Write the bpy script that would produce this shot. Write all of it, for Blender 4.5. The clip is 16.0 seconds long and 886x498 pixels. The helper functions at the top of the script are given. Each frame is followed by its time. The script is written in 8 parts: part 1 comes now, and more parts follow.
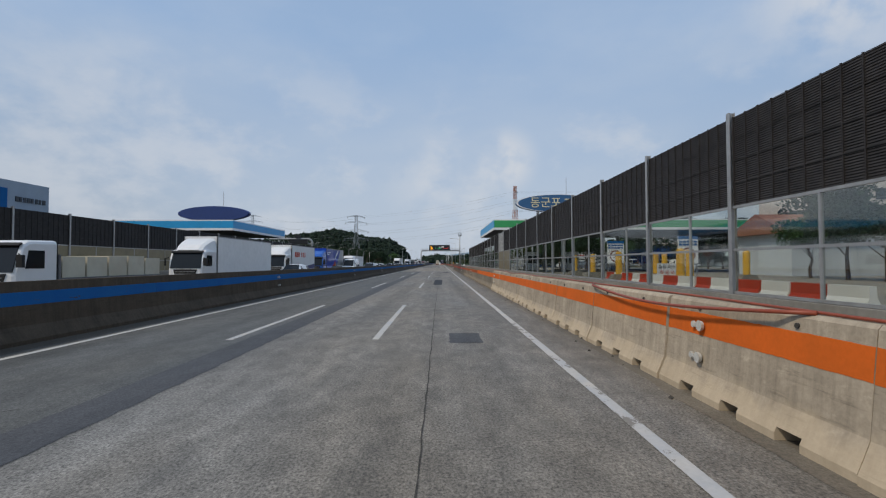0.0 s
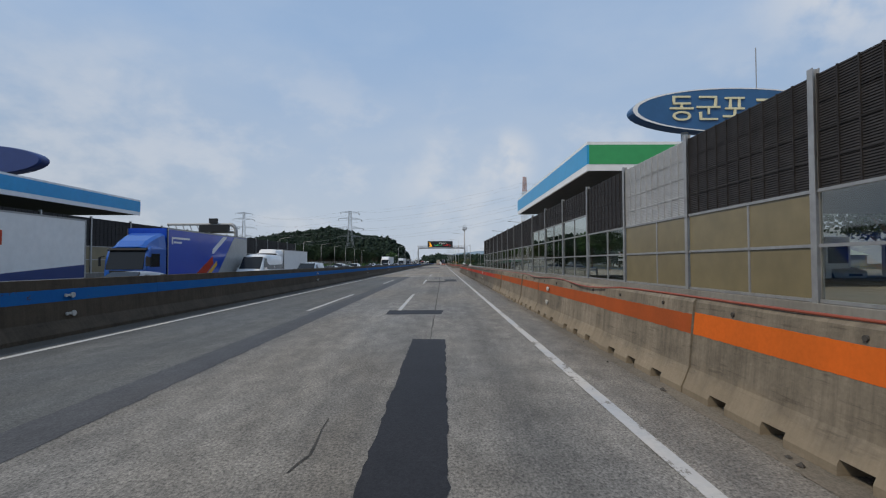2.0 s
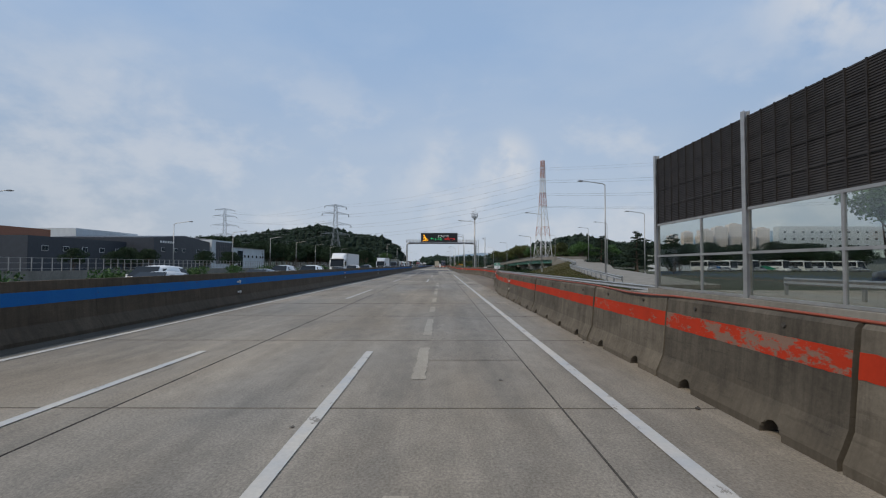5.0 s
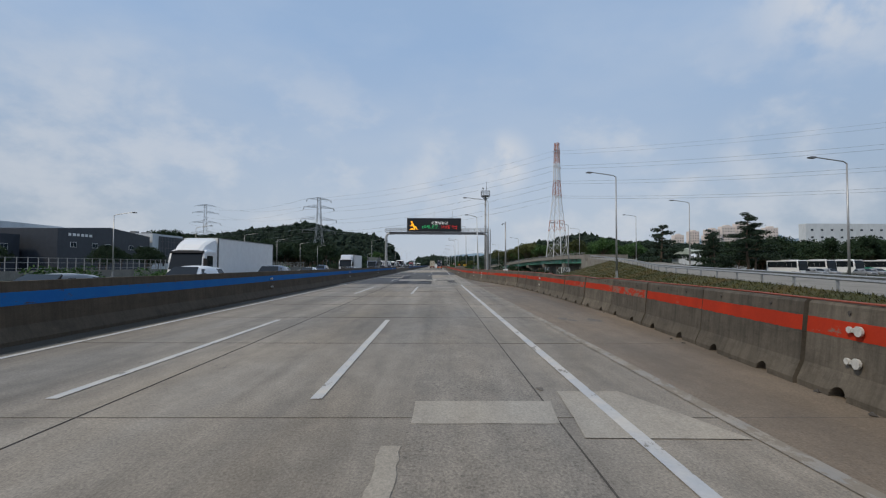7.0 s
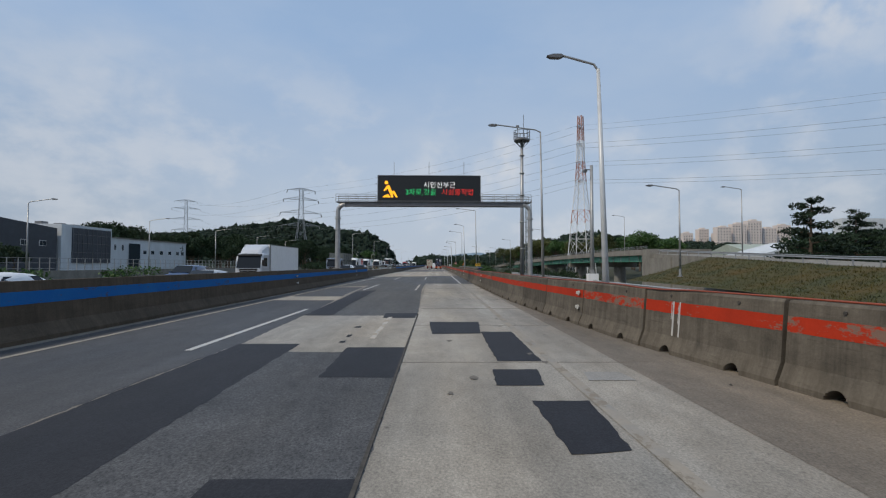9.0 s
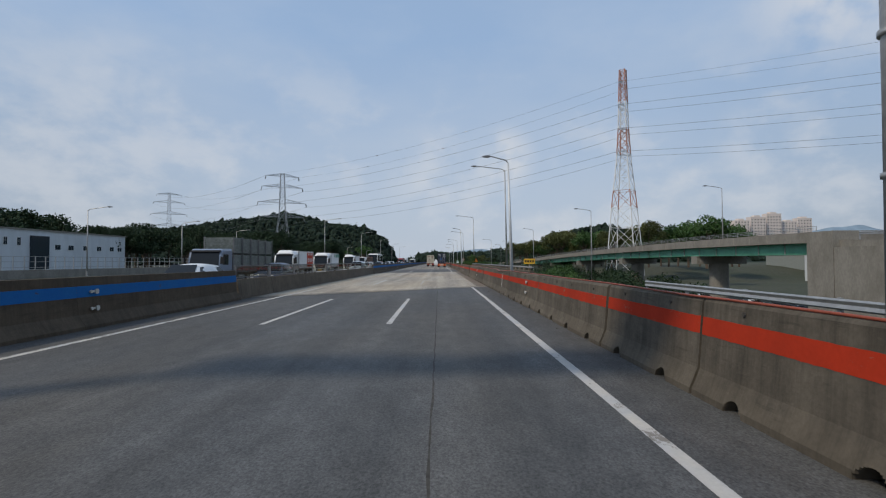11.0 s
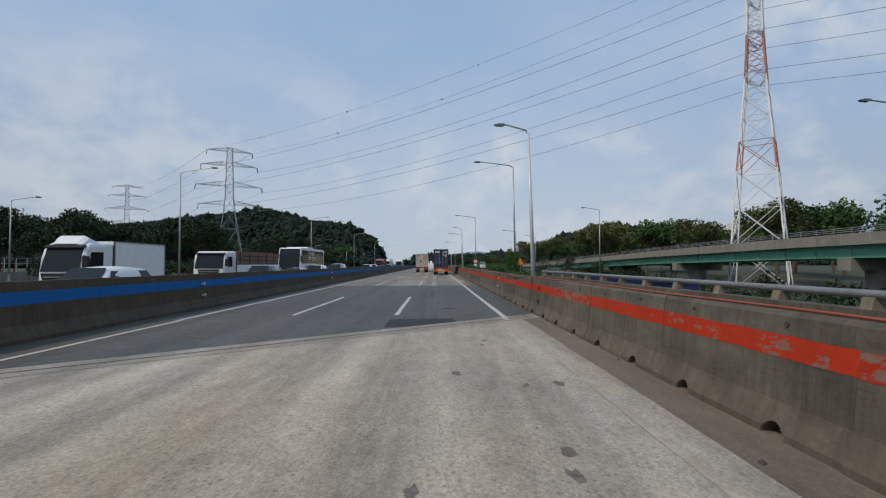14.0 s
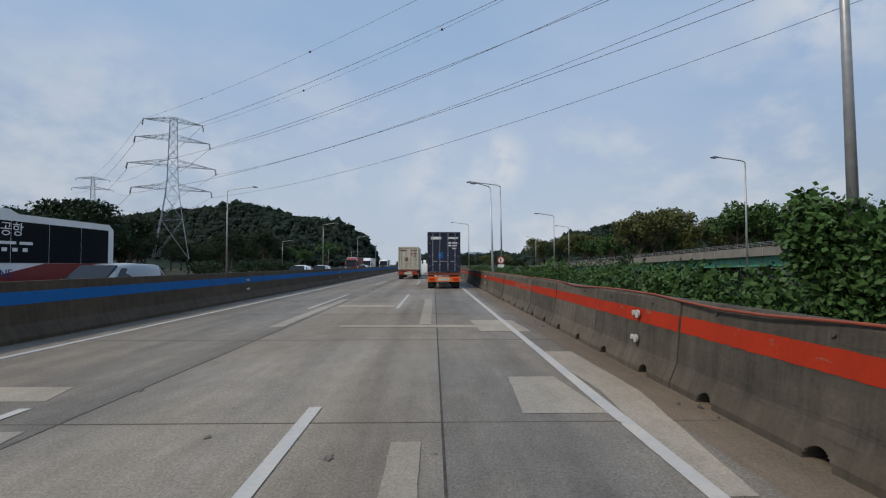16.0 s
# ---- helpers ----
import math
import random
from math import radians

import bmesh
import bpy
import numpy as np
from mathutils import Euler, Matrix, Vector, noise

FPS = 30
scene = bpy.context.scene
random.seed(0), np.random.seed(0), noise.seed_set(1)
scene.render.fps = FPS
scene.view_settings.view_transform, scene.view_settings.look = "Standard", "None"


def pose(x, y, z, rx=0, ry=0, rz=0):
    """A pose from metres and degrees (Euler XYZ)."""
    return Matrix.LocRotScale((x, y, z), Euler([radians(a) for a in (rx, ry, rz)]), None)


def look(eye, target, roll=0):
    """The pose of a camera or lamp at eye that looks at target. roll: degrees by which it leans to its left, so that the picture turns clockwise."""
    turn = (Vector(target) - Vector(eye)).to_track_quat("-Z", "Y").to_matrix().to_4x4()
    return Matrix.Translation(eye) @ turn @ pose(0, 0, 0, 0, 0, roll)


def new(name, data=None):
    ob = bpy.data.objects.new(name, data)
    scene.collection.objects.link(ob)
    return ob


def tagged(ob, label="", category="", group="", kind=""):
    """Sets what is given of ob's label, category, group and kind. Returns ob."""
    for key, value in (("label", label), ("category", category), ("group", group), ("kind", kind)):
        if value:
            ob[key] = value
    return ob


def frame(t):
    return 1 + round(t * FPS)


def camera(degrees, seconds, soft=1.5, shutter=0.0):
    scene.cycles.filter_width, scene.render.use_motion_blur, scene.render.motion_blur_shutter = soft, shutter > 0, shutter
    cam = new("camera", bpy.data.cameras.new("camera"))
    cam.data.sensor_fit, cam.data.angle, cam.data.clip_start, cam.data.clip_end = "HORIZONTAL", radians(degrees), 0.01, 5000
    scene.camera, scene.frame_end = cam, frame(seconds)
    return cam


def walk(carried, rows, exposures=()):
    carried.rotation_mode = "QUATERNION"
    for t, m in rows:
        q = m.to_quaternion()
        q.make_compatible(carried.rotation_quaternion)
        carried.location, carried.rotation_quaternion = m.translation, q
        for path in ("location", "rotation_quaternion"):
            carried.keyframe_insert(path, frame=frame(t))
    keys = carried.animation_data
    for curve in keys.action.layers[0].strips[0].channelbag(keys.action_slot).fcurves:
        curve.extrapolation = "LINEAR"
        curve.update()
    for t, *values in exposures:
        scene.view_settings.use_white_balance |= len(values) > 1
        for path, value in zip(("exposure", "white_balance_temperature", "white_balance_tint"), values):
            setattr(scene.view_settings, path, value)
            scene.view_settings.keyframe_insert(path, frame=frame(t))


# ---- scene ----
# ---- camera ----
cam = camera(85.4, 16.0, soft=1.2)
PATH = [
    (0.0, (0.000, 0.000, 1.8, 91.660, 0.117, -0.253)),
    (0.5, (0.039, 9.281, 1.8, 91.592, 0.129, -0.221)),
    (1.0, (0.089, 19.257, 1.8, 91.603, 0.157, -0.209)),
    (1.5, (0.107, 29.589, 1.8, 91.621, 0.167, -0.257)),
    (2.0, (0.066, 39.916, 1.8, 91.633, 0.128, -0.119)),
    (2.5, (0.001, 50.081, 1.8, 91.624, 0.089, 0.055)),
    (3.0, (-0.076, 60.233, 1.8, 91.717, 0.047, 0.230)),
    (3.5, (-0.120, 70.658, 1.8, 91.826, -0.087, 0.256)),
    (4.0, (-0.131, 81.362, 1.8, 91.843, -0.134, 0.145)),
    (4.5, (-0.114, 92.148, 1.8, 91.855, -0.131, -0.035)),
    (5.0, (-0.083, 102.914, 1.8, 91.871, -0.130, -0.202)),
    (5.5, (-0.047, 113.677, 1.8, 91.887, -0.132, -0.369)),
    (6.0, (-0.013, 124.502, 1.8, 91.902, -0.140, -0.537)),
    (6.5, (0.010, 135.412, 1.8, 91.945, -0.167, -0.621)),
    (7.0, (0.025, 146.312, 1.8, 91.909, -0.201, -0.638)),
    (7.5, (0.042, 157.171, 1.8, 91.942, -0.268, -0.681)),
    (8.0, (0.067, 168.056, 1.8, 91.898, -0.263, -0.719)),
    (8.5, (0.065, 178.853, 1.8, 91.827, -0.240, -0.787)),
    (9.0, (0.027, 189.519, 1.8, 91.856, -0.124, -0.832)),
    (9.5, (0.015, 200.230, 1.8, 91.758, -0.035, -0.747)),
    (10.0, (0.048, 211.066, 1.8, 91.662, 0.034, -0.658)),
    (10.5, (0.100, 222.040, 1.8, 91.566, 0.104, -0.571)),
    (11.0, (0.147, 233.176, 1.8, 91.470, 0.177, -0.487)),
    (11.5, (0.166, 244.385, 1.8, 91.449, 0.255, -0.413)),
    (12.0, (0.147, 255.400, 1.8, 91.552, 0.298, -0.476)),
    (12.5, (0.104, 266.206, 1.8, 91.534, 0.231, -0.528)),
    (13.0, (0.100, 277.181, 1.8, 91.637, 0.151, -0.708)),
    (13.5, (0.108, 288.419, 1.8, 91.670, 0.109, -0.767)),
    (14.0, (0.117, 299.638, 1.8, 91.774, 0.053, -0.877)),
    (14.5, (0.128, 310.609, 1.8, 91.841, 0.031, -0.930)),
    (15.0, (0.147, 321.386, 1.8, 91.904, 0.009, -1.038)),
    (15.5, (0.168, 332.154, 1.8, 91.827, -0.014, -1.101)),
    (16.0, (0.223, 342.978, 1.8, 91.845, -0.015, -1.141)),
]
walk(cam, [(t, pose(*p)) for t, p in PATH])

# ---- world, sun, exposure ----
SUN_FROM = Vector((-0.62, -0.42, 0.86)).normalized()
scene.view_settings.exposure = 0.0


def make_world():
    w = bpy.data.worlds.new("sky")
    scene.world = w
    w.use_nodes = True
    nt = w.node_tree
    n, l = nt.nodes, nt.links
    bg = n["Background"]
    sky = n.new("ShaderNodeTexSky")
    sky.sky_type, sky.sun_disc = "NISHITA", False
    sky.sun_elevation = math.asin(SUN_FROM.z)
    sky.sun_rotation = math.atan2(SUN_FROM.x, SUN_FROM.y)
    sky.air_density, sky.dust_density, sky.ozone_density = 1.0, 1.6, 1.6
    co = n.new("ShaderNodeTexCoord")
    mp = n.new("ShaderNodeMapping")
    mp.inputs["Scale"].default_value = (1.0, 1.0, 2.6)
    l.new(co.outputs["Generated"], mp.inputs[0])
    no = n.new("ShaderNodeTexNoise")
    no.inputs["Scale"].default_value = 2.6
    no.inputs["Detail"].default_value = 7.0
    no.inputs["Roughness"].default_value = 0.52
    l.new(mp.outputs[0], no.inputs["Vector"])
    ra = n.new("ShaderNodeValToRGB")
    ra.color_ramp.elements[0].position, ra.color_ramp.elements[1].position = 0.42, 0.72
    ra.color_ramp.elements[0].color = (0.04, 0.04, 0.04, 1)
    ra.color_ramp.elements[1].color = (0.27, 0.27, 0.27, 1)
    l.new(no.outputs["Fac"], ra.inputs[0])
    sep = n.new("ShaderNodeSeparateXYZ")
    l.new(co.outputs["Generated"], sep.inputs[0])
    hz = n.new("ShaderNodeMapRange")
    hz.inputs["From Min"].default_value, hz.inputs["From Max"].default_value = 0.0, 0.42
    hz.inputs["To Min"].default_value, hz.inputs["To Max"].default_value = 0.9, 0.0
    l.new(sep.outputs["Z"], hz.inputs["Value"])
    veil = n.new("ShaderNodeMixRGB")
    veil.inputs[0].default_value = 0.72
    veil.inputs[2].default_value = HAZE_BLUE
    l.new(sky.outputs[0], veil.inputs[1])
    cl = n.new("ShaderNodeMixRGB")
    cl.inputs[2].default_value = CLOUD
    l.new(ra.outputs[0], cl.inputs[0])
    l.new(veil.outputs[0], cl.inputs[1])
    # heaped clouds low over the land ahead
    mp2 = n.new("ShaderNodeMapping")
    mp2.inputs["Scale"].default_value = (1.0, 1.0, 1.7)
    mp2.inputs["Location"].default_value = (0.62, 0.1, 0.31)
    l.new(co.outputs["Generated"], mp2.inputs[0])
    n2 = n.new("ShaderNodeTexNoise")
    n2.inputs["Scale"].default_value, n2.inputs["Detail"].default_value, n2.inputs["Roughness"].default_value = 5.2, 9.0, 0.58
    l.new(mp2.outputs[0], n2.inputs["Vector"])
    r2 = n.new("ShaderNodeMapRange")
    r2.interpolation_type = "SMOOTHSTEP"
    r2.inputs["From Min"].default_value, r2.inputs["From Max"].default_value = 0.46, 0.66
    r2.inputs["To Max"].default_value = 0.5
    l.new(n2.outputs["Fac"], r2.inputs["Value"])
    z2 = n.new("ShaderNodeMapRange")
    z2.interpolation_type = "SMOOTHSTEP"
    z2.inputs["From Min"].default_value, z2.inputs["From Max"].default_value = 0.48, 0.16
    l.new(sep.outputs["Z"], z2.inputs["Value"])
    q2 = n.new("ShaderNodeMath")
    q2.operation = "MULTIPLY"
    l.new(r2.outputs[0], q2.inputs[0])
    l.new(z2.outputs[0], q2.inputs[1])
    heap = n.new("ShaderNodeMixRGB")
    heap.inputs[2].default_value = HEAP
    l.new(q2.outputs[0], heap.inputs[0])
    mx = n.new("ShaderNodeMixRGB")
    ahead = n.new("ShaderNodeMapRange")
    ahead.interpolation_type = "SMOOTHSTEP"
    ahead.inputs["From Min"].default_value, ahead.inputs["From Max"].default_value = 0.72, 0.99
    l.new(sep.outputs["Y"], ahead.inputs["Value"])
    glow = n.new("ShaderNodeMixRGB")
    glow.inputs[1].default_value, glow.inputs[2].default_value = HORIZON_SIDE, HORIZON
    l.new(ahead.outputs[0], glow.inputs[0])
    l.new(glow.outputs[0], mx.inputs[2])
    l.new(hz.outputs[0], mx.inputs[0])
    l.new(cl.outputs[0], mx.inputs[1])
    l.new(mx.outputs[0], heap.inputs[1])
    n3 = n.new("ShaderNodeTexNoise")
    n3.inputs["Scale"].default_value, n3.inputs["Detail"].default_value, n3.inputs["Roughness"].default_value = 11.0, 8.0, 0.5
    l.new(co.outputs["Generated"], n3.inputs["Vector"])
    # single heaped clouds: direction, size, strength
    last = heap.outputs[0]
    for d, size, strength in (((0.128, 0.969, 0.205), 0.085, 0.9), ((0.60, 0.69, 0.42), 0.17, 0.75), ((0.55, 0.80, 0.20), 0.10, 0.55), ((-0.02, 0.985, 0.17), 0.13, 0.4), ((-0.53, 0.80, 0.29), 0.12, 0.3)):
        di = n.new("ShaderNodeVectorMath")
        di.operation = "DISTANCE"
        di.inputs[1].default_value = d
        l.new(co.outputs["Generated"], di.inputs[0])
        near = n.new("ShaderNodeMapRange")
        near.interpolation_type = "SMOOTHSTEP"
        near.inputs["From Min"].default_value, near.inputs["From Max"].default_value = size, size * 0.15
        l.new(di.outputs["Value"], near.inputs["Value"])
        puff = n.new("ShaderNodeMapRange")
        puff.interpolation_type = "SMOOTHSTEP"
        puff.inputs["From Min"].default_value, puff.inputs["From Max"].default_value = 0.38, 0.6
        puff.inputs["To Max"].default_value = strength
        l.new(n3.outputs["Fac"], puff.inputs["Value"])
        ml = n.new("ShaderNodeMath")
        ml.operation = "MULTIPLY"
        l.new(near.outputs[0], ml.inputs[0])
        l.new(puff.outputs[0], ml.inputs[1])
        mk = n.new("ShaderNodeMixRGB")
        mk.inputs[2].default_value = HEAP
        l.new(ml.outputs[0], mk.inputs[0])
        l.new(last, mk.inputs[1])
        last = mk.outputs[0]
    l.new(last, bg.inputs[0])
    bg.inputs[1].default_value = 0.112


HAZE_BLUE = (3.08, 4.47, 6.6, 1)
CLOUD = (5.5, 5.9, 6.4, 1)
HORIZON = (4.3, 4.8, 5.5, 1)
HORIZON_SIDE = (3.1, 3.6, 4.25, 1)
HEAP = (5.7, 5.9, 6.25, 1)
make_world()
sun = new("sun", bpy.data.lights.new("sun", "SUN"))
sun.data.energy, sun.data.angle, sun.data.color = 2.2, radians(5.0), (1.0, 0.885, 0.72)
sun.matrix_world = look(SUN_FROM * 50, (0, 0, 0))


# ---- materials ----
def mat(name, color, rough=0.6, metal=0.0, grain=0.0, scale=8.0, stain=0.0, stain_scale=0.6, bump=0.0, stretch=(1, 1, 1), emit=None, alpha=None, rnd=0.0, dark=(0.35, 0.35, 0.35)):
    m = bpy.data.materials.new(name)
    m.use_nodes = True
    nt = m.node_tree
    n, l = nt.nodes, nt.links
    b = n["Principled BSDF"]
    b.inputs["Base Color"].default_value = (*color, 1)
    b.inputs["Roughness"].default_value = rough
    b.inputs["Metallic"].default_value = metal
    if rough > 0.5:
        b.inputs["Specular IOR Level"].default_value = 0.25
    if emit:
        b.inputs["Emission Color"].default_value = (*emit[0], 1)
        b.inputs["Emission Strength"].default_value = emit[1]
    if grain or stain or bump or rnd:
        g = n.new("ShaderNodeNewGeometry")
        mp = n.new("ShaderNodeMapping")
        mp.inputs["Scale"].default_value = stretch
        l.new(g.outputs["Position"], mp.inputs[0])
        f = n.new("ShaderNodeTexNoise")
        f.inputs["Scale"].default_value, f.inputs["Detail"].default_value = scale, 4
        l.new(mp.outputs[0], f.inputs["Vector"])
        s = n.new("ShaderNodeTexNoise")
        s.inputs["Scale"].default_value, s.inputs["Detail"].default_value = stain_scale, 6
        s.inputs["Roughness"].default_value = 0.65
        l.new(mp.outputs[0], s.inputs["Vector"])
        r1 = n.new("ShaderNodeMapRange")
        r1.inputs["From Min"].default_value, r1.inputs["From Max"].default_value = 0.3, 0.7
        r1.inputs["To Min"].default_value, r1.inputs["To Max"].default_value = 1 - grain, 1 + grain
        l.new(f.outputs["Fac"], r1.inputs["Value"])
        hs = n.new("ShaderNodeVectorMath")
        hs.operation = "SCALE"
        hs.inputs[0].default_value = color
        l.new(r1.outputs[0], hs.inputs["Scale"])
        last = hs.outputs[0]
        if rnd:
            oi = n.new("ShaderNodeObjectInfo")
            r3 = n.new("ShaderNodeMapRange")
            r3.inputs["To Min"].default_value, r3.inputs["To Max"].default_value = 1 - rnd, 1 + rnd
            l.new(oi.outputs["Random"], r3.inputs["Value"])
            h3 = n.new("ShaderNodeVectorMath")
            h3.operation = "SCALE"
            l.new(last, h3.inputs[0])
            l.new(r3.outputs[0], h3.inputs["Scale"])
            last = h3.outputs[0]
        if stain:
            r2 = n.new("ShaderNodeMapRange")
            r2.inputs["From Min"].default_value, r2.inputs["From Max"].default_value = 0.42, 0.72
            r2.inputs["To Min"].default_value, r2.inputs["To Max"].default_value = 0.0, stain
            l.new(s.outputs["Fac"], r2.inputs["Value"])
            mx = n.new("ShaderNodeMixRGB")
            mx.inputs[2].default_value = (color[0] * dark[0], color[1] * dark[1], color[2] * dark[2], 1)
            l.new(r2.outputs[0], mx.inputs[0])
            l.new(last, mx.inputs[1])
            last = mx.outputs[0]
        l.new(last, b.inputs["Base Color"])
        if bump:
            bp = n.new("ShaderNodeBump")
            bp.inputs["Strength"].default_value, bp.inputs["Distance"].default_value = bump, 0.02
            l.new(f.outputs["Fac"], bp.inputs["Height"])
            l.new(bp.outputs[0], b.inputs["Normal"])
    return m


class Nodes:
    """Small helper round a material's node tree."""

    def __init__(self, name, rough, spec=0.3):
        self.m = bpy.data.materials.new(name)
        self.m.use_nodes = True
        self.n, self.l = self.m.node_tree.nodes, self.m.node_tree.links
        self.b = self.n["Principled BSDF"]
        self.b.inputs["Roughness"].default_value = rough
        self.b.inputs["Specular IOR Level"].default_value = spec
        self.src = self.n.new("ShaderNodeNewGeometry").outputs["Position"]

    def local(self):
        """Takes the unit's own coordinates, shifted by chance from one unit to the next."""
        tc = self.n.new("ShaderNodeTexCoord")
        oi = self.n.new("ShaderNodeObjectInfo")
        self.rand = oi.outputs["Random"]
        self.raw = tc.outputs["Object"]
        k = self.n.new("ShaderNodeMath")
        k.operation = "MULTIPLY"
        k.inputs[1].default_value = 61.0
        self.l.new(self.rand, k.inputs[0])
        v = self.n.new("ShaderNodeVectorMath")
        v.operation = "ADD"
        self.l.new(self.raw, v.inputs[0])
        self.l.new(k.outputs[0], v.inputs[1])
        self.src = v.outputs[0]

    def tex(self, scale, detail, stretch=(1, 1, 1), rough=0.6):
        mp = self.n.new("ShaderNodeMapping")
        mp.inputs["Scale"].default_value = stretch
        self.l.new(self.src, mp.inputs[0])
        t = self.n.new("ShaderNodeTexNoise")
        t.inputs["Scale"].default_value, t.inputs["Detail"].default_value, t.inputs["Roughness"].default_value = scale, detail, rough
        self.l.new(mp.outputs[0], t.inputs["Vector"])
        return t.outputs["Fac"]

    def spots(self, scale, stretch=(1, 1, 1)):
        mp = self.n.new("ShaderNodeMapping")
        mp.inputs["Scale"].default_value = stretch
        self.l.new(self.src, mp.inputs[0])
        v = self.n.new("ShaderNodeTexVoronoi")
        v.inputs["Scale"].default_value = scale
        self.l.new(mp.outputs[0], v.inputs["Vector"])
        return v.outputs["Distance"]

    def band(self, v, lo, hi, a, c):
        r = self.n.new("ShaderNodeMapRange")
        for k, x in zip(("From Min", "From Max", "To Min", "To Max"), (lo, hi, a, c)):
            r.inputs[k].default_value = x
        self.l.new(v, r.inputs["Value"])
        return r.outputs[0]

    def op(self, kind, a, c):
        q = self.n.new("ShaderNodeMath")
        q.operation = kind
        for i, x in enumerate((a, c)):
            if isinstance(x, (int, float)):
                q.inputs[i].default_value = x
            else:
                self.l.new(x, q.inputs[i])
        return q.outputs[0]

    def mix(self, fac, a, c):
        q = self.n.new("ShaderNodeMixRGB")
        for i, x in enumerate((fac, a, c)):
            if isinstance(x, tuple):
                q.inputs[i].default_value = (*x, 1)
            else:
                self.l.new(x, q.inputs[i])
        return q.outputs[0]

    def scaled(self, color, f):
        sc = self.n.new("ShaderNodeVectorMath")
        sc.operation = "SCALE"
        if isinstance(color, tuple):
            sc.inputs[0].default_value = color
        else:
            self.l.new(color, sc.inputs[0])
        self.l.new(f, sc.inputs["Scale"])
        return sc.outputs[0]

    def finish(self, color, height=None, bump=0.3, dist=0.01):
        self.l.new(color, self.b.inputs["Base Color"])
        if height is not None:
            bp = self.n.new("ShaderNodeBump")
            bp.inputs["Strength"].default_value, bp.inputs["Distance"].default_value = bump, dist
            self.l.new(height, bp.inputs["Height"])
            self.l.new(bp.outputs[0], self.b.inputs["Normal"])
        return self.m


def road_mat(name, color, fine, blotch, streak, spots=0.0, tracks=0.0, pits=0.0):
    """Worn road surface: stone speckle, blotches, streaks along the lanes, polished wheel tracks, oil spots and pits."""
    k = Nodes(name, 0.7, 0.3)
    f1 = k.tex(38, 2, (1, 0.7, 1), 0.8)
    f = k.op("MULTIPLY", k.band(f1, 0.3, 0.7, 1 - fine, 1 + fine), k.band(k.tex(0.3, 6, (1, 0.4, 1), 0.62), 0.3, 0.7, 1 - blotch, 1 + blotch))
    f = k.op("MULTIPLY", f, k.band(k.tex(1.1, 4, (1, 0.03, 1)), 0.3, 0.7, 1 - streak, 1 + streak))
    f = k.op("MULTIPLY", f, k.band(k.tex(2.6, 6, (1, 0.5, 1), 0.72), 0.3, 0.7, 1 - fine * 0.55, 1 + fine * 0.55))
    if tracks:
        sx = k.n.new("ShaderNodeSeparateXYZ")
        k.l.new(k.src, sx.inputs[0])
        c = k.op("COSINE", k.op("ADD", k.op("MULTIPLY", sx.outputs["X"], 2 * math.pi / 1.8), -0.32 * 2 * math.pi / 1.8 + 0.0), 0.0)
        w = k.op("MULTIPLY", k.band(c, 1.0, -1.0, 0.0, 1.0), k.band(k.tex(0.6, 8, (1.8, 0.16, 1), 0.72), 0.4, 0.6, 0.0, tracks))
        f = k.op("MULTIPLY", f, k.op("SUBTRACT", 1.0, w))
    if spots:
        f = k.op("MULTIPLY", f, k.band(k.spots(1.9, (1, 0.6, 1)), 0.02, 0.06, 1 - spots, 1.0))
    if pits:
        pit = k.op("MAXIMUM", k.band(k.spots(13, (1, 0.8, 1)), 0.16, 0.34, 0.0, 1.0), k.band(k.tex(1.3, 3), 0.4, 0.62, 1.0, 0.0))
        f = k.op("MULTIPLY", f, k.band(pit, 0.0, 1.0, 1 - pits, 1.0))
    tint = k.mix(k.band(k.tex(0.22, 4, (1, 0.3, 1)), 0.35, 0.65, 0.0, 1.0), (color[0] * 1.05, color[1], color[2] * 0.93), (color[0] * 0.96, color[1], color[2] * 1.06))
    return k.finish(k.scaled(tint, f), f1, 0.35, 0.01)


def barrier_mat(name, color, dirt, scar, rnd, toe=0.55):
    """Cast concrete unit: blotches, run-down streaks, scrape marks along it and a paler toe, part dust, part sky light
    painted into the slope's colour.
    """
    k = Nodes(name, 0.87, 0.25)
    k.local()
    fine = k.tex(24, 3)
    f = k.op("MULTIPLY", k.band(k.tex(1.15, 6, (1, 0.8, 1.2), 0.7), 0.32, 0.68, 1 - dirt, 1 + dirt * 0.7), k.band(fine, 0.3, 0.7, 0.9, 1.1))
    f = k.op("MULTIPLY", f, k.band(k.tex(2.0, 4, (1, 3.2, 0.22), 0.7), 0.42, 0.68, 1.05, 1 - dirt * 0.9))
    f = k.op("MULTIPLY", f, k.band(k.tex(2.4, 4, (1, 0.55, 7.0), 0.7), 0.58, 0.68, 1.0, 1 - scar))
    f = k.op("MULTIPLY", f, k.band(k.tex(3.4, 5, (1, 0.9, 3.0), 0.7), 0.60, 0.66, 1.0, 1 + scar * 0.6))
    f = k.op("MULTIPLY", f, k.band(k.rand, 0.0, 1.0, 1 - rnd, 1 + rnd))
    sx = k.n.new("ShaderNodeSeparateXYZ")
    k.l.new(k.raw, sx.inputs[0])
    # paler toe: dust, plus the sky light its slope catches put into the colour
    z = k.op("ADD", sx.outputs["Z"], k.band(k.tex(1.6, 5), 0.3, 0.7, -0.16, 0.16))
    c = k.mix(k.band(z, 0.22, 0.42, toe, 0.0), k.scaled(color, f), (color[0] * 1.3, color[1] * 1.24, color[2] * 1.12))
    return k.finish(c, fine, 0.3, 0.012)


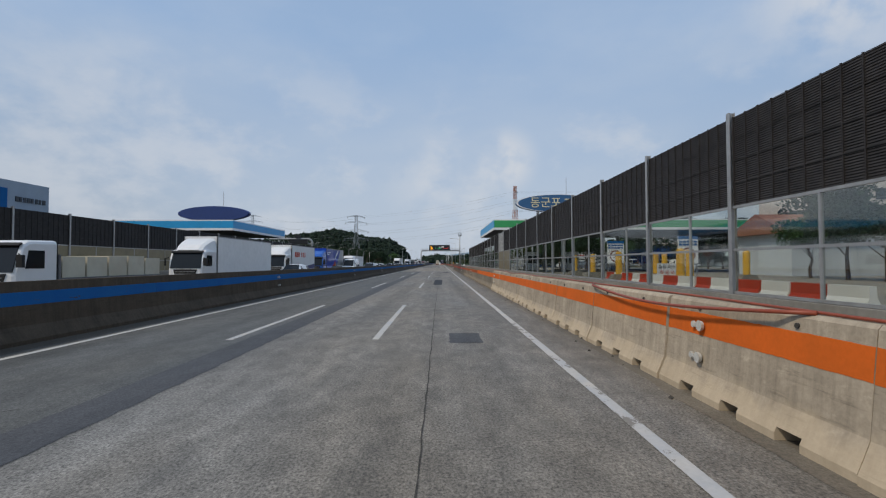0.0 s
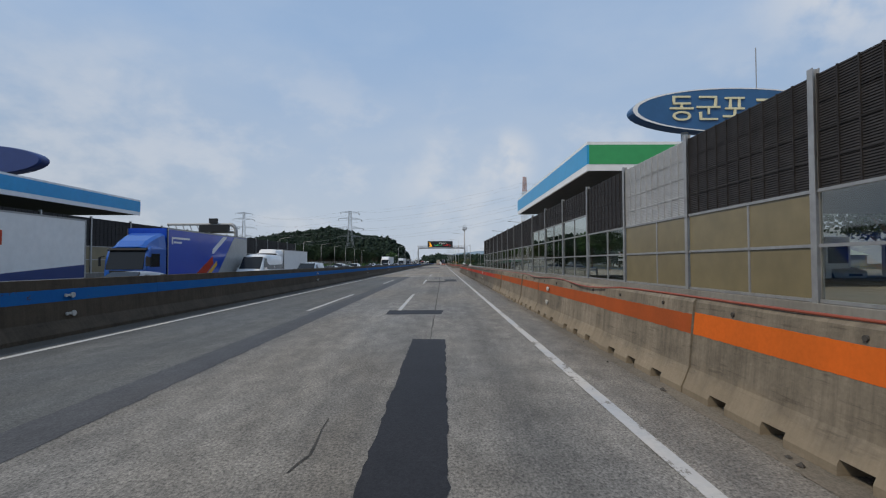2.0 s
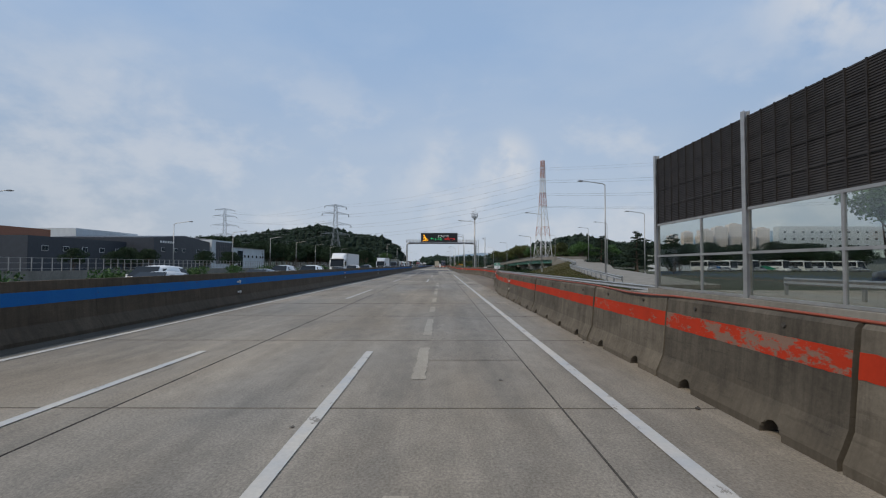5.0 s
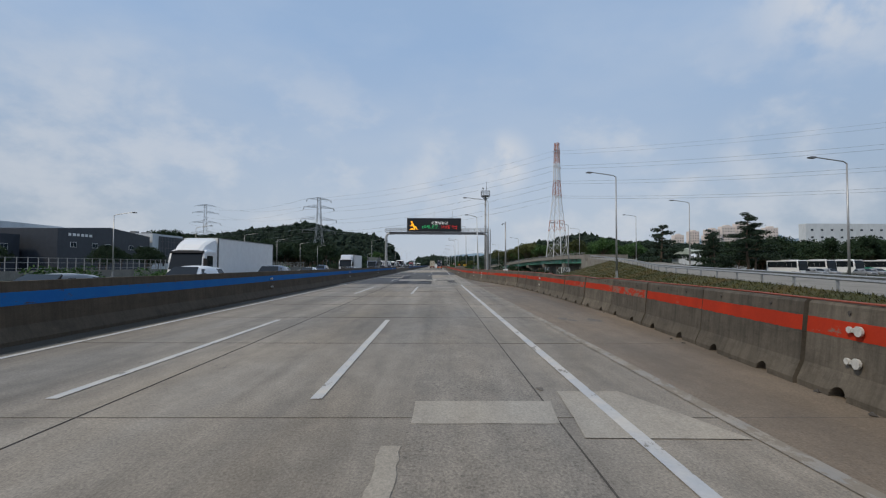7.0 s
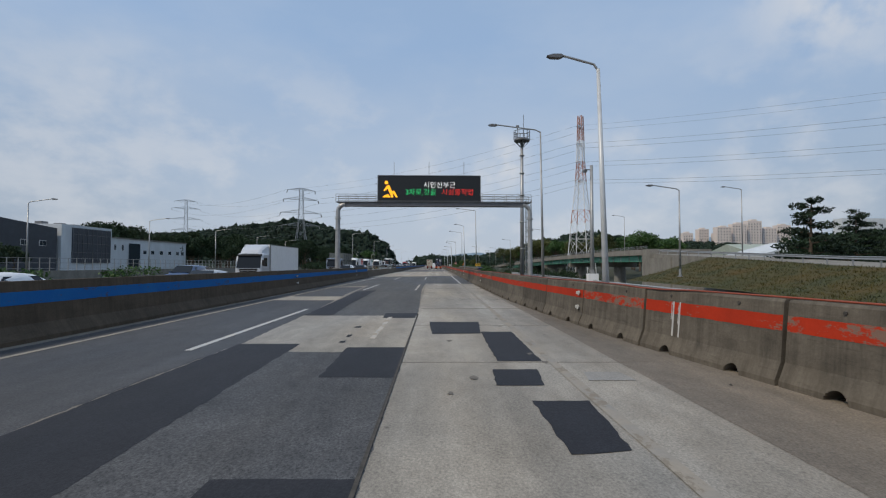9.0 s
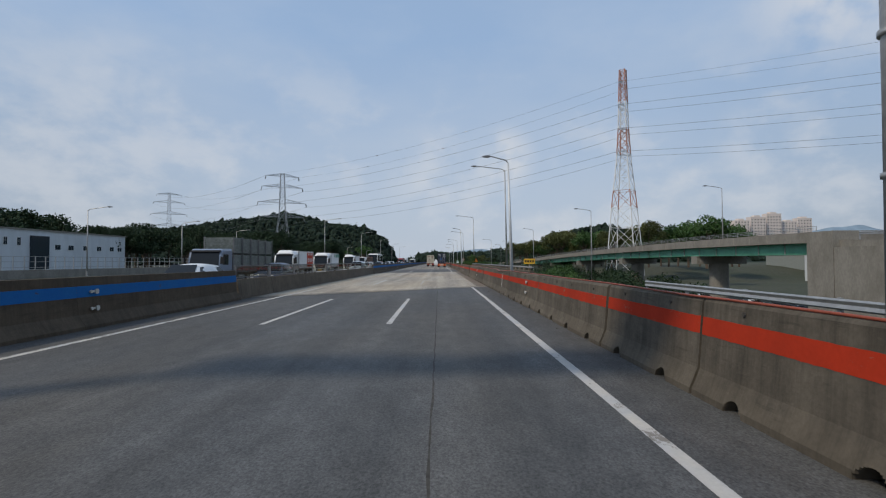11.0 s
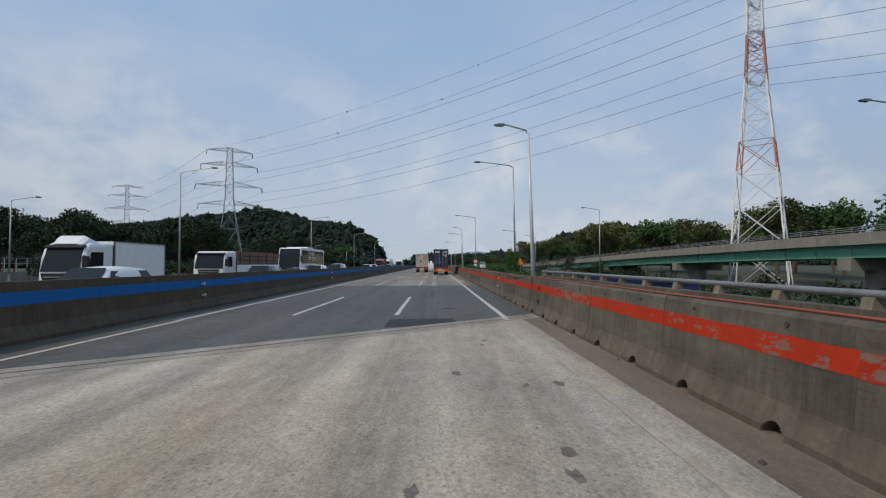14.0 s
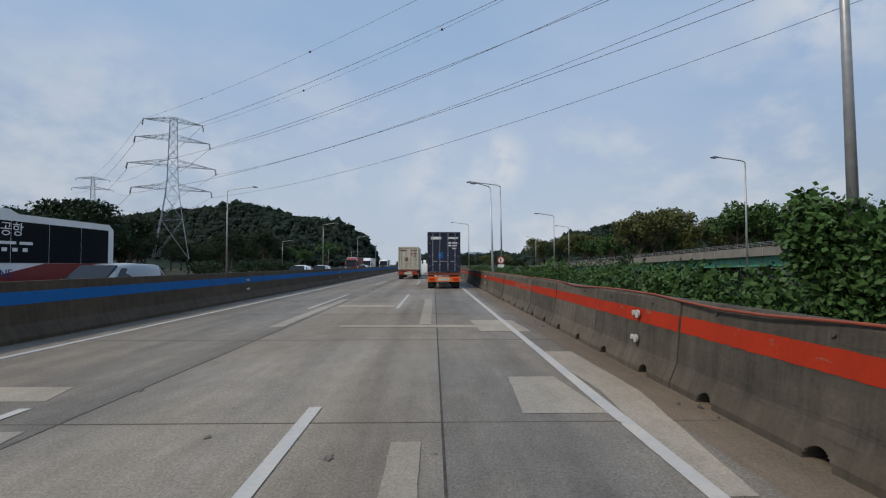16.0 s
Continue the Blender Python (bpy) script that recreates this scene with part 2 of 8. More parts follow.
def stripe_mat(name, color, under, keep, worn):
    """Paint on rough concrete, flaked through to the concrete by a different amount on each unit."""
    k = Nodes(name, 0.8, 0.12)
    k.local()
    flake = k.op("SUBTRACT", k.tex(3.2, 8, (1, 0.55, 1.5), 0.76), k.band(k.op("POWER", k.rand, 2.0), 0.0, 1.0, keep, worn))
    c = k.mix(k.band(k.tex(1.4, 5, (1, 1, 0.6)), 0.35, 0.68, 0.0, 0.5), color, (color[0] * 0.6, color[1] * 0.75, color[2]))
    c = k.mix(k.band(flake, -0.01, 0.03, 0.0, 0.9), c, under)
    return k.finish(k.scaled(c, k.band(k.tex(20, 2), 0.3, 0.7, 0.95, 1.05)))


def glass_mat(name, tint, rough=0.03, alpha=0.1):
    m = bpy.data.materials.new(name)
    m.use_nodes = True
    nt = m.node_tree
    n, l = nt.nodes, nt.links
    out = n["Material Output"]
    n.remove(n["Principled BSDF"])
    tr = n.new("ShaderNodeBsdfTransparent")
    tr.inputs[0].default_value = (*tint, 1)
    gl = n.new("ShaderNodeBsdfGlossy")
    gl.inputs["Roughness"].default_value = rough
    mx = n.new("ShaderNodeMixShader")
    mx.inputs[0].default_value = alpha
    l.new(tr.outputs[0], mx.inputs[1])
    l.new(gl.outputs[0], mx.inputs[2])
    l.new(mx.outputs[0], out.inputs[0])
    return m


M = {}
M["concrete_road"] = road_mat("concrete_road", (0.226, 0.200, 0.164), 0.32, 0.22, 0.2, 0.5, 0.2)
M["concrete_deck"] = road_mat("concrete_deck", (0.345, 0.302, 0.240), 0.34, 0.2, 0.2, 0.5, 0.32, 0.34)
M["concrete_pale"] = road_mat("concrete_pale", (0.285, 0.258, 0.215), 0.3, 0.24, 0.16, 0.5, 0.14, 0.2)
M["concrete_pitted"] = road_mat("concrete_pitted", (0.215, 0.190, 0.156), 0.36, 0.2, 0.2, 0.4, 0.15, 0.42)
M["concrete_dusty"] = road_mat("concrete_dusty", (0.175, 0.150, 0.119), 0.32, 0.22, 0.18, 0.4)
M["concrete_shoulder"] = road_mat("concrete_shoulder", (0.160, 0.128, 0.094), 0.26, 0.22, 0.2, 0.35)
M["asphalt_old"] = road_mat("asphalt_old", (0.178, 0.166, 0.146), 0.62, 0.18, 0.18, 0.3, 0.22)
M["asphalt_left"] = road_mat("asphalt_left", (0.098, 0.097, 0.089), 0.5, 0.16, 0.18, 0.2, 0.2)
M["asphalt_mid"] = road_mat("asphalt_mid", (0.082, 0.080, 0.076), 0.46, 0.16, 0.16, 0.0, 0.15)
M["asphalt_strip"] = road_mat("asphalt_strip", (0.062, 0.062, 0.064), 0.4, 0.14, 0.1)
M["asphalt_new"] = road_mat("asphalt_new", (0.019, 0.019, 0.022), 0.4, 0.22, 0.06)
M["asphalt_coarse"] = road_mat("asphalt_coarse", (0.070, 0.070, 0.071), 0.6, 0.2, 0.1)
M["mortar"] = road_mat("mortar", (0.235, 0.225, 0.205), 0.2, 0.3, 0.1)
M["concrete_dark"] = road_mat("concrete_dark", (0.180, 0.163, 0.138), 0.34, 0.24, 0.22, 0.4, 0.2)
M["concrete_joint"] = road_mat("concrete_joint", (0.262, 0.232, 0.190), 0.34, 0.2, 0.14, 0.4, 0.2, 0.25)
M["concrete_patch"] = road_mat("concrete_patch", (0.308, 0.277, 0.228), 0.2, 0.2, 0.1, 0.3)
M["joint"] = mat("joint", (0.065, 0.059, 0.052), 0.9, grain=0.3)
M["joint_faint"] = mat("joint_faint", (0.118, 0.104, 0.085), 0.9, grain=0.3)
M["oil"] = mat("oil_stain", (0.135, 0.120, 0.100), 0.7, grain=0.3, scale=12)
M["crack"] = mat("crack_fill", (0.06, 0.056, 0.05), 0.9, grain=0.3)
M["paint"] = stripe_mat("road_paint", (0.50, 0.475, 0.43), (0.20, 0.185, 0.165), 0.62, 0.56)
M["paint_worn"] = stripe_mat("road_paint_worn", (0.46, 0.415, 0.35), (0.33, 0.29, 0.23), 0.56, 0.5)
M["paint_old"] = stripe_mat("road_paint_old", (0.40, 0.355, 0.295), (0.315, 0.275, 0.218), 0.54, 0.47)
M["paint_faint"] = stripe_mat("road_paint_faint", (0.31, 0.275, 0.225), (0.22, 0.19, 0.15), 0.55, 0.47)
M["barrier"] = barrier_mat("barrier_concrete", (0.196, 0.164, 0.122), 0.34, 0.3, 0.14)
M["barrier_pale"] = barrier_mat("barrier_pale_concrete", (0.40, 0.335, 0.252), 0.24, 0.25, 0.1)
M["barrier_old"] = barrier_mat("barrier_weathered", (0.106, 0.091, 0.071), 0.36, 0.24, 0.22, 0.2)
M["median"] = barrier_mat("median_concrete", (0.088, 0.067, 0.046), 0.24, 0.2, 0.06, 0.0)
M["median_low"] = barrier_mat("median_low_concrete", (0.128, 0.104, 0.077), 0.26, 0.25, 0.1, 0.0)
M["concrete"] = mat("concrete", (0.235, 0.220, 0.192), 0.87, grain=0.12, scale=6, stain=0.6, stain_scale=0.6, bump=0.2, stretch=(1, 1, 0.5), dark=(0.5, 0.48, 0.45))
M["orange"] = stripe_mat("orange_paint", (0.64, 0.125, 0.016), (0.22, 0.15, 0.09), 0.74, 0.63)
M["orange_dull"] = stripe_mat("dull_orange_paint", (0.36, 0.078, 0.02), (0.17, 0.12, 0.085), 0.72, 0.58)
M["red"] = mat("red_paint", (0.50, 0.040, 0.010), 0.55, grain=0.08, scale=10, stain=0.3, stain_scale=1.8, dark=(0.6, 0.9, 1.1), rnd=0.1)
M["red_stripe"] = stripe_mat("red_stripe_paint", (0.40, 0.034, 0.012), (0.17, 0.13, 0.10), 0.66, 0.49)
M["blue"] = stripe_mat("blue_paint", (0.017, 0.125, 0.33), (0.07, 0.066, 0.06), 0.66, 0.58)
M["louvre"] = mat("louvre", (0.031, 0.0275, 0.026), 0.6, grain=0.25, scale=5, stain=0.3, stain_scale=1.0)
M["louvre_silver"] = mat("louvre_silver", (0.42, 0.42, 0.41), 0.45, metal=0.3, grain=0.08, scale=6, stain=0.2)
M["steel"] = mat("galvanised_steel", (0.37, 0.37, 0.365), 0.45, metal=0.5, grain=0.1, scale=5, stain=0.3, stain_scale=1.5)
M["steel_mid"] = mat("weathered_steel", (0.25, 0.25, 0.25), 0.5, metal=0.4, grain=0.12, scale=5, stain=0.3, stain_scale=1.2)
M["steel_dark"] = mat("dark_steel", (0.16, 0.16, 0.165), 0.5, metal=0.3, grain=0.12, scale=4, stain=0.2)
M["glass"] = glass_mat("clear_panel", (0.84, 0.86, 0.83), 0.05, 0.13)
M["glass_smoke"] = glass_mat("smoked_panel", (0.72, 0.74, 0.71), 0.05, 0.1)
M["brown_panel"] = mat("brown_panel", (0.20, 0.165, 0.09), 0.35, grain=0.1, scale=2, stain=0.25)
M["canopy_blue"] = mat("canopy_blue", (0.015, 0.30, 0.60), 0.4, grain=0.05, scale=3, stain=0.1)
M["canopy_green"] = mat("canopy_green", (0.04, 0.32, 0.10), 0.4, grain=0.05, scale=3, stain=0.1)
M["navy"] = mat("navy_panel", (0.02, 0.045, 0.17), 0.4, grain=0.06, scale=3)
M["shed_roof"] = mat("shed_roof", (0.36, 0.40, 0.34), 0.6, grain=0.06, scale=1, stain=0.3, stain_scale=0.2, stretch=(0.3, 1, 1))
M["coach_red"] = mat("coach_red", (0.20, 0.018, 0.018), 0.35, grain=0.06, scale=3, stain=0.15)
M["sign_blue"] = mat("sign_blue", (0.03, 0.11, 0.25), 0.4, grain=0.06, scale=2, stain=0.15)
M["cream"] = mat("cream_letter", (0.72, 0.66, 0.42), 0.5, grain=0.06)
M["white"] = mat("white_paint", (0.78, 0.78, 0.77), 0.45, grain=0.04, scale=3, stain=0.12, stain_scale=0.8, dark=(0.6, 0.58, 0.55))
M["white_wall"] = mat("white_wall", (0.56, 0.59, 0.61), 0.7, grain=0.06, scale=0.6, stain=0.3, stain_scale=0.25, stretch=(1, 1, 0.3), dark=(0.6, 0.6, 0.6))
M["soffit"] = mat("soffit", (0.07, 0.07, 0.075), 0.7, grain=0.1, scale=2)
M["dark_wall"] = mat("dark_cladding", (0.035, 0.042, 0.055), 0.5, grain=0.12, scale=0.8, stain=0.2)
M["window"] = mat("window_glass", (0.03, 0.04, 0.05), 0.08, grain=0.1)
M["grass"] = mat("grass", (0.050, 0.052, 0.019), 0.9, grain=0.4, scale=2.5, stain=0.95, stain_scale=0.2, bump=0.6, dark=(1.7, 1.05, 0.7))
M["ground"] = mat("ground", (0.058, 0.060, 0.042), 0.95, grain=0.25, scale=1.2, stain=0.6, stain_scale=0.03, bump=0.3, dark=(0.5, 0.75, 0.45))
M["hill_leaf"] = mat("hill_foliage", (0.014, 0.026, 0.016), 0.9, grain=0.45, scale=0.35, stain=0.5, stain_scale=0.06, dark=(0.6, 0.7, 0.7))
M["leaf"] = mat("leaf", (0.045, 0.095, 0.024), 0.6, grain=0.35, scale=1.2, stain=0.3, stain_scale=0.3, dark=(0.5, 0.55, 0.5))
M["leaf_warm"] = mat("leaf_warm", (0.075, 0.085, 0.025), 0.6, grain=0.35, scale=1.2, stain=0.3, stain_scale=0.3, dark=(0.5, 0.55, 0.5))
M["leaf_dark"] = mat("leaf_dark", (0.020, 0.040, 0.016), 0.7, grain=0.4, scale=1.0, stain=0.3, stain_scale=0.3, dark=(0.5, 0.55, 0.5))
M["dust"] = road_mat("shoulder_strip", (0.138, 0.123, 0.100), 0.3, 0.25, 0.15, 0.3)
M["median_strip"] = road_mat("median_strip", (0.078, 0.068, 0.054), 0.3, 0.3, 0.15)
M["pole"] = mat("pale_pole", (0.55, 0.57, 0.58), 0.4, metal=0.1, grain=0.06, scale=4, stain=0.15)
M["grime"] = mat("grime", (0.05, 0.044, 0.036), 0.9, grain=0.2, scale=9)
M["grass_blade"] = mat("grass_blade", (0.058, 0.062, 0.021), 0.8, grain=0.5, scale=0.8, stain=0.95, stain_scale=0.2, dark=(1.7, 1.1, 0.7))
M["pine"] = mat("pine_needles", (0.015, 0.029, 0.015), 0.7, grain=0.4, scale=1.5)
M["bark"] = mat("bark", (0.10, 0.075, 0.055), 0.9, grain=0.3, scale=6, bump=0.5)
M["girder"] = mat("green_girder", (0.10, 0.33, 0.22), 0.5, grain=0.08, scale=1.5, stain=0.35, stain_scale=0.5, dark=(0.6, 0.55, 0.5))
M["black"] = mat("black_rubber", (0.018, 0.018, 0.018), 0.7, grain=0.1)
M["screen"] = mat("led_screen", (0.008, 0.01, 0.012), 0.5, grain=0.1)
M["led_white"] = mat("led_white", (0.8, 0.8, 0.8), emit=((1, 1, 1), 1.0))
M["led_green"] = mat("led_green", (0.05, 0.6, 0.2), emit=((0.04, 0.75, 0.22), 0.9))
M["led_red"] = mat("led_red", (0.7, 0.05, 0.04), emit=((0.9, 0.04, 0.03), 0.9))
M["led_amber"] = mat("led_amber", (0.8, 0.4, 0.02), emit=((1.0, 0.42, 0.02), 1.0))
M["pylon_white"] = mat("pylon_white", (0.66, 0.66, 0.66), 0.5, metal=0.1, grain=0.05)
M["pylon_red"] = mat("pylon_red", (0.40, 0.19, 0.13), 0.55, grain=0.1)
M["pylon_grey"] = mat("pylon_grey", (0.33, 0.34, 0.35), 0.5, metal=0.4, grain=0.05)
M["wire"] = mat("wire", (0.16, 0.17, 0.19), 0.6)
M["sign_green"] = mat("sign_green", (0.01, 0.20, 0.12), 0.4, grain=0.05)
M["yellow"] = mat("yellow_paint", (0.75, 0.42, 0.03), 0.5, grain=0.08, scale=5, stain=0.2)
M["hose"] = mat("orange_hose", (0.26, 0.055, 0.025), 0.5, grain=0.1)
M["reflector"] = mat("white_reflector", (0.52, 0.51, 0.47), 0.35, grain=0.15, scale=20, stain=0.4, stain_scale=6)
M["container_cream"] = mat("container_cream", (0.56, 0.52, 0.41), 0.55, grain=0.08, scale=4, stain=0.35, stain_scale=1.0, dark=(0.55, 0.42, 0.32))
M["container_blue"] = mat("container_blue", (0.018, 0.026, 0.115), 0.5, grain=0.1, scale=4, stain=0.3, stain_scale=1.2)
M["container_navy"] = mat("container_navy", (0.013, 0.019, 0.045), 0.5, grain=0.1, scale=4, stain=0.3, stain_scale=1.2)
M["truck_orange"] = mat("truck_orange", (0.75, 0.15, 0.02), 0.45, grain=0.06)
M["rust"] = mat("rust_red", (0.20, 0.06, 0.04), 0.6, grain=0.15, scale=5, stain=0.3)
M["rust_beam"] = mat("weathered_beam", (0.17, 0.13, 0.10), 0.85, grain=0.2, scale=6, stain=0.5, stain_scale=1.5)
M["car_glass"] = mat("car_glass", (0.012, 0.015, 0.018), 0.1)
M["car_glass"].node_tree.nodes["Principled BSDF"].inputs["Specular IOR Level"].default_value = 0.28
M["apartment"] = mat("apartment_wall", (0.66, 0.58, 0.53), 0.8, grain=0.06, scale=0.2)
# distance haze is mixed into this blue-grey hill colour
M["far_hill_haze"] = mat("far_hill_haze", (0.20, 0.27, 0.33), 0.95, grain=0.15, scale=0.02)
M["roof_tile"] = mat("roof_tile", (0.30, 0.14, 0.09), 0.8, grain=0.15, scale=3)
M["cage"] = mat("cage_grey", (0.26, 0.28, 0.26), 0.6, grain=0.3, scale=5, stain=0.4, stain_scale=2)


# ---- mesh helpers ----
def bm_new():
    return bmesh.new()


def box(bm, x0, x1, y0, y1, z0, z1):
    v = [bm.verts.new((x, y, z)) for z in (z0, z1) for x, y in ((x0, y0), (x1, y0), (x1, y1), (x0, y1))]
    for q in ((3, 2, 1, 0), (4, 5, 6, 7), (0, 1, 5, 4), (1, 2, 6, 5), (2, 3, 7, 6), (3, 0, 4, 7)):
        bm.faces.new([v[i] for i in q])
    return v


def prism(bm, prof, a, b, axis="y"):
    """A closed profile swept from a to b along an axis: y takes (x, z), x takes (y, z), z takes (x, y)."""
    def at(p, s):
        return {"y": (p[0], s, p[1]), "x": (s, p[0], p[1]), "z": (p[0], p[1], s)}[axis]
    va = [bm.verts.new(at(p, a)) for p in prof]
    vb = [bm.verts.new(at(p, b)) for p in prof]
    n = len(prof)
    bm.faces.new(va)
    bm.faces.new(vb[::-1])
    for i in range(n):
        bm.faces.new((va[i], vb[i], vb[(i + 1) % n], va[(i + 1) % n]))


def tube(bm, p, q, r0, r1=None, seg=8, caps=True):
    p, q = Vector(p), Vector(q)
    r1 = r0 if r1 is None else r1
    d = (q - p).normalized()
    u = d.orthogonal().normalized()
    w = d.cross(u)
    ring = [[bm.verts.new(c + (u * math.cos(2 * math.pi * i / seg) + w * math.sin(2 * math.pi * i / seg)) * r) for i in range(seg)] for c, r in ((p, r0), (q, r1))]
    for i in range(seg):
        bm.faces.new((ring[0][i], ring[0][(i + 1) % seg], ring[1][(i + 1) % seg], ring[1][i]))
    if caps:
        bm.faces.new(ring[0][::-1])
        bm.faces.new(ring[1])


def polytube(bm, pts, r, seg=6):
    """One continuous tube through a list of points."""
    pts = [Vector(q) for q in pts]
    prev = None
    for i, c in enumerate(pts):
        d = (pts[min(i + 1, len(pts) - 1)] - pts[max(i - 1, 0)]).normalized()
        u = d.cross(Vector((0, 0, 1)) if abs(d.z) < 0.95 else Vector((1, 0, 0))).normalized()
        w = d.cross(u)
        ring = [bm.verts.new(c + (u * math.cos(2 * math.pi * k / seg) + w * math.sin(2 * math.pi * k / seg)) * r) for k in range(seg)]
        if prev:
            for k in range(seg):
                bm.faces.new((prev[k], prev[(k + 1) % seg], ring[(k + 1) % seg], ring[k]))
        else:
            bm.faces.new(ring[::-1])
        prev = ring
    bm.faces.new(prev)


def sheet(bm, pts, z):
    bm.faces.new([bm.verts.new((x, y, z)) for x, y in pts])


def mesh_of(name, bm, material, smooth=False, bevel=0.0):
    if bevel:
        bmesh.ops.bevel(bm, geom=[e for e in bm.edges if e.is_manifold and e.calc_face_angle(0) > 0.5], offset=bevel, segments=2, affect="EDGES", profile=0.5, clamp_overlap=True)
    bmesh.ops.recalc_face_normals(bm, faces=bm.faces)
    me = bpy.data.meshes.new(name)
    bm.to_mesh(me)
    bm.free()
    me.materials.append(M[material] if isinstance(material, str) else material)
    if smooth:
        for p in me.polygons:
            p.use_smooth = True
    return me


def part(name, bm, material, parent=None, label="", smooth=False, bevel=0.0):
    ob = new(name, mesh_of(name, bm, material, smooth, bevel))
    if parent:
        ob.parent = parent
    return tagged(ob, label)


def share(name, me, parent, m=None, label=""):
    ob = new(name, me)
    ob.parent = parent
    if m is not None:
        ob.matrix_basis = m
    return tagged(ob, label)


def thing(name, label, category, group="", kind="", at=None):
    ob = new(name)
    ob.empty_display_size = 0.2
    if at is not None:
        ob.matrix_basis = at
    return tagged(ob, label, category, group, kind)


def lettering(name, text, size, m, material, parent, label="", extrude=0.01, thin=0.0):
    c = bpy.data.curves.new(name, "FONT")
    c.body, c.size, c.extrude, c.align_x, c.align_y = text, size, extrude, "CENTER", "CENTER"
    c.offset = -thin
    t = new("tmp", c)
    dg = bpy.context.evaluated_depsgraph_get()
    me = bpy.data.meshes.new_from_object(t.evaluated_get(dg))
    bpy.data.objects.remove(t)
    me.materials.clear()
    me.materials.append(M[material])
    ob = new(name, me)
    ob.parent = parent
    ob.matrix_basis = m
    return tagged(ob, label)


RIGHT_FACE = pose(0, 0, 0, 90, 0, 0)      # text that faces the oncoming camera (-y)
rng = random.Random(7)


def drift(y):
    """How far the lane lines lie to the right of their first course."""
    return 0.27 * min(1.0, max(0.0, (y - 190) / 65.0))


def smooth(a, b, x):
    t = min(1.0, max(0.0, (x - a) / (b - a)))
    return t * t * (3 - 2 * t)


# ---- ground ----
def low(x, y):
    """The land beside the road: lower to the right where the road crosses a valley."""
    dip = -5.2 * smooth(9.0, 15.0, x) * smooth(215, 245, y) * (1 - smooth(395, 455, y)) * (1 - smooth(60, 80, x) * (1 - smooth(292, 316, y)))
    far = -1.0 * smooth(30, 60, -x - 0) * 0.5
    return -0.3 + dip + far + 0.12 * math.sin(x * 0.13 + y * 0.07)


def make_ground():
    xs = [-3500, -1500, -800, -400, -200, -120, -80, -60, -45, -34, -28, -20, -10, 0, 8, 9, 10, 11, 12, 13, 14, 16, 20, 26, 34, 45, 60, 80, 110, 160, 240, 400, 800, 1500, 3500]
    ys = [-600, -200, -80] + list(range(-40, 620, 12)) + [660, 720, 800, 950, 1200, 1700, 2500, 4500]
    bm = bm_new()
    g = [[bm.verts.new((x, y, low(x, y))) for x in xs] for y in ys]
    for j in range(len(ys) - 1):
        for i in range(len(xs) - 1):
            bm.faces.new((g[j][i], g[j][i + 1], g[j + 1][i + 1], g[j + 1][i]))
    tagged(part("ground", bm, "ground", smooth=True), "scrubby brown and green land beside the motorway", "ground", kind="structure")


make_ground()

# ---- road ----
bm = bm_new()
box(bm, -9.75, 8.3, -70, 1500, -0.9, 0.0)
road = tagged(part("road", bm, "concrete_road"), "worn pale concrete motorway carriageway with joints", "road", kind="structure")
bm = bm_new()
box(bm, -27.2, -9.75, -70, 1500, -0.9, 0.0)
road_2 = tagged(part("road_2", bm, "asphalt_old"), "grey asphalt opposite carriageway", "road", kind="structure")
bm = bm_new()
PLAZA = 0.5
box(bm, 8.3, 75, -70, 128, -0.5, PLAZA)
pavement_plaza = tagged(part("pavement", bm, "concrete_pale"), "grey toll plaza paving behind the noise barrier", "pavement", kind="structure")


def rough_quad(bm, pts, z, amp=0.05, step=0.16):
    """A flat patch whose edges wander a little."""
    out = []
    n = len(pts)
    for i in range(n):
        a, b = Vector(pts[i]), Vector(pts[(i + 1) % n])
        d = b - a
        k = max(1, int(d.length / step))
        nrm = Vector((-d.y, d.x)).normalized()
        for j in range(k):
            p = a + d * (j / k)
            if j:
                p = p + nrm * rng.uniform(-amp, amp)
            out.append((p.x, p.y))
    sheet(bm, out, z)


def surfacing(name, pts, material, z, label, amp=0.0, category="road surface", step=0.16):
    bm = bm_new()
    if amp:
        rough_quad(bm, pts, z, amp, step)
    else:
        sheet(bm, pts, z)
    return tagged(part(name, bm, material), label, category, kind="structure")


surfacing("asphalt_surface", [(-9.74, -70), (8.29, -70), (8.29, 101.9), (-9.74, 101.2)], "asphalt_old", 0.004, "worn grey asphalt with exposed stone")
surfacing("asphalt_surface", [(-8.9, 191.4), (-4.55, 191.6), (-4.5, 197), (-4.37, 200.5), (-4.49, 203.4), (-4.69, 208.4), (-5.4, 218.6), (-5.7, 227.5), (-8.9, 227)], "asphalt_strip", 0.004, "grey asphalt inlay in the left lane", 0.03)
surfacing("asphalt_surface", [(-4.56, 191.6), (-0.6, 191.8), (-0.61, 199.44), (-4.36, 199.44)], "asphalt_coarse", 0.008, "coarse dark asphalt inlay in the middle lane", 0.03)
surfacing("asphalt_surface", [(-4.5, 206.48), (-0.61, 206.48), (-1.0, 224.4), (-0.95, 236), (-5.7, 231), (-5.3, 221.2), (-4.62, 209)], "asphalt_mid", 0.004, "grey asphalt inlay in the middle lane", 0.03)
surfacing("concrete_surface", [(-0.6, 191.0), (8.28, 191.0), (8.28, 233), (-0.9, 235.5), (-0.62, 206)], "concrete_pale", 0.002, "pale scraped concrete lane")
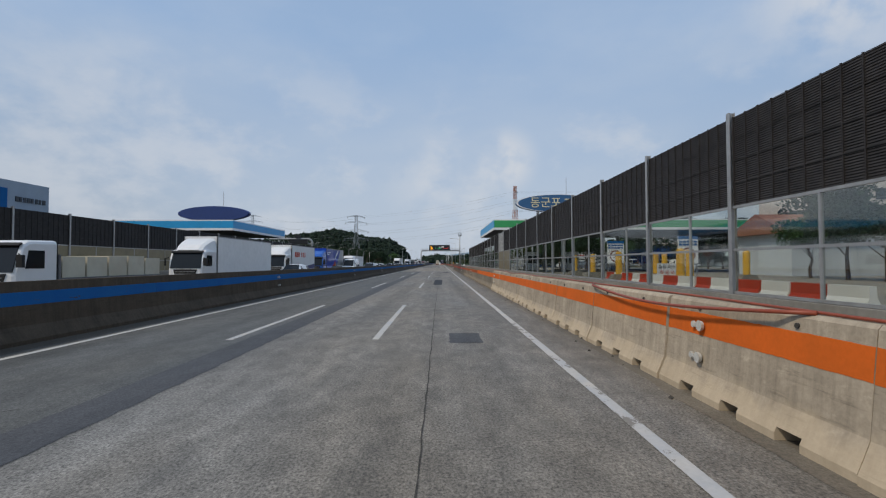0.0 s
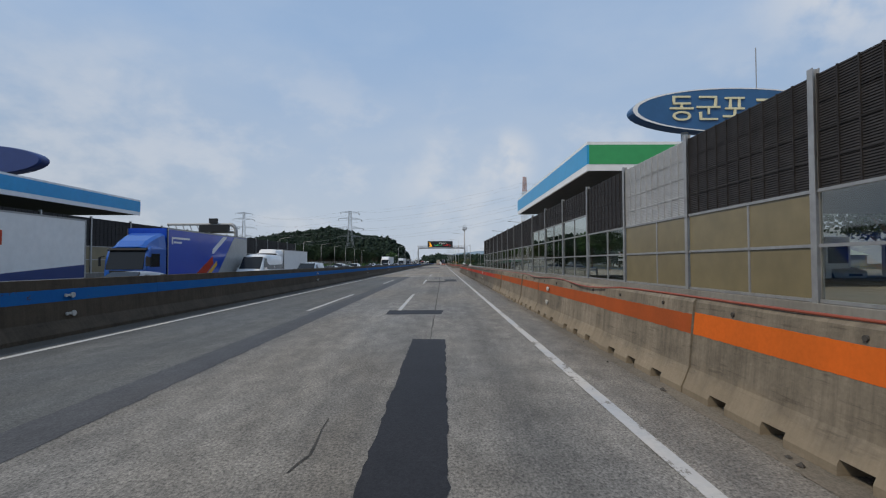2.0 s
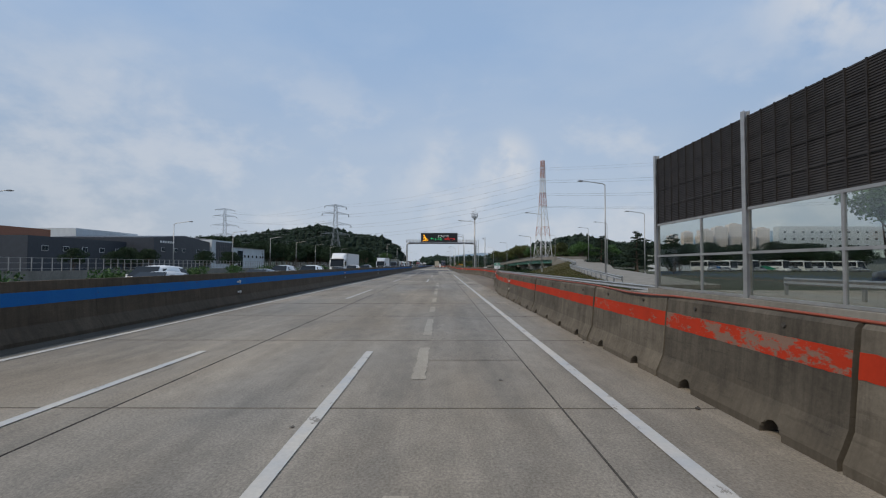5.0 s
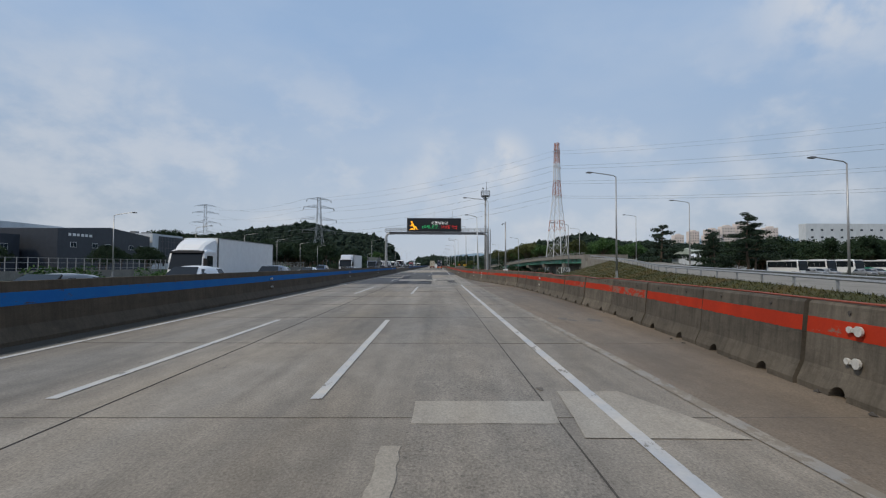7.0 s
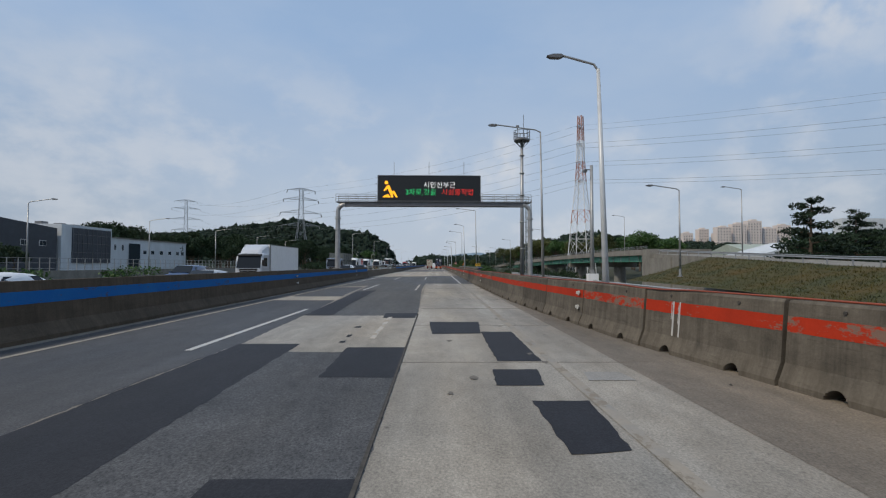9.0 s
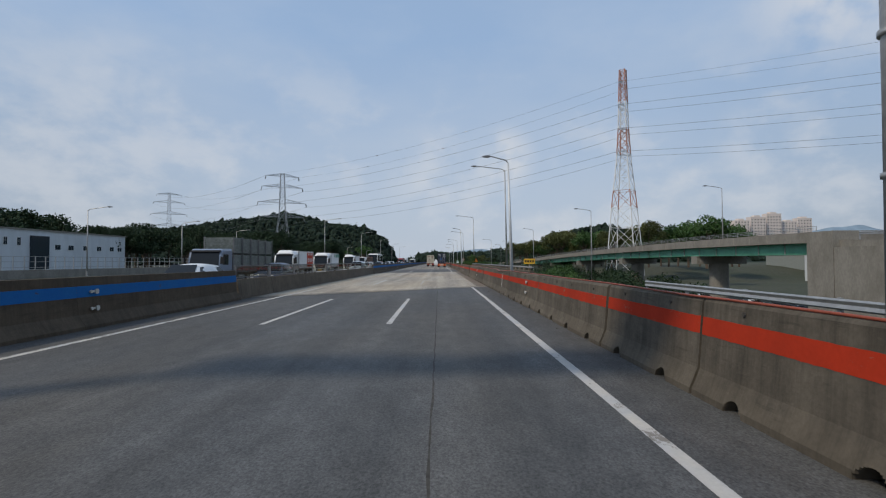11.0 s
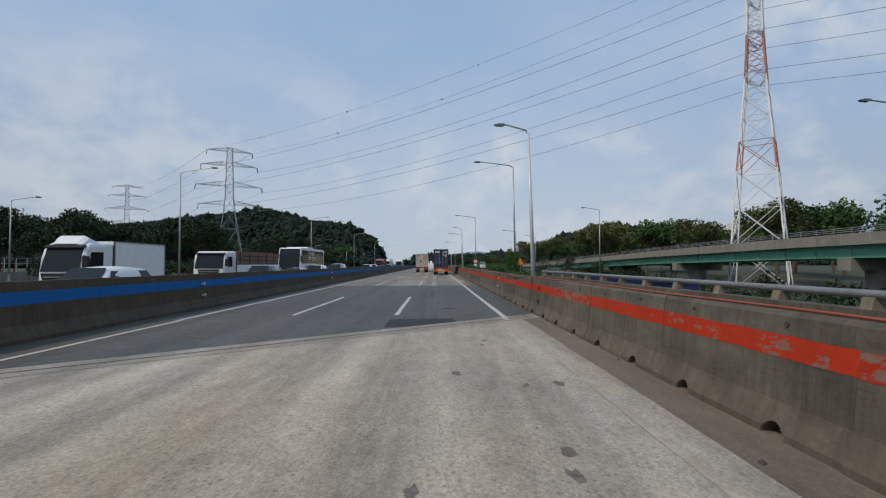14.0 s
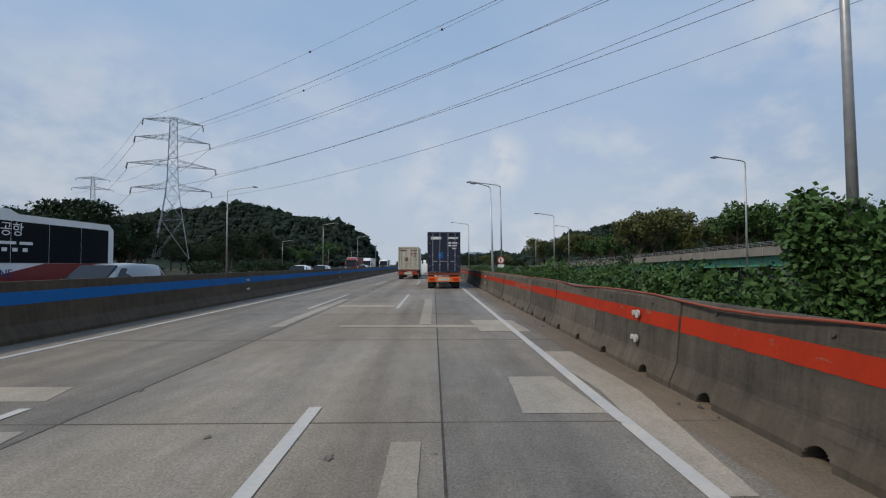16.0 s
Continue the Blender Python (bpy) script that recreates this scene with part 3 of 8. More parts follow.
surfacing("concrete_surface", [(-4.5, 199.4), (-0.6, 199.4), (-0.6, 206.6), (-4.6, 206.6)], "concrete_pale", 0.003, "pale scraped concrete bay")
surfacing("concrete_surface", [(-0.31, 112), (1.42, 112), (1.42, 190.3), (-0.31, 190.3)], "concrete_pitted", 0.004, "pitted worn concrete strip of the lane")
surfacing("concrete_surface", [(3.4, 191.25), (8.28, 191.25), (8.28, 232.9), (3.45, 233.6)], "concrete_dusty", 0.0055, "pale brown dusty concrete shoulder", 0.02, step=1.0)
surfacing("concrete_surface", [(3.5, 118), (8.28, 118), (8.28, 191.2), (3.45, 190.8)], "concrete_shoulder", 0.0055, "brown dusty concrete shoulder", 0.02, step=1.0)
surfacing("concrete_surface", [(2.85, 267.3), (8.27, 271.2), (8.27, 319.9), (2.95, 315.8)], "concrete_shoulder", 0.0135, "brown dusty concrete shoulder", 0.015, step=1.0)
surfacing("concrete_surface", [(3.0, 339.6), (8.27, 339.6), (8.27, 520), (3.05, 520)], "concrete_shoulder", 0.004, "brown dusty concrete shoulder", 0.03, step=1.0)
surfacing("asphalt_surface", [(-9.74, 226), (-0.9, 235), (8.29, 233), (8.29, 270.7), (2.5, 266.4), (-2.3, 262.5), (-9.74, 257.1)], "asphalt_mid", 0.008, "dark grey asphalt before the bridge joint")
surfacing("bridge_deck", [(-9.74, 257.4), (-2.3, 262.8), (2.5, 266.7), (8.29, 271.0), (8.29, 320.0), (2.4, 315.3), (-4.4, 309.8), (-9.74, 305.6)], "concrete_deck", 0.012, "pale worn concrete bridge deck")
surfacing("asphalt_surface", [(-9.74, 306.2), (-4.4, 310.4), (2.4, 315.9), (8.29, 320.6), (8.29, 339.4), (-9.74, 339.4)], "asphalt_mid", 0.008, "dark grey asphalt between two concrete stretches")
surfacing("concrete_surface", [(0.34, 339.5), (3.0, 339.5), (3.05, 520), (0.34, 520)], "concrete_dark", 0.0022, "darker worn concrete slab lane")
surfacing("concrete_surface", [(-9.73, 339.5), (-4.02, 339.5), (-4.02, 520), (-9.73, 520)], "concrete_dark", 0.0022, "darker worn concrete slab lane")
surfacing("asphalt_surface", [(-9.73, -70), (-4.6, -70), (-4.6, 101.2), (-9.73, 101.0)], "asphalt_left", 0.0062, "darker grey asphalt of the left lane")
surfacing("asphalt_strip", [(-4.62, -70), (-3.88, -70), (-3.92, 100.5), (-4.62, 100.5)], "asphalt_strip", 0.008, "long dark asphalt repair strip beside the lane line", 0.02)


def expansion_joint(a, b, strip, seal):
    """A steel-edged joint that runs slantwise across the bridge's end."""
    t = thing("expansion_joint", "dark steel expansion joint set in a pale concrete strip", "joint", kind="structure")
    a, b = Vector(a), Vector(b)
    d = (b - a).normalized()
    n = Vector((-d.y, d.x, 0))
    for o, w, z, mt, nm in ((strip, 0.92, 0.017, "concrete_joint", "joint_strip"), (seal, 0.055, 0.022, "joint", "joint_seal")):
        bm = bm_new()
        q = [a + n * (o - w / 2), b + n * (o - w / 2), b + n * (o + w / 2), a + n * (o + w / 2)]
        sheet(bm, [(v.x, v.y) for v in q], z)
        part(nm, bm, mt, t)


expansion_joint((-9.7, 257.3, 0), (8.0, 270.7, 0), 0.36, 0.42)
expansion_joint((-9.7, 305.9, 0), (8.0, 320.2, 0), -0.34, -0.36)

PATCHES = [
    ([(-0.62, 39.2), (0.1, 39.3), (0.14, 51.2), (-0.64, 51.3)], "asphalt_new", "long dark asphalt patch"),
    ([(-1.9, 56.6), (0.02, 56.7), (0.14, 58.1), (-1.93, 58.1)], "asphalt_new", "dark asphalt patch across the lane line"),
    ([(-1.5, 83.8), (0.43, 83.8), (0.5, 86.2), (-1.5, 86.2)], "asphalt_new", "dark asphalt patch"),
    ([(0.44, 85.8), (1.5, 85.8), (1.52, 91.2), (0.26, 91.3)], "asphalt_new", "large dark asphalt patch"),
    ([(0.2, 10.8), (0.95, 10.8), (0.95, 12.3), (0.2, 12.3)], "asphalt_strip", "faded square asphalt patch"),
    ([(-4.53, 191.8), (-2.9, 191.8), (-3.03, 200.45), (-4.38, 200.46)], "asphalt_new", "wide dark asphalt patch"),
    ([(-1.83, 197.2), (-0.62, 197.2), (-0.62, 199.98), (-1.88, 199.98)], "asphalt_new", "square black asphalt patch"),
    ([(-4.6, 206.5), (-3.6, 206.5), (-3.84, 210.9), (-4.08, 223.0), (-5.2, 221.2)], "asphalt_new", "long dark asphalt patch"),
    ([(-8.1, 213.6), (-4.95, 213.6), (-5.2, 216.4), (-8.1, 216.4)], "concrete_patch", "pale concrete repair"),
    ([(2.4, 197.0), (3.15, 197.0), (3.1, 197.6), (2.5, 197.6)], "mortar", "faded grey mortar repair"),
    ([(2.1, 141.1), (2.6, 141.15), (3.2, 141.25), (3.15, 141.7), (2.06, 141.55)], "mortar", "faded grey mortar repair"),
    ([(-2.3, 203.2), (-2.1, 203.2), (-2.12, 203.6), (-2.28, 203.55)], "asphalt_new", "black asphalt scrap"),
    ([(-2.2, 200.6), (-2.06, 200.6), (-2.08, 200.9), (-2.2, 200.85)], "asphalt_new", "black asphalt scrap"),
    ([(-2.2, 201.5), (-2.12, 201.5), (-2.1, 201.9), (-2.2, 201.85)], "asphalt_new", "black asphalt scrap"),
    ([(-1.75, 205.7), (-0.67, 205.7), (-0.64, 207.3), (-1.82, 207.3)], "asphalt_new", "small black asphalt patch"),
    ([(-1.85, 192.0), (-0.6, 192.0), (-0.6, 193.6), (-1.85, 193.6)], "asphalt_new", "small black asphalt patch"),
    ([(-0.08, 202.0), (1.2, 202.1), (1.36, 204.6), (-0.17, 204.6)], "asphalt_new", "black asphalt patch on concrete"),
    ([(1.17, 198.5), (2.0, 198.5), (2.05, 202.4), (1.22, 202.4)], "asphalt_new", "black asphalt patch on concrete"),
    ([(0.93, 196.7), (1.65, 196.7), (1.77, 197.8), (1.0, 197.8)], "asphalt_new", "small black asphalt patch on concrete"),
    ([(1.31, 194.1), (1.93, 194.2), (2.06, 195.9), (1.3, 195.9)], "asphalt_new", "black asphalt patch on concrete"),
    ([(-1.35, 313.3), (0.75, 313.5), (0.72, 315.5), (-1.35, 315.3)], "asphalt_new", "black asphalt patch at the bridge joint"),
    ([(-0.27, 151.8), (1.42, 151.8), (1.52, 152.7), (-0.26, 152.7)], "concrete_patch", "pale concrete repair"),
    ([(1.57, 151.35), (3.3, 151.3), (2.6, 153.2), (1.73, 153.2)], "concrete_patch", "pale concrete repair"),
    ([(-0.05, 183.95), (1.5, 183.95), (1.58, 184.76), (-0.07, 184.76)], "concrete_patch", "pale concrete repair"),
    ([(1.65, 183.9), (2.3, 183.9), (4.9, 183.95), (5.4, 184.65), (1.65, 184.7)], "mortar", "faded mortar repair across the edge line"),
    ([(-0.22, 339.5), (0.1, 339.5), (0.1, 347.9), (-0.2, 347.9)], "concrete_patch", "pale concrete strip along the lane"),
    ([(1.6, 342.6), (2.4, 342.6), (2.4, 343.3), (1.6, 343.3)], "concrete_patch", "pale concrete repair"),
    ([(1.3, 348.8), (2.35, 348.8), (2.15, 350.7), (1.42, 350.7)], "concrete_patch", "pale concrete repair"),
    ([(-2.5, 356.8), (1.7, 356.7), (1.7, 357.3), (-2.5, 357.3)], "concrete_patch", "pale concrete repair across the lane"),
    ([(-8.2, 349.4), (-4.85, 349.42), (-5.03, 350.17), (-8.2, 350.2)], "concrete_patch", "pale concrete repair"),
    ([(-4.9, 347.4), (-4.05, 347.6), (-4.16, 348.28), (-4.9, 348.2)], "concrete_patch", "pale concrete repair"),
    ([(1.5, 355.9), (2.85, 355.9), (2.74, 358.5), (1.4, 358.5), (1.45, 357.4)], "concrete_patch", "pale concrete repair"),
    ([(-3.8, 363.1), (-1.4, 363.1), (-1.45, 364.4), (-3.9, 364.4)], "concrete_patch", "pale concrete repair across the lane"),
    ([(-4.5, 356.9), (-4.1, 356.9), (-4.15, 367.9), (-4.45, 367.9)], "concrete_patch", "pale concrete strip along a joint"),
    ([(-0.2, 357.4), (0.15, 357.4), (0.18, 368.0), (-0.2, 368.0)], "concrete_patch", "pale concrete strip along the lane"),
    ([(2.35, 346.7), (2.75, 346.7), (3.15, 349.8), (3.07, 352.9), (2.4, 352.9), (2.6, 349.8)], "concrete_patch", "pale concrete repair over the edge line"),
    ([(0.42, 318.9), (0.66, 318.75), (0.92, 318.95), (0.88, 319.25), (0.6, 319.35), (0.44, 319.2)], "asphalt_new", "dark oil blot on the lane"),
    ([(2.98, 292.7), (3.06, 292.8), (3.05, 293.4), (2.96, 293.3)], "asphalt_strip", "grey scuff on the shoulder"),
    ([(-6.0, 140.85), (-4.5, 140.85), (-4.57, 141.48), (-6.0, 141.48)], "concrete_patch", "pale concrete repair"),
]
for i, (pts, mt, lab) in enumerate(PATCHES):
    py = pts[0][1]
    base = 0.0105 if py < 102 or 300 < py < 339 else (0.0085 if py < 300 else 0.0075)
    surfacing("patch", pts, mt, base + 0.0003 * (i % 9), lab, 0.018 if "asphalt" in mt else 0.008, "patch", 0.16 if "asphalt" in mt else 0.3)

# transverse and long joints of the concrete slabs
bm = bm_new()
y = 103.6
while y < 191:
    box(bm, -9.0, 8.2, y, y + 0.016, -0.01, 0.0062)
    y += 5.38
y = 342.5
while y < 520:
    box(bm, -9.0, 8.2, y, y + 0.016, -0.01, 0.0062)
    y += 6.0
for k in range(7):
    box(bm, -0.6, 8.2, 193.0 + 5.4 * k, 193.018 + 5.4 * k, -0.01, 0.0066)
tagged(part("slab_joint", bm, "joint_faint"), "faint joints across the concrete slabs", "joint", kind="structure")
bm = bm_new()
for x in (1.42, -4.21):
    box(bm, x, x + 0.02, 102, 191, -0.01, 0.0068)
for x in (0.31, -4.0):
    box(bm, x, x + 0.028, 339.5, 520, -0.01, 0.0025)
box(bm, -0.64, -0.6, 191.5, 207, -0.01, 0.0175)

tagged(part("slab_joint", bm, "joint"), "dark sealed joints between concrete slabs", "joint", kind="structure")


def crack(pts, w=0.03, z=0.0095):
    """A wandering sealed crack; also draws the strokes of tyre marks."""
    bm = bm_new()
    left, right = [], []
    for i in range(len(pts) - 1):
        a, b = Vector(pts[i]), Vector(pts[i + 1])
        k = max(2, int((b - a).length / 0.3))
        n = Vector((-(b - a).y, (b - a).x)).normalized()
        for j in range(k + (i == len(pts) - 2)):
            p = a + (b - a) * (j / k) + n * rng.uniform(-0.011, 0.011)
            h = w * rng.uniform(0.15, 0.45)
            left.append(p + n * h)
            right.append(p - n * h)
    L = [bm.verts.new((p.x, p.y, z)) for p in left]
    R = [bm.verts.new((p.x, p.y, z)) for p in right]
    for i in range(len(L) - 1):
        bm.faces.new((L[i], L[i + 1], R[i + 1], R[i]))
    tagged(part("crack", bm, "crack"), "dark wandering crack line and tyre mark stroke on the road", "crack", kind="structure")


crack([(-0.2, -5), (-0.2, 8), (-0.24, 20), (-0.22, 39)], 0.03)
crack([(-0.21, 51.3), (-0.2, 56.6)], 0.035)
crack([(-0.2, 58.1), (-0.18, 70), (-0.16, 83.8)], 0.05)
crack([(-0.2, 86.2), (-0.23, 101)], 0.04)
crack([(-4.6, 37.9), (-3.0, 37.75), (-1.5, 37.6), (-0.5, 37.55), (0.6, 37.4)], 0.06)
crack([(-3.0, 38.0), (-2.4, 41.0), (-2.2, 43.0)], 0.05)
crack([(0.43, 72.5), (0.46, 73.6), (0.43, 74.8), (0.5, 77)], 0.014)
crack([(0.95, 75), (0.9, 76.6), (0.93, 78), (0.85, 80), (0.95, 83.5)], 0.014)
for k in range(9):
    x, y = rng.uniform(-3.2, 1.8), rng.uniform(15, 99)
    crack([(x, y), (x + rng.uniform(-0.15, 0.15), y + rng.uniform(0.3, 0.8)), (x + rng.uniform(-0.2, 0.2), y + rng.uniform(0.9, 1.6))], rng.uniform(0.015, 0.035))
crack([(0.06, 236), (0.05, 262.6)], 0.04, 0.0095)
crack([(0.12, 315.6), (0.2, 320), (0.3, 330), (0.32, 339.2)], 0.03, 0.0095)
crack([(-7.6, 3.9), (-5.2, 6.0)], 0.025)
crack([(2.35, 88.3), (2.47, 87.8), (2.54, 87.4), (2.57, 86.8), (2.6, 86.4), (2.76, 86.2)], 0.07, 0.0108)
crack([(2.79, 86.0), (2.73, 85.8), (2.8, 85.7)], 0.05, 0.0108)
crack([(-3.84, 35.6), (-3.0, 35.5), (-1.16, 35.6)], 0.06)
crack([(-3.05, 35.8), (-3.08, 37.2), (-3.1, 38.7)], 0.04)
# tyre marks, drawn as bundles of thin crack strips
for q in range(7):
    o = q * 0.028
    crack([(-0.17 + o, 325.0 + rng.uniform(0, 1.0)), (-0.12 + o, 328), (-0.16 + o, 330.5 + rng.uniform(0, 2.2))], 0.022, 0.0096)
for q in range(9):
    y = 315.6 + q * 0.75
    for o in (-0.42, -0.36, -0.31):
        crack([(o, y), (o + 0.01, y + 0.3)], 0.05, 0.0096)
    if q > 3:
        for o in (-0.09, -0.03):
            crack([(o, y + 0.2), (o, y + 0.62)], 0.05, 0.0096)

# oil and dirt stains dropped in the wheel tracks and on the shoulder
bm = bm_new()
spots = [(rng.gauss(1.25, 0.28), rng.uniform(268, 311), rng.uniform(0.03, 0.11)) for k in range(46)]
spots += [(rng.gauss(-0.55, 0.25), rng.uniform(268, 309), rng.uniform(0.03, 0.08)) for k in range(14)]
spots += [(rng.uniform(4.2, 5.8), rng.uniform(160, 186), rng.uniform(0.08, 0.28)) for k in range(9)]
spots += [(rng.uniform(-6, 2.6), rng.uniform(104, 190), rng.uniform(0.02, 0.06)) for k in range(40)]
spots += [(rng.uniform(-6, 2.6), rng.uniform(342, 400), rng.uniform(0.02, 0.06)) for k in range(24)]
spots += [(rng.uniform(0, 3), rng.uniform(192, 232), rng.uniform(0.03, 0.1)) for k in range(26)]
for k, (x, y, r0) in enumerate(spots):
    n = 11
    sheet(bm, [(x + r0 * math.cos(q * 6.2832 / n) * rng.uniform(0.45, 1.25), y + 1.9 * r0 * math.sin(q * 6.2832 / n) * rng.uniform(0.45, 1.25)) for q in range(n)], (0.0145 if 256 < y < 322 else 0.0100) + 0.00016 * (k % 14))
tagged(part("oil_stain", bm, "oil"), "small dark oil and dirt stains on the lanes", "stain", kind="stuff")

# ---- lane markings ----
def mz(y):
    """Height of the paint: a little higher on the bridge deck."""
    return 0.0178 if 256 < y < 322 else (0.0135 if y < 102 else 0.0112)


def marking(pts, material="paint", label="white painted lane line"):
    bm = bm_new()
    sheet(bm, pts, mz(pts[0][1]))
    return tagged(part("lane_marking", bm, material), label, "lane marking", "lane lines", "structure")


def line(x, y0, y1, w, material="paint", follow=True, label="white painted edge line"):
    bm = bm_new()
    n = max(1, int((y1 - y0) / 2.0))
    prev = None
    for i in range(n + 1):
        y = y0 + (y1 - y0) * i / n
        xx = x + (drift(y) if follow else 0)
        a, b = bm.verts.new((xx - w / 2 + rng.uniform(-0.008, 0.008), y, mz(y))), bm.verts.new((xx + w / 2 + rng.uniform(-0.008, 0.008), y, mz(y)))
        if prev:
            bm.faces.new((prev[0], prev[1], b, a))
        prev = (a, b)
    tagged(part("lane_marking", bm, material), label, "lane marking", "lane lines", "structure")


DASH_ENDS = [-26.3, -2.9, 20.5, 43.6, 67.2, 90.4, 112.9, 137.4, 162.0, 185.4, 208.8, 232.4, 256.2, 279.5, 302.3, 325.7, 349.1, 371.8] + [371.8 + 23.3 * k for k in range(1, 14)]


def bend(tab, y):
    for (a, xa), (b, xb) in zip(tab, tab[1:]):
        if a <= y <= b:
            return xa + (xb - xa) * (y - a) / (b - a)
    return tab[-1][1]


MID_LANE = [(-80, -1.55), (100, -1.54), (150, -1.59), (190, -1.58), (250, -1.3), (270, -1.25), (700, -1.25)]
FAR_LANE = [(-80, -4.95), (100, -4.97), (150, -5.1), (210, -5.12), (250, -4.95), (290, -4.84), (700, -4.82)]
for far in DASH_ENDS:
    for tab in (MID_LANE, FAR_LANE):
        x = bend(tab, far - 4.5)
        mid = tab is MID_LANE
        if mid and 130 < far < 140:
            continue
        if mid and 200 < far < 210:
            line(x, 201.2, 206.0, 0.13, "paint_worn", False, "faint worn lane line")
            continue
        worn = (mid and 215 < far < 235) or (mid and 270 < far < 303)
        line(x, far - 9.2, far, 0.15, "paint_worn" if worn else "paint", False, "faint worn lane line" if worn else "white broken lane line")
line(2.44, 267.2, 314.6, 0.13, "paint_old", False, "old worn edge line on the bridge deck")
for a, b, mt in ((-60, 101, "paint"), (101, 190, "paint"), (190, 235, "paint_faint"), (235, 266, "paint"), (266, 315, "paint_worn"), (315, 600, "paint")):
    if a != 266:
        line(2.15, a, b, 0.17, mt)
    line(-8.23 if a < 300 else -8.3, a, b, 0.16, mt)
line(3.45, 118, 190, 0.2, "paint_faint", False, "old worn edge line on the shoulder")
for x in (-11.4, -26.0):
    line(x, -60, 600, 0.16, "paint", False)
for k in range(-2, 27):
    for x in (-14.9, -18.4, -22.0):
        line(x, 12 + 23.3 * k, 21 + 23.3 * k, 0.15, "paint", False, "white broken lane line")

RB = [(-30, 3.33), (60, 3.36), (133, 3.38), (142, 4.2), (150, 5.1), (158, 6.0), (165, 6.5), (176, 6.6), (186, 6.5), (194, 5.5), (200, 4.55), (207, 4.0), (215, 3.58), (232, 3.5), (330, 3.62), (420, 3.75), (640, 3.8)]


def along(tab, y):
    for (a, xa), (b, xb) in zip(tab, tab[1:]):
        if a <= y <= b:
            return xa + (xb - xa) * (y - a) / (b - a)
    return tab[-1][1]


def along0(y):
    return along(RB, y)


# dusty shoulder between the edge line and the barriers
for k, (a, b) in enumerate(((-60, 20), (20, 60), (60, 101))):
    surfacing("shoulder_strip", [(3.12, a), (3.5, a), (3.5, b), (3.12, b)], "dust", 0.0092, "brown dust gathered along the barrier foot", 0.05, step=0.7)
# darker strip of road along the median foot
surfacing("shoulder_strip", [(-9.3, -60), (-8.6, -60), (-8.6, 190), (-9.3, 190)], "median_strip", 0.0092, "dark strip along the median foot", 0.04, step=0.8)
for k in range(9):
    y = 104.5 + k * 5.38 + (0.6 if k % 2 else 0)
    surfacing("patch", [(-0.55, y), (-0.33, y), (-0.33, y + 2.2 + (k * 7 % 3) * 0.7), (-0.53, y + 2.2 + (k * 7 % 3) * 0.7)], "concrete_patch", 0.0075, "pale narrow repair strip along a joint", 0.02, "patch")
bm = bm_new()
for i in range(150):
    y = rng.uniform(0, 400)
    x = along0(y) - abs(rng.gauss(0.12, 0.2))
    s = rng.uniform(0.012, 0.045)
    a = rng.uniform(0, 3.1)
    v = [bm.verts.new((x + s * math.cos(a + q) * rng.uniform(0.6, 1.4), y + s * math.sin(a + q) * rng.uniform(0.8, 2.2), 0.018 + (0 if k < 1 else 0.02) * 0)) for k, q in enumerate((0, 1.6, 3.1, 4.7))]
    t_ = bm.verts.new((x, y, 0.018 + s * 0.9))
    bm.faces.new(v)
    for k in range(4):
        bm.faces.new((v[k], v[(k + 1) % 4], t_))
tagged(part("debris", bm, "joint"), "small dark stones and scraps along the barrier foot", "debris", kind="stuff")

# ---- concrete barriers on the right ----
UNIT = 3.555


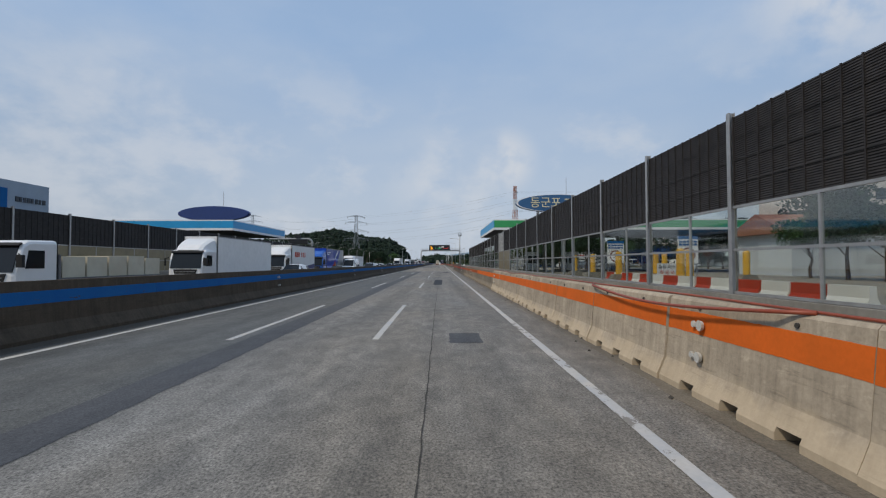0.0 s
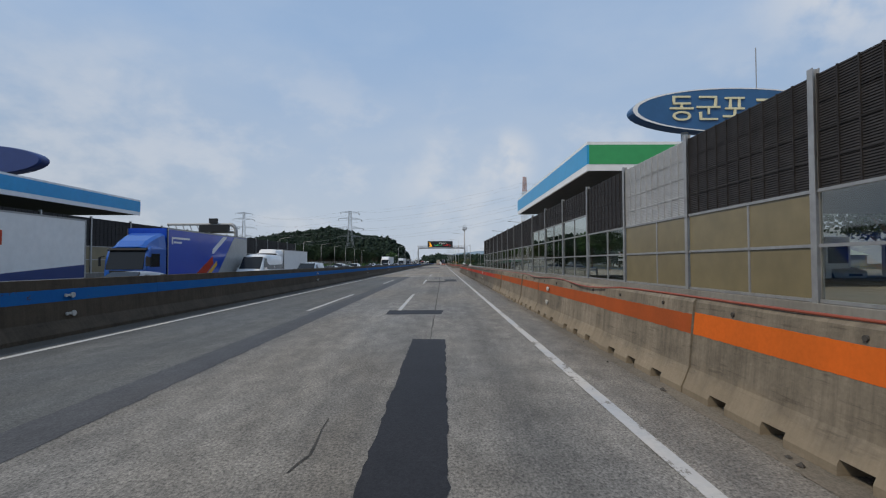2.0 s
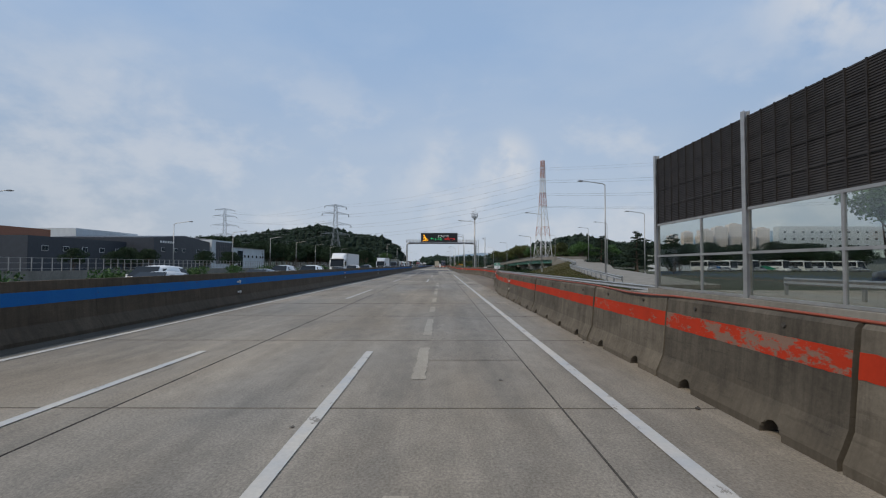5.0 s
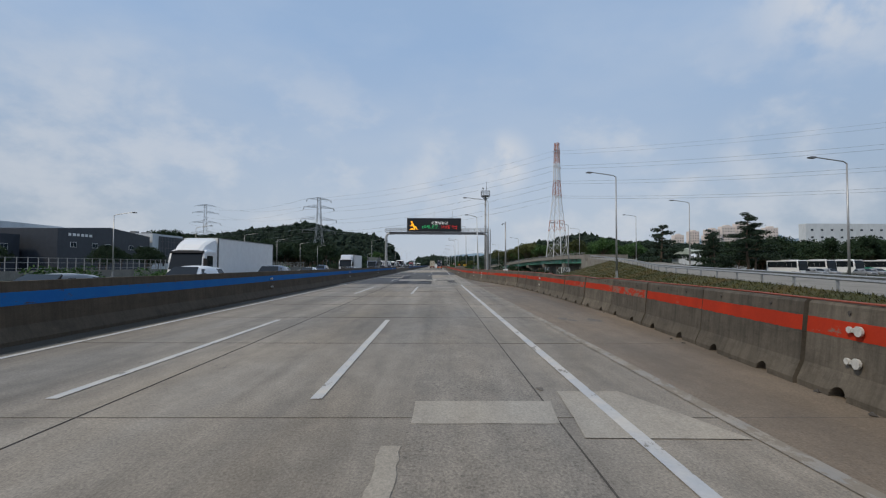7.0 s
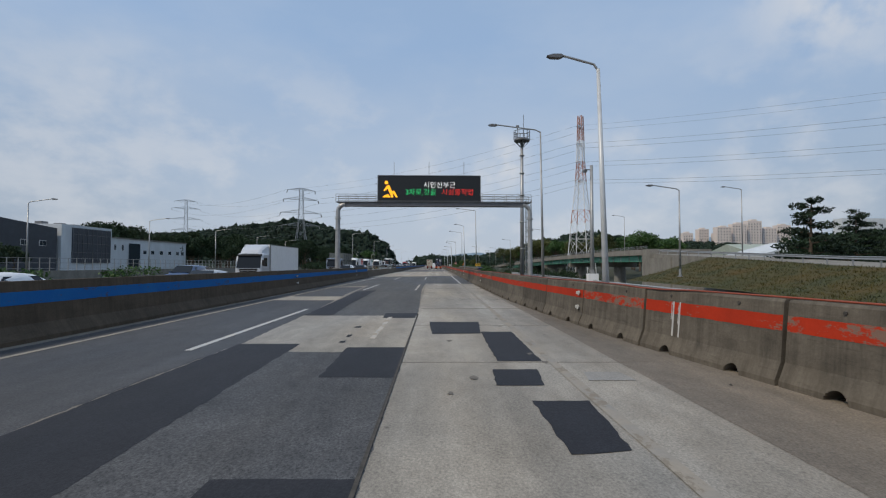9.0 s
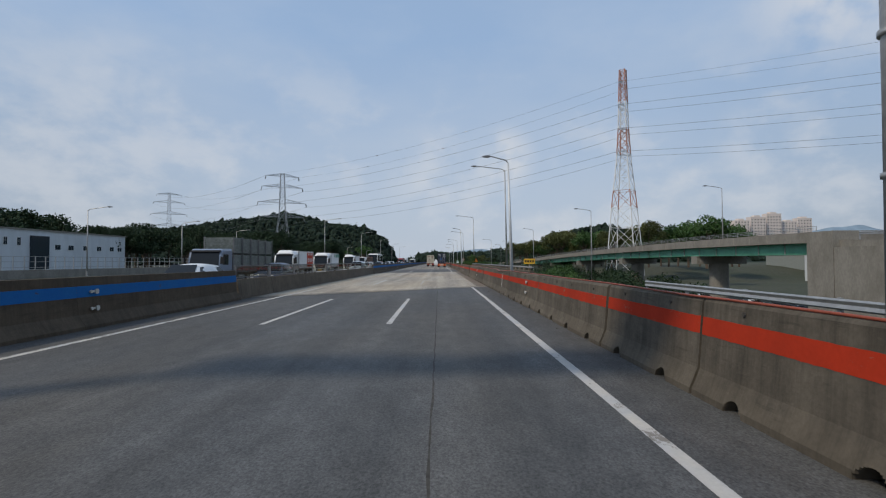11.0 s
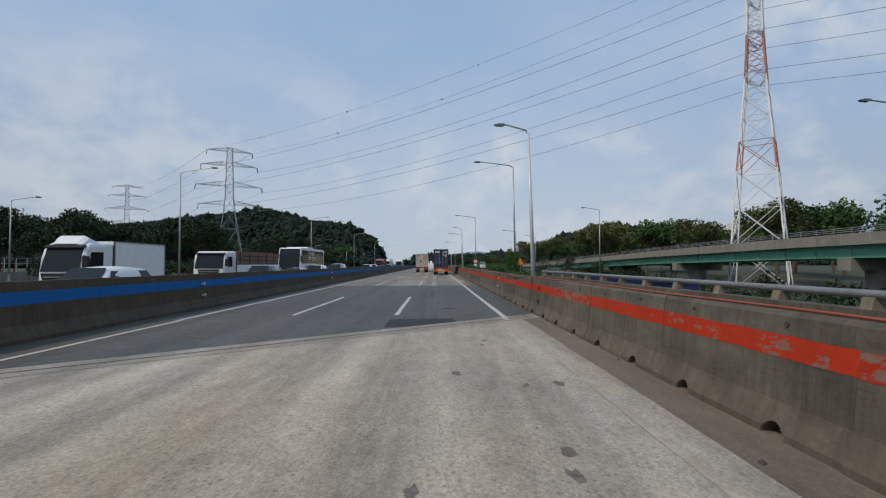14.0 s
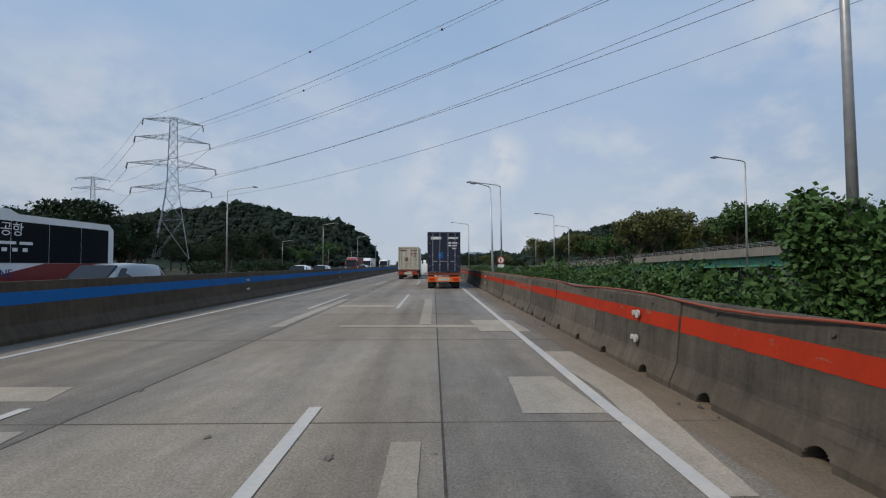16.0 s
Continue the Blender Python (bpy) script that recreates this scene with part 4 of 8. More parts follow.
def barrier_meshes():
    prof = [(0.0, 0.0), (0.0, 0.09), (0.05, 0.2), (0.115, 0.36), (0.2, 1.25), (0.235, 1.29), (0.385, 1.29), (0.42, 1.25), (0.505, 0.36), (0.57, 0.2), (0.62, 0.09), (0.62, 0.0)]
    h = UNIT / 2 - 0.012
    def lifted(z):
        """The unit's section with its foot cut off at a height."""
        x = 0.0 if z <= 0.09 else 0.05 * (z - 0.09) / 0.11
        return [(x, z), (max(x + 0.001, 0.0), max(0.09, z + 0.002))] + prof[2:10] + [(0.62 - x - 0.001, max(0.09, z + 0.002)), (0.62 - x, z)]

    def cast(notches, half, tall, arch, name):
        """One unit, swept along its length, with drain notches cut into its foot."""
        bm = bm_new()
        y = -h
        for c in notches:
            prism(bm, prof, y, c - half)
            n = 12 if arch else 1
            for q in range(n):
                f = abs((q + 0.5) / n - 0.5) * 2
                z = tall * (math.sqrt(1 - f * f) if arch else 1.0)
                prism(bm, lifted(z), c - half + 2 * half * q / n, c - half + 2 * half * (q + 1) / n)
            y = c + half
        prism(bm, prof, y, h)
        bmesh.ops.remove_doubles(bm, verts=bm.verts, dist=0.0005)
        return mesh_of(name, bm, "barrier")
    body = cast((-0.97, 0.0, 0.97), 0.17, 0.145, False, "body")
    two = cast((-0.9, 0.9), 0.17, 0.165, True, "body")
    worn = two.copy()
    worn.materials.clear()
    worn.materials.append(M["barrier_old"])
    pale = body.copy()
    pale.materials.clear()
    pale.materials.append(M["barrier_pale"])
    stripes = []
    def x(z):
        return 0.115 + 0.085 * (z - 0.36) / 0.89
    r = random.Random(5)
    for mt, st, amp in (("orange", 1.11, 0.002), ("orange_dull", 1.08, 0.003), ("red_stripe", 1.05, 0.004), ("red_stripe", 1.045, 0.006), ("red_stripe", 1.05, 0.003)):
        bm = bm_new()
        prev = None
        n = 44
        for q in range(n + 1):
            yy = -h + 0.002 + (2 * h - 0.004) * q / n
            za, zb = 0.815 + r.gauss(0, amp), st + r.gauss(0, amp * 0.8)
            ring = [bm.verts.new(c) for c in ((x(za) - 0.004, yy, za), (x(zb) - 0.004, yy, zb), (x(zb) + 0.02, yy, zb), (x(za) + 0.02, yy, za))]
            if prev:
                for e in range(4):
                    bm.faces.new((prev[e], prev[(e + 1) % 4], ring[(e + 1) % 4], ring[e]))
            prev = ring
        stripes.append(mesh_of("stripe", bm, mt))
    bm = bm_new()
    tube(bm, (0.21, 0, 1.17), (0.17, 0, 1.17), 0.028, seg=8)
    plug = mesh_of("lifting_socket", bm, "joint")
    return (body, worn, pale), stripes, plug


B_BODY, B_STRIPES, B_PLUG = barrier_meshes()
bm = bm_new()
tube(bm, (-0.02, 0, 0), (0.03, 0, 0), 0.03, seg=8)
tube(bm, (-0.07, -0.045, 0), (-0.03, -0.045, 0), 0.072, 0.066, 12)
box(bm, -0.045, -0.005, -0.05, 0.17, -0.026, 0.026)
tube(bm, (-0.05, 0.15, 0), (-0.02, 0.15, 0), 0.045, 0.045, 10)
REFL = mesh_of("reflector", bm, "reflector", smooth=False)

bm = bm_new()
box(bm, -0.02, 0.03, -0.06, 0.06, -0.065, 0.065)
B_PAD = mesh_of("pad", bm, "black", bevel=0.006)
bm = bm_new()
for o, za, zb, w in ((0.0, 0.37, 1.06, 0.035), (0.19, 0.37, 1.06, 0.045), (0.05, 0.62, 1.0, 0.012), (0.26, 0.7, 1.04, 0.015)):
    prism(bm, [(0.115 + 0.085 * (za - 0.36) / 0.89 - 0.007, za), (0.115 + 0.085 * (zb - 0.36) / 0.89 - 0.007, zb), (0.115 + 0.085 * (zb - 0.36) / 0.89, zb), (0.115 + 0.085 * (za - 0.36) / 0.89, za)], o, o + w)
B_RUN = mesh_of("paint_run", bm, "paint")

REFL_AT = (6.5, 31.2, 55.5, 80.3, 104.6, 128.6, 152.6, 177.7, 203.8, 228.0, 252.5, 277.6, 302.9, 327.3, 351.3, 376, 400.5, 425)
y, i = -28.1, 0
while y < 600:
    unit = UNIT if y < 90 or y > 250 else UNIT + 0.035
    x = along(RB, y)
    x2 = along(RB, y + unit)
    yaw = -math.degrees(math.atan2(x2 - x, unit))
    step = unit * math.cos(math.radians(yaw))
    old = y > 71
    t = thing("concrete_barrier", "weathered grey concrete barrier unit with a red painted stripe" if y >= 71 else "grimy concrete barrier unit with a dull orange stripe" if y >= 46 else "pale concrete barrier unit with an orange painted stripe", "barrier", "concrete barriers along the shoulder",
              at=pose((x + x2) / 2 + rng.uniform(-0.018, 0.018), y + step / 2, 0.0, 0, rng.uniform(-0.5, 0.5), yaw + rng.uniform(-0.4, 0.4)))
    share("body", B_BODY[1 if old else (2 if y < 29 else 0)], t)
    share("stripe", B_STRIPES[0 if y < 46 else (1 if y < 71 else 2 + i % 3)], t, label="red painted stripe" if y >= 71 else ("dull orange painted stripe" if y >= 46 else "orange painted stripe"))
    for yy in (-0.9, 0.9):
        share("lifting_socket", B_PLUG, t, pose(0, yy, 0))
    for ry in REFL_AT:
        if y <= ry < y + step:
            for z, xx in ((0.95, 0.165), (0.53, 0.13)):
                share("reflector", REFL, t, pose(xx, max(-1.5, min(1.5, ry - y - step / 2)), z), "white round reflector")
    for ry in (87.5, 316.6, 337.0):
        if y <= ry < y + step:
            for z, xx in ((0.93, 0.165), (0.45, 0.12)):
                share("pad", B_PAD, t, pose(xx, max(-1.5, min(1.5, ry - y - step / 2)), z), "dark square rubber pad")
    if y <= 199 < y + step or y <= 260.0 < y + step:
        share("paint_run", B_RUN, t, pose(0, (199 if y < 230 else 260.0) - y - step / 2, 0), "white paint run down the face")
    y += step
    i += 1

# hose that lies on top of the barriers
bm = bm_new()
pts = []
y = -20.0
while y < 420:
    w = 0.075 * math.sin(y * 0.21) + 0.045 * math.sin(y * 0.93 + 1.0) + 0.03 * math.sin(y * 0.071)
    pts.append((along(RB, y) + 0.275 + w, y, 1.312 - 1.1 * max(0.0, -w - 0.055)))
    y += 0.9
pts2 = [(x - 0.0, y, z) for x, y, z in pts]
polytube(bm, pts2, 0.018, 6)
tagged(part("hose", bm, "hose", smooth=True), "thin orange cable lying along the barrier tops", "cable")
bm = bm_new()
sag = [(3.62, 4.2 + s * 0.5, 1.36 - 0.0) for s in range(0, 3)]
drape = [(3.50 - 0.05 * math.sin(math.pi * s / 14), 5.0 + s * 0.42, 1.29 - 0.13 * math.sin(math.pi * s / 14)) for s in range(15)]
polytube(bm, [(3.6, 4.6, 1.31)] + [(a - 0.06, b, c) for a, b, c in drape] + [(3.6, 11.3, 1.31)], 0.025, 6)
tagged(part("hose", bm, "hose", smooth=True), "slack orange cable hanging over the barrier face", "cable")

# ---- median barrier ----
MH = 1.4
bm = bm_new()
prof = [(-0.62, 0.0), (-0.62, 0.1), (-0.42, 0.4), (-0.34, MH), (-0.16, MH), (-0.08, 0.4), (0.12, 0.1), (0.12, 0.0)]
prism(bm, prof, 0.003, 9.997)
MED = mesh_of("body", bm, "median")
bm = bm_new()
fx = lambda z: -0.08 - 0.08 * (z - 0.4) / (MH - 0.4)
prism(bm, [(fx(0.86) + 0.004, 0.86), (fx(1.16) + 0.004, 1.16), (fx(1.16) - 0.02, 1.16), (fx(0.86) - 0.02, 0.86)], 0.004, 9.996)
MSTR = mesh_of("stripe", bm, "blue")
bm = bm_new()
prism(bm, [(-0.55, 0.0), (-0.42, 0.95), (-0.14, 0.95), (0.0, 0.0)], 0.005, 4.71)
MLOW = mesh_of("body", bm, "median_low", bevel=0.02)


def median(y0):
    t = thing("median_barrier", "dark stained concrete median barrier with a blue painted stripe", "barrier", "median barriers", at=pose(-9.32, y0, 0))
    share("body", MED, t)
    share("stripe", MSTR, t, label="blue painted stripe")
    for ry in [76.5 + 24.3 * q for q in range(-4, 14)]:
        if y0 <= ry < y0 + 10:
            share("reflector", REFL, t, pose(fx(1.0) + 0.02, ry - y0, 1.0, 0, 0, 180), "white round reflector")
            share("reflector", REFL, t, pose(fx(0.54) + 0.02, ry - y0, 0.54, 0, 0, 180), "white round reflector")


for k in range(-4, 26):
    median(-4.0 + 10.0 * k)
for k in range(0, 30):
    median(303.5 + 10.0 * k)
for k in range(0, 10):
    t = thing("median_barrier", "low bare concrete median barrier with a mesh rail on top", "barrier", "low median barriers", at=pose(-9.35, 256.2 + 4.72 * k, 0, 0, 0, rng.uniform(-0.4, 0.4)))
    share("body", MLOW, t)
    bm = bm_new()
    for z in (1.02, 1.58):
        box(bm, -0.3, -0.25, 0.1, 4.6, z, z + 0.05)
    for yy in (0.1, 4.55):
        box(bm, -0.31, -0.24, yy, yy + 0.07, 0.95, 1.63)
    part("rail_frame", bm, "steel_dark", t)
    bm = bm_new()
    box(bm, -0.28, -0.272, 0.17, 4.55, 1.07, 1.58)
    part("panel", bm, "glass_smoke", t, "smoked translucent panel")

# ---- noise barrier on the right ----
BAY = 4.66
WX = 7.05
bm = bm_new()
for s in (-0.07, 0.055):
    box(bm, s, s + 0.015, -0.07, 0.07, 1.0, 5.42)
box(bm, -0.055, 0.055, -0.008, 0.008, 1.0, 5.42)
POST = mesh_of("post", bm, "steel")


def louvre_mesh(z0, z1, mt):
    bm = bm_new()
    box(bm, 0.03, 0.06, 0.08, BAY - 0.08, z0, z1)
    for i in range(11):
        y = 0.08 + (BAY - 0.2) * i / 10
        box(bm, -0.018, 0.03, y, y + 0.03, z0, z1)
    for q in range(1, 4):
        z = z0 + (z1 - z0) * q / 4
        box(bm, -0.012, 0.03, 0.08, BAY - 0.08, z - 0.012, z + 0.012)
    n = int((z1 - z0) / 0.05)
    prev = None
    for i in range(n + 1):
        z = z0 + (z1 - z0 - 0.04) * i / n
        for xx, dz in ((0.0, 0.0), (0.014, 0.036)):
            cur = (bm.verts.new((xx, 0.08, z + dz)), bm.verts.new((xx, BAY - 0.08, z + dz)))
            if prev:
                bm.faces.new((prev[0], prev[1], cur[1], cur[0]))
            prev = cur
    return mesh_of("louvre_panel", bm, mt)


LOUV = louvre_mesh(3.16, 5.3, "louvre")
LOUV_S = louvre_mesh(3.16, 5.3, "louvre_silver")
LOUV_H = louvre_mesh(4.1, 5.3, "louvre")


def frame_mesh(levels, mids):
    bm = bm_new()
    for z in levels:
        box(bm, -0.035, 0.035, 0.08, BAY - 0.08, z - 0.03, z + 0.03)
    for y in mids:
        box(bm, -0.03, 0.03, y - 0.03, y + 0.03, levels[0], levels[-1])
    return mesh_of("panel_frame", bm, "steel")


FR = frame_mesh((1.08, 2.1, 3.12), (BAY * 0.42,))
FR3 = frame_mesh((1.08, 2.1, 3.12, 4.06), (BAY * 0.5,))


def pane_mesh(z0, z1, mt, mids):
    bm = bm_new()
    ys = [0.08] + list(mids) + [BAY - 0.08]
    for a, b in zip(ys, ys[1:]):
        box(bm, -0.006, 0.006, a + 0.02, b - 0.02, z0, z1)
    return mesh_of("panel", bm, mt)


PANES = {k: pane_mesh(1.1, 3.1, m, (BAY * 0.42,)) for k, m in (("glass", "glass"), ("brown", "brown_panel"))}
PANES["tall"] = pane_mesh(1.1, 4.04, "glass_smoke", (BAY * 0.5,))

wall_right = thing("noise_barrier", "tall roadside noise barrier with dark louvred panels over clear ones", "noise barrier", kind="structure")
wall_left = thing("noise_barrier", "tall noise barrier with dark louvred panels beyond the opposite lanes", "noise barrier", kind="structure")


def noise_wall(parent, x, y0, n, kinds, flip=False):
    rot = 180 if flip else 0
    for i in range(n):
        y = y0 + BAY * i
        k = kinds(y)
        m = pose(x, y + (BAY if flip else 0), 0, 0, 0, rot)
        share("post", POST, parent, pose(x, y, 0))
        if k == "tall":
            share("louvre_panel", LOUV_H, parent, m)
            share("panel_frame", FR3, parent, m)
            share("panel", PANES["tall"], parent, m, "smoked clear panel")
        else:
            share("louvre_panel", LOUV_S if k == "silver" else LOUV, parent, m, "silver perforated panel" if k == "silver" else "dark louvred panel")
            share("panel_frame", FR, parent, m)
            share("panel", PANES["brown" if k in ("silver", "brown") else "glass"], parent, m)
    share("post", POST, parent, pose(x, y0 + BAY * n, 0))
    bm = bm_new()
    box(bm, x - 0.2, x + 0.2, y0 - 0.3, y0 + BAY * n + 0.3, -0.3, 1.04)
    part("footing", bm, "concrete", parent)


def kind_right(y):
    if 48 < y < 50:
        return "brown"
    if 53 < y < 54:
        return "silver"
    if 62 < y < 75:
        return "tall"
    return "glass"


noise_wall(wall_right, WX, -35.05, 33, kind_right)
noise_wall(wall_left, -26.9, -35.05, 35, lambda y: "brown" if y < 88 else "glass", True)

# ---- toll canopies ----


def canopy(mirror):
    sgn = -1 if mirror else 1
    x0 = -26.9 if mirror else 6.85
    t = thing("toll_canopy", "toll plaza canopy with blue and green fascia" if not mirror else "toll plaza canopy with a bright blue fascia", "canopy", kind="structure")
    ln, wd = 20.6, 46.0

    def sx(d):
        return x0 + sgn * d
    xa, xb = sorted((sx(0), sx(wd)))
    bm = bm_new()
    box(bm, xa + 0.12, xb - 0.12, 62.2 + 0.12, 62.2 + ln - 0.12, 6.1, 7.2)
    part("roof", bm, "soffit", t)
    bm = bm_new()
    e = sorted((sx(0.0), sx(0.1)))
    box(bm, e[0], e[1], 62.2, 62.2 + ln, 6.38, 7.3)
    part("side_fascia", bm, "canopy_blue", t, "bright blue fascia")
    bm = bm_new()
    for z0, z1 in ((6.08, 6.38), (7.3, 7.44)):
        box(bm, e[0] + 0.01 * sgn, e[1] + 0.01 * sgn, 62.2, 62.2 + ln, z0, z1)
        box(bm, min(sx(0.1), sx(wd)), max(sx(0.1), sx(wd)), 62.2, 62.28, z0, z1)
    part("trim", bm, "white", t, "white edge trim")
    bm = bm_new()
    box(bm, min(sx(0.1), sx(wd)), max(sx(0.1), sx(wd)), 62.19, 62.29, 6.38, 7.3)
    part("front_fascia", bm, "canopy_blue" if mirror else "canopy_green", t, "" if mirror else "green fascia")
    for d in (10, 22, 34, 44):
        for yy in (66, 78):
            bm = bm_new()
            tube(bm, (sx(d), yy, 0), (sx(d), yy, 6.15), 0.3, seg=14)
            part("column", bm, "white", t, smooth=True)
    return t


canopy(False)
canopy(True)


def oval_sign(cx, cy, cz, a, mt, text):
    t = thing("oval_sign", "large oval toll gate name sign on white posts" if text else "large dark blue oval sign above the canopy", "sign", at=pose(cx, cy, cz))
    bm = bm_new()
    n = 48
    rings = []
    for yy, s in ((-0.5, 0.97), (-0.35, 1.0), (0.35, 1.0), (0.5, 0.97)):
        rings.append([bm.verts.new((a * s * math.cos(2 * math.pi * i / n), yy, 1.2 * s * math.sin(2 * math.pi * i / n))) for i in range(n)])
    for r0, r1 in zip(rings, rings[1:]):
        for i in range(n):
            bm.faces.new((r0[i], r0[(i + 1) % n], r1[(i + 1) % n], r1[i]))
    bm.faces.new(rings[0])
    bm.faces.new(rings[-1][::-1])
    part("face", bm, mt, t, bevel=0)
    for dx in (-a * 0.45, 0, a * 0.45):
        bm = bm_new()
        tube(bm, (dx, 0.1, -3.0), (dx, 0.1, -0.9), 0.2, seg=12)
        part("post", bm, "white", t, smooth=True)
    bm = bm_new()
    tube(bm, (a * 0.25, 0, 1.1), (a * 0.25, 0, 3.6), 0.03, seg=6)
    part("lightning_rod", bm, "steel", t)
    if text:
        lettering("letters", text, 1.55, pose(-0.3, -0.53, 0.0, 90, 0, 0), "cream", t, "cream raised letters", 0.04)
        bm = bm_new()
        pr = []
        for s in (1.0, 0.955):
            pr.append([bm.verts.new((a * s * math.cos(2 * math.pi * i / n), -0.515, 1.2 * s * math.sin(2 * math.pi * i / n))) for i in range(n)])
        for i in range(n):
            bm.faces.new((pr[0][i], pr[0][(i + 1) % n], pr[1][(i + 1) % n], pr[1][i]))
        part("rim", bm, "white", t, "pale rim line")
    return t


oval_sign(15.9, 65.9, 9.95, 5.6, "sign_blue", "동군포 TG")
oval_sign(-36.3, 77.0, 9.75, 5.7, "navy", "")


# ---- message gantry ----
def gantry():
    t = thing("message_gantry", "grey steel gantry across the lanes carrying a message board", "gantry")
    y = 237.2
    for x in (-9.72, 9.38):
        bm = bm_new()
        z0 = 1.38 if x < 0 else -0.3
        tube(bm, (x, y, z0), (x, y, 7.05), 0.26, 0.22, 14)
        for i in range(5):
            a0, a1 = math.radians(90 * i / 5), math.radians(90 * (i + 1) / 5)
            s = 1 if x < 0 else -1
            tube(bm, (x + s * 0.7 * (1 - math.cos(a0)), y, 7.05 + 0.7 * math.sin(a0)), (x + s * 0.7 * (1 - math.cos(a1)), y, 7.05 + 0.7 * math.sin(a1)), 0.22, seg=12)
        box(bm, x - 0.4, x + 0.4, y - 0.4, y + 0.4, z0, z0 + 0.06)
        for z in (5.2, 6.3):
            tube(bm, (x, y, z), (x, y, z + 0.12), 0.32, seg=14)
        part("post", bm, "steel", t, smooth=False)
    bm = bm_new()
    prism(bm, [(-9.05, 7.5), (-9.05, 7.94), (8.7, 7.94), (8.7, 7.5), (6.5, 7.62), (-6.8, 7.62)], y - 0.12, y + 0.12)
    tube(bm, (-8.8, y + 0.9, 7.75), (8.4, y + 0.9, 7.75), 0.14, seg=10)
    for i in range(18):
        x = -8.6 + i * 1.0
        tube(bm, (x, y, 7.75), (x, y + 0.9, 7.75), 0.05, seg=6)
        box(bm, x - 0.04, x + 0.04, y - 0.2, y + 1.1, 7.87, 7.97)
    part("beam", bm, "steel_dark", t)
    bm = bm_new()
    box(bm, -9.9, 9.5, y - 0.25, y + 1.15, 7.98, 8.03)
    part("walkway", bm, "steel_dark", t)
    bm = bm_new()
    for z in (8.28, 8.52, 8.76):
        for a, b in ((-9.9, -5.9), (4.5, 9.5)):
            tube(bm, (a, y - 0.2, z), (b, y - 0.2, z), 0.025, seg=6)
            tube(bm, (a, y + 1.1, z), (b, y + 1.1, z), 0.025, seg=6)
    for i in range(5):
        for x in (-9.9 + i * 0.99, 4.6 + i * 1.22):
            for yy in (y - 0.2, y + 1.1):
                tube(bm, (x, yy, 8.03), (x, yy, 8.76), 0.03, seg=6)
    part("railing", bm, "steel", t)
    bm = bm_new()
    box(bm, -5.75, 4.4, y - 0.1, y + 0.55, 8.14, 10.62)
    board = part("message_board", bm, "screen", t, "black LED message board", bevel=0.03)
    bm = bm_new()
    for z0, z1 in ((8.1, 8.14), (10.62, 10.68)):
        box(bm, -5.78, 4.43, y - 0.13, y + 0.57, z0, z1)
    for x0 in (-5.81, 4.4):
        box(bm, x0, x0 + 0.06, y - 0.13, y + 0.57, 8.1, 10.68)
    part("frame", bm, "steel_dark", board)
    yy = y - 0.13
    lettering("text_line", "서안산부근", 0.70, pose(0.36, yy, 9.68, 90, 0, 0), "led_white", board, "white lit letters", 0.012, 0.013)
    lettering("text_line", "3차로,갓길", 0.70, pose(-1.5, yy, 8.96, 90, 0, 0), "led_green", board, "green lit letters", 0.012, 0.013)
    lettering("text_line", "시설물작업", 0.70, pose(2.15, yy, 8.96, 90, 0, 0), "led_red", board, "red lit letters", 0.012, 0.013)
    # the roadworks symbol, built from plain lit shapes
    bm = bm_new()
    for poly in ([(-5.5, 8.3), (-4.4, 8.3), (-4.75, 8.72), (-5.15, 8.6)], [(-4.55, 8.85), (-4.25, 9.0), (-4.6, 9.9), (-5.0, 9.75)], [(-4.55, 8.9), (-4.35, 8.3), (-4.1, 8.3), (-4.2, 9.0)],
                 [(-4.3, 9.05), (-3.75, 8.3), (-3.5, 8.3), (-4.0, 9.2)], [(-4.95, 9.75), (-5.35, 9.2), (-5.2, 9.1), (-4.75, 9.5)]):
        v = [bm.verts.new((-4.55 + (x + 4.5) * 0.78, yy, 9.16 + (z - 9.2) * 0.78)) for x, z in poly]
        bm.faces.new(v)
    v = [bm.verts.new((-4.92 + 0.18 * math.cos(i * math.pi / 8), yy, 9.93 + 0.18 * math.sin(i * math.pi / 8))) for i in range(16)]
    bm.faces.new(v)
    part("symbol", bm, "led_amber", board, "amber lit roadworks symbol")
    for x in (-4.2, -0.7, 2.8):
        bm = bm_new()
        tube(bm, (x, y + 0.3, 10.6), (x, y + 0.3, 12.1), 0.025, seg=6)
        part("lightning_rod", bm, "steel", board)


gantry()


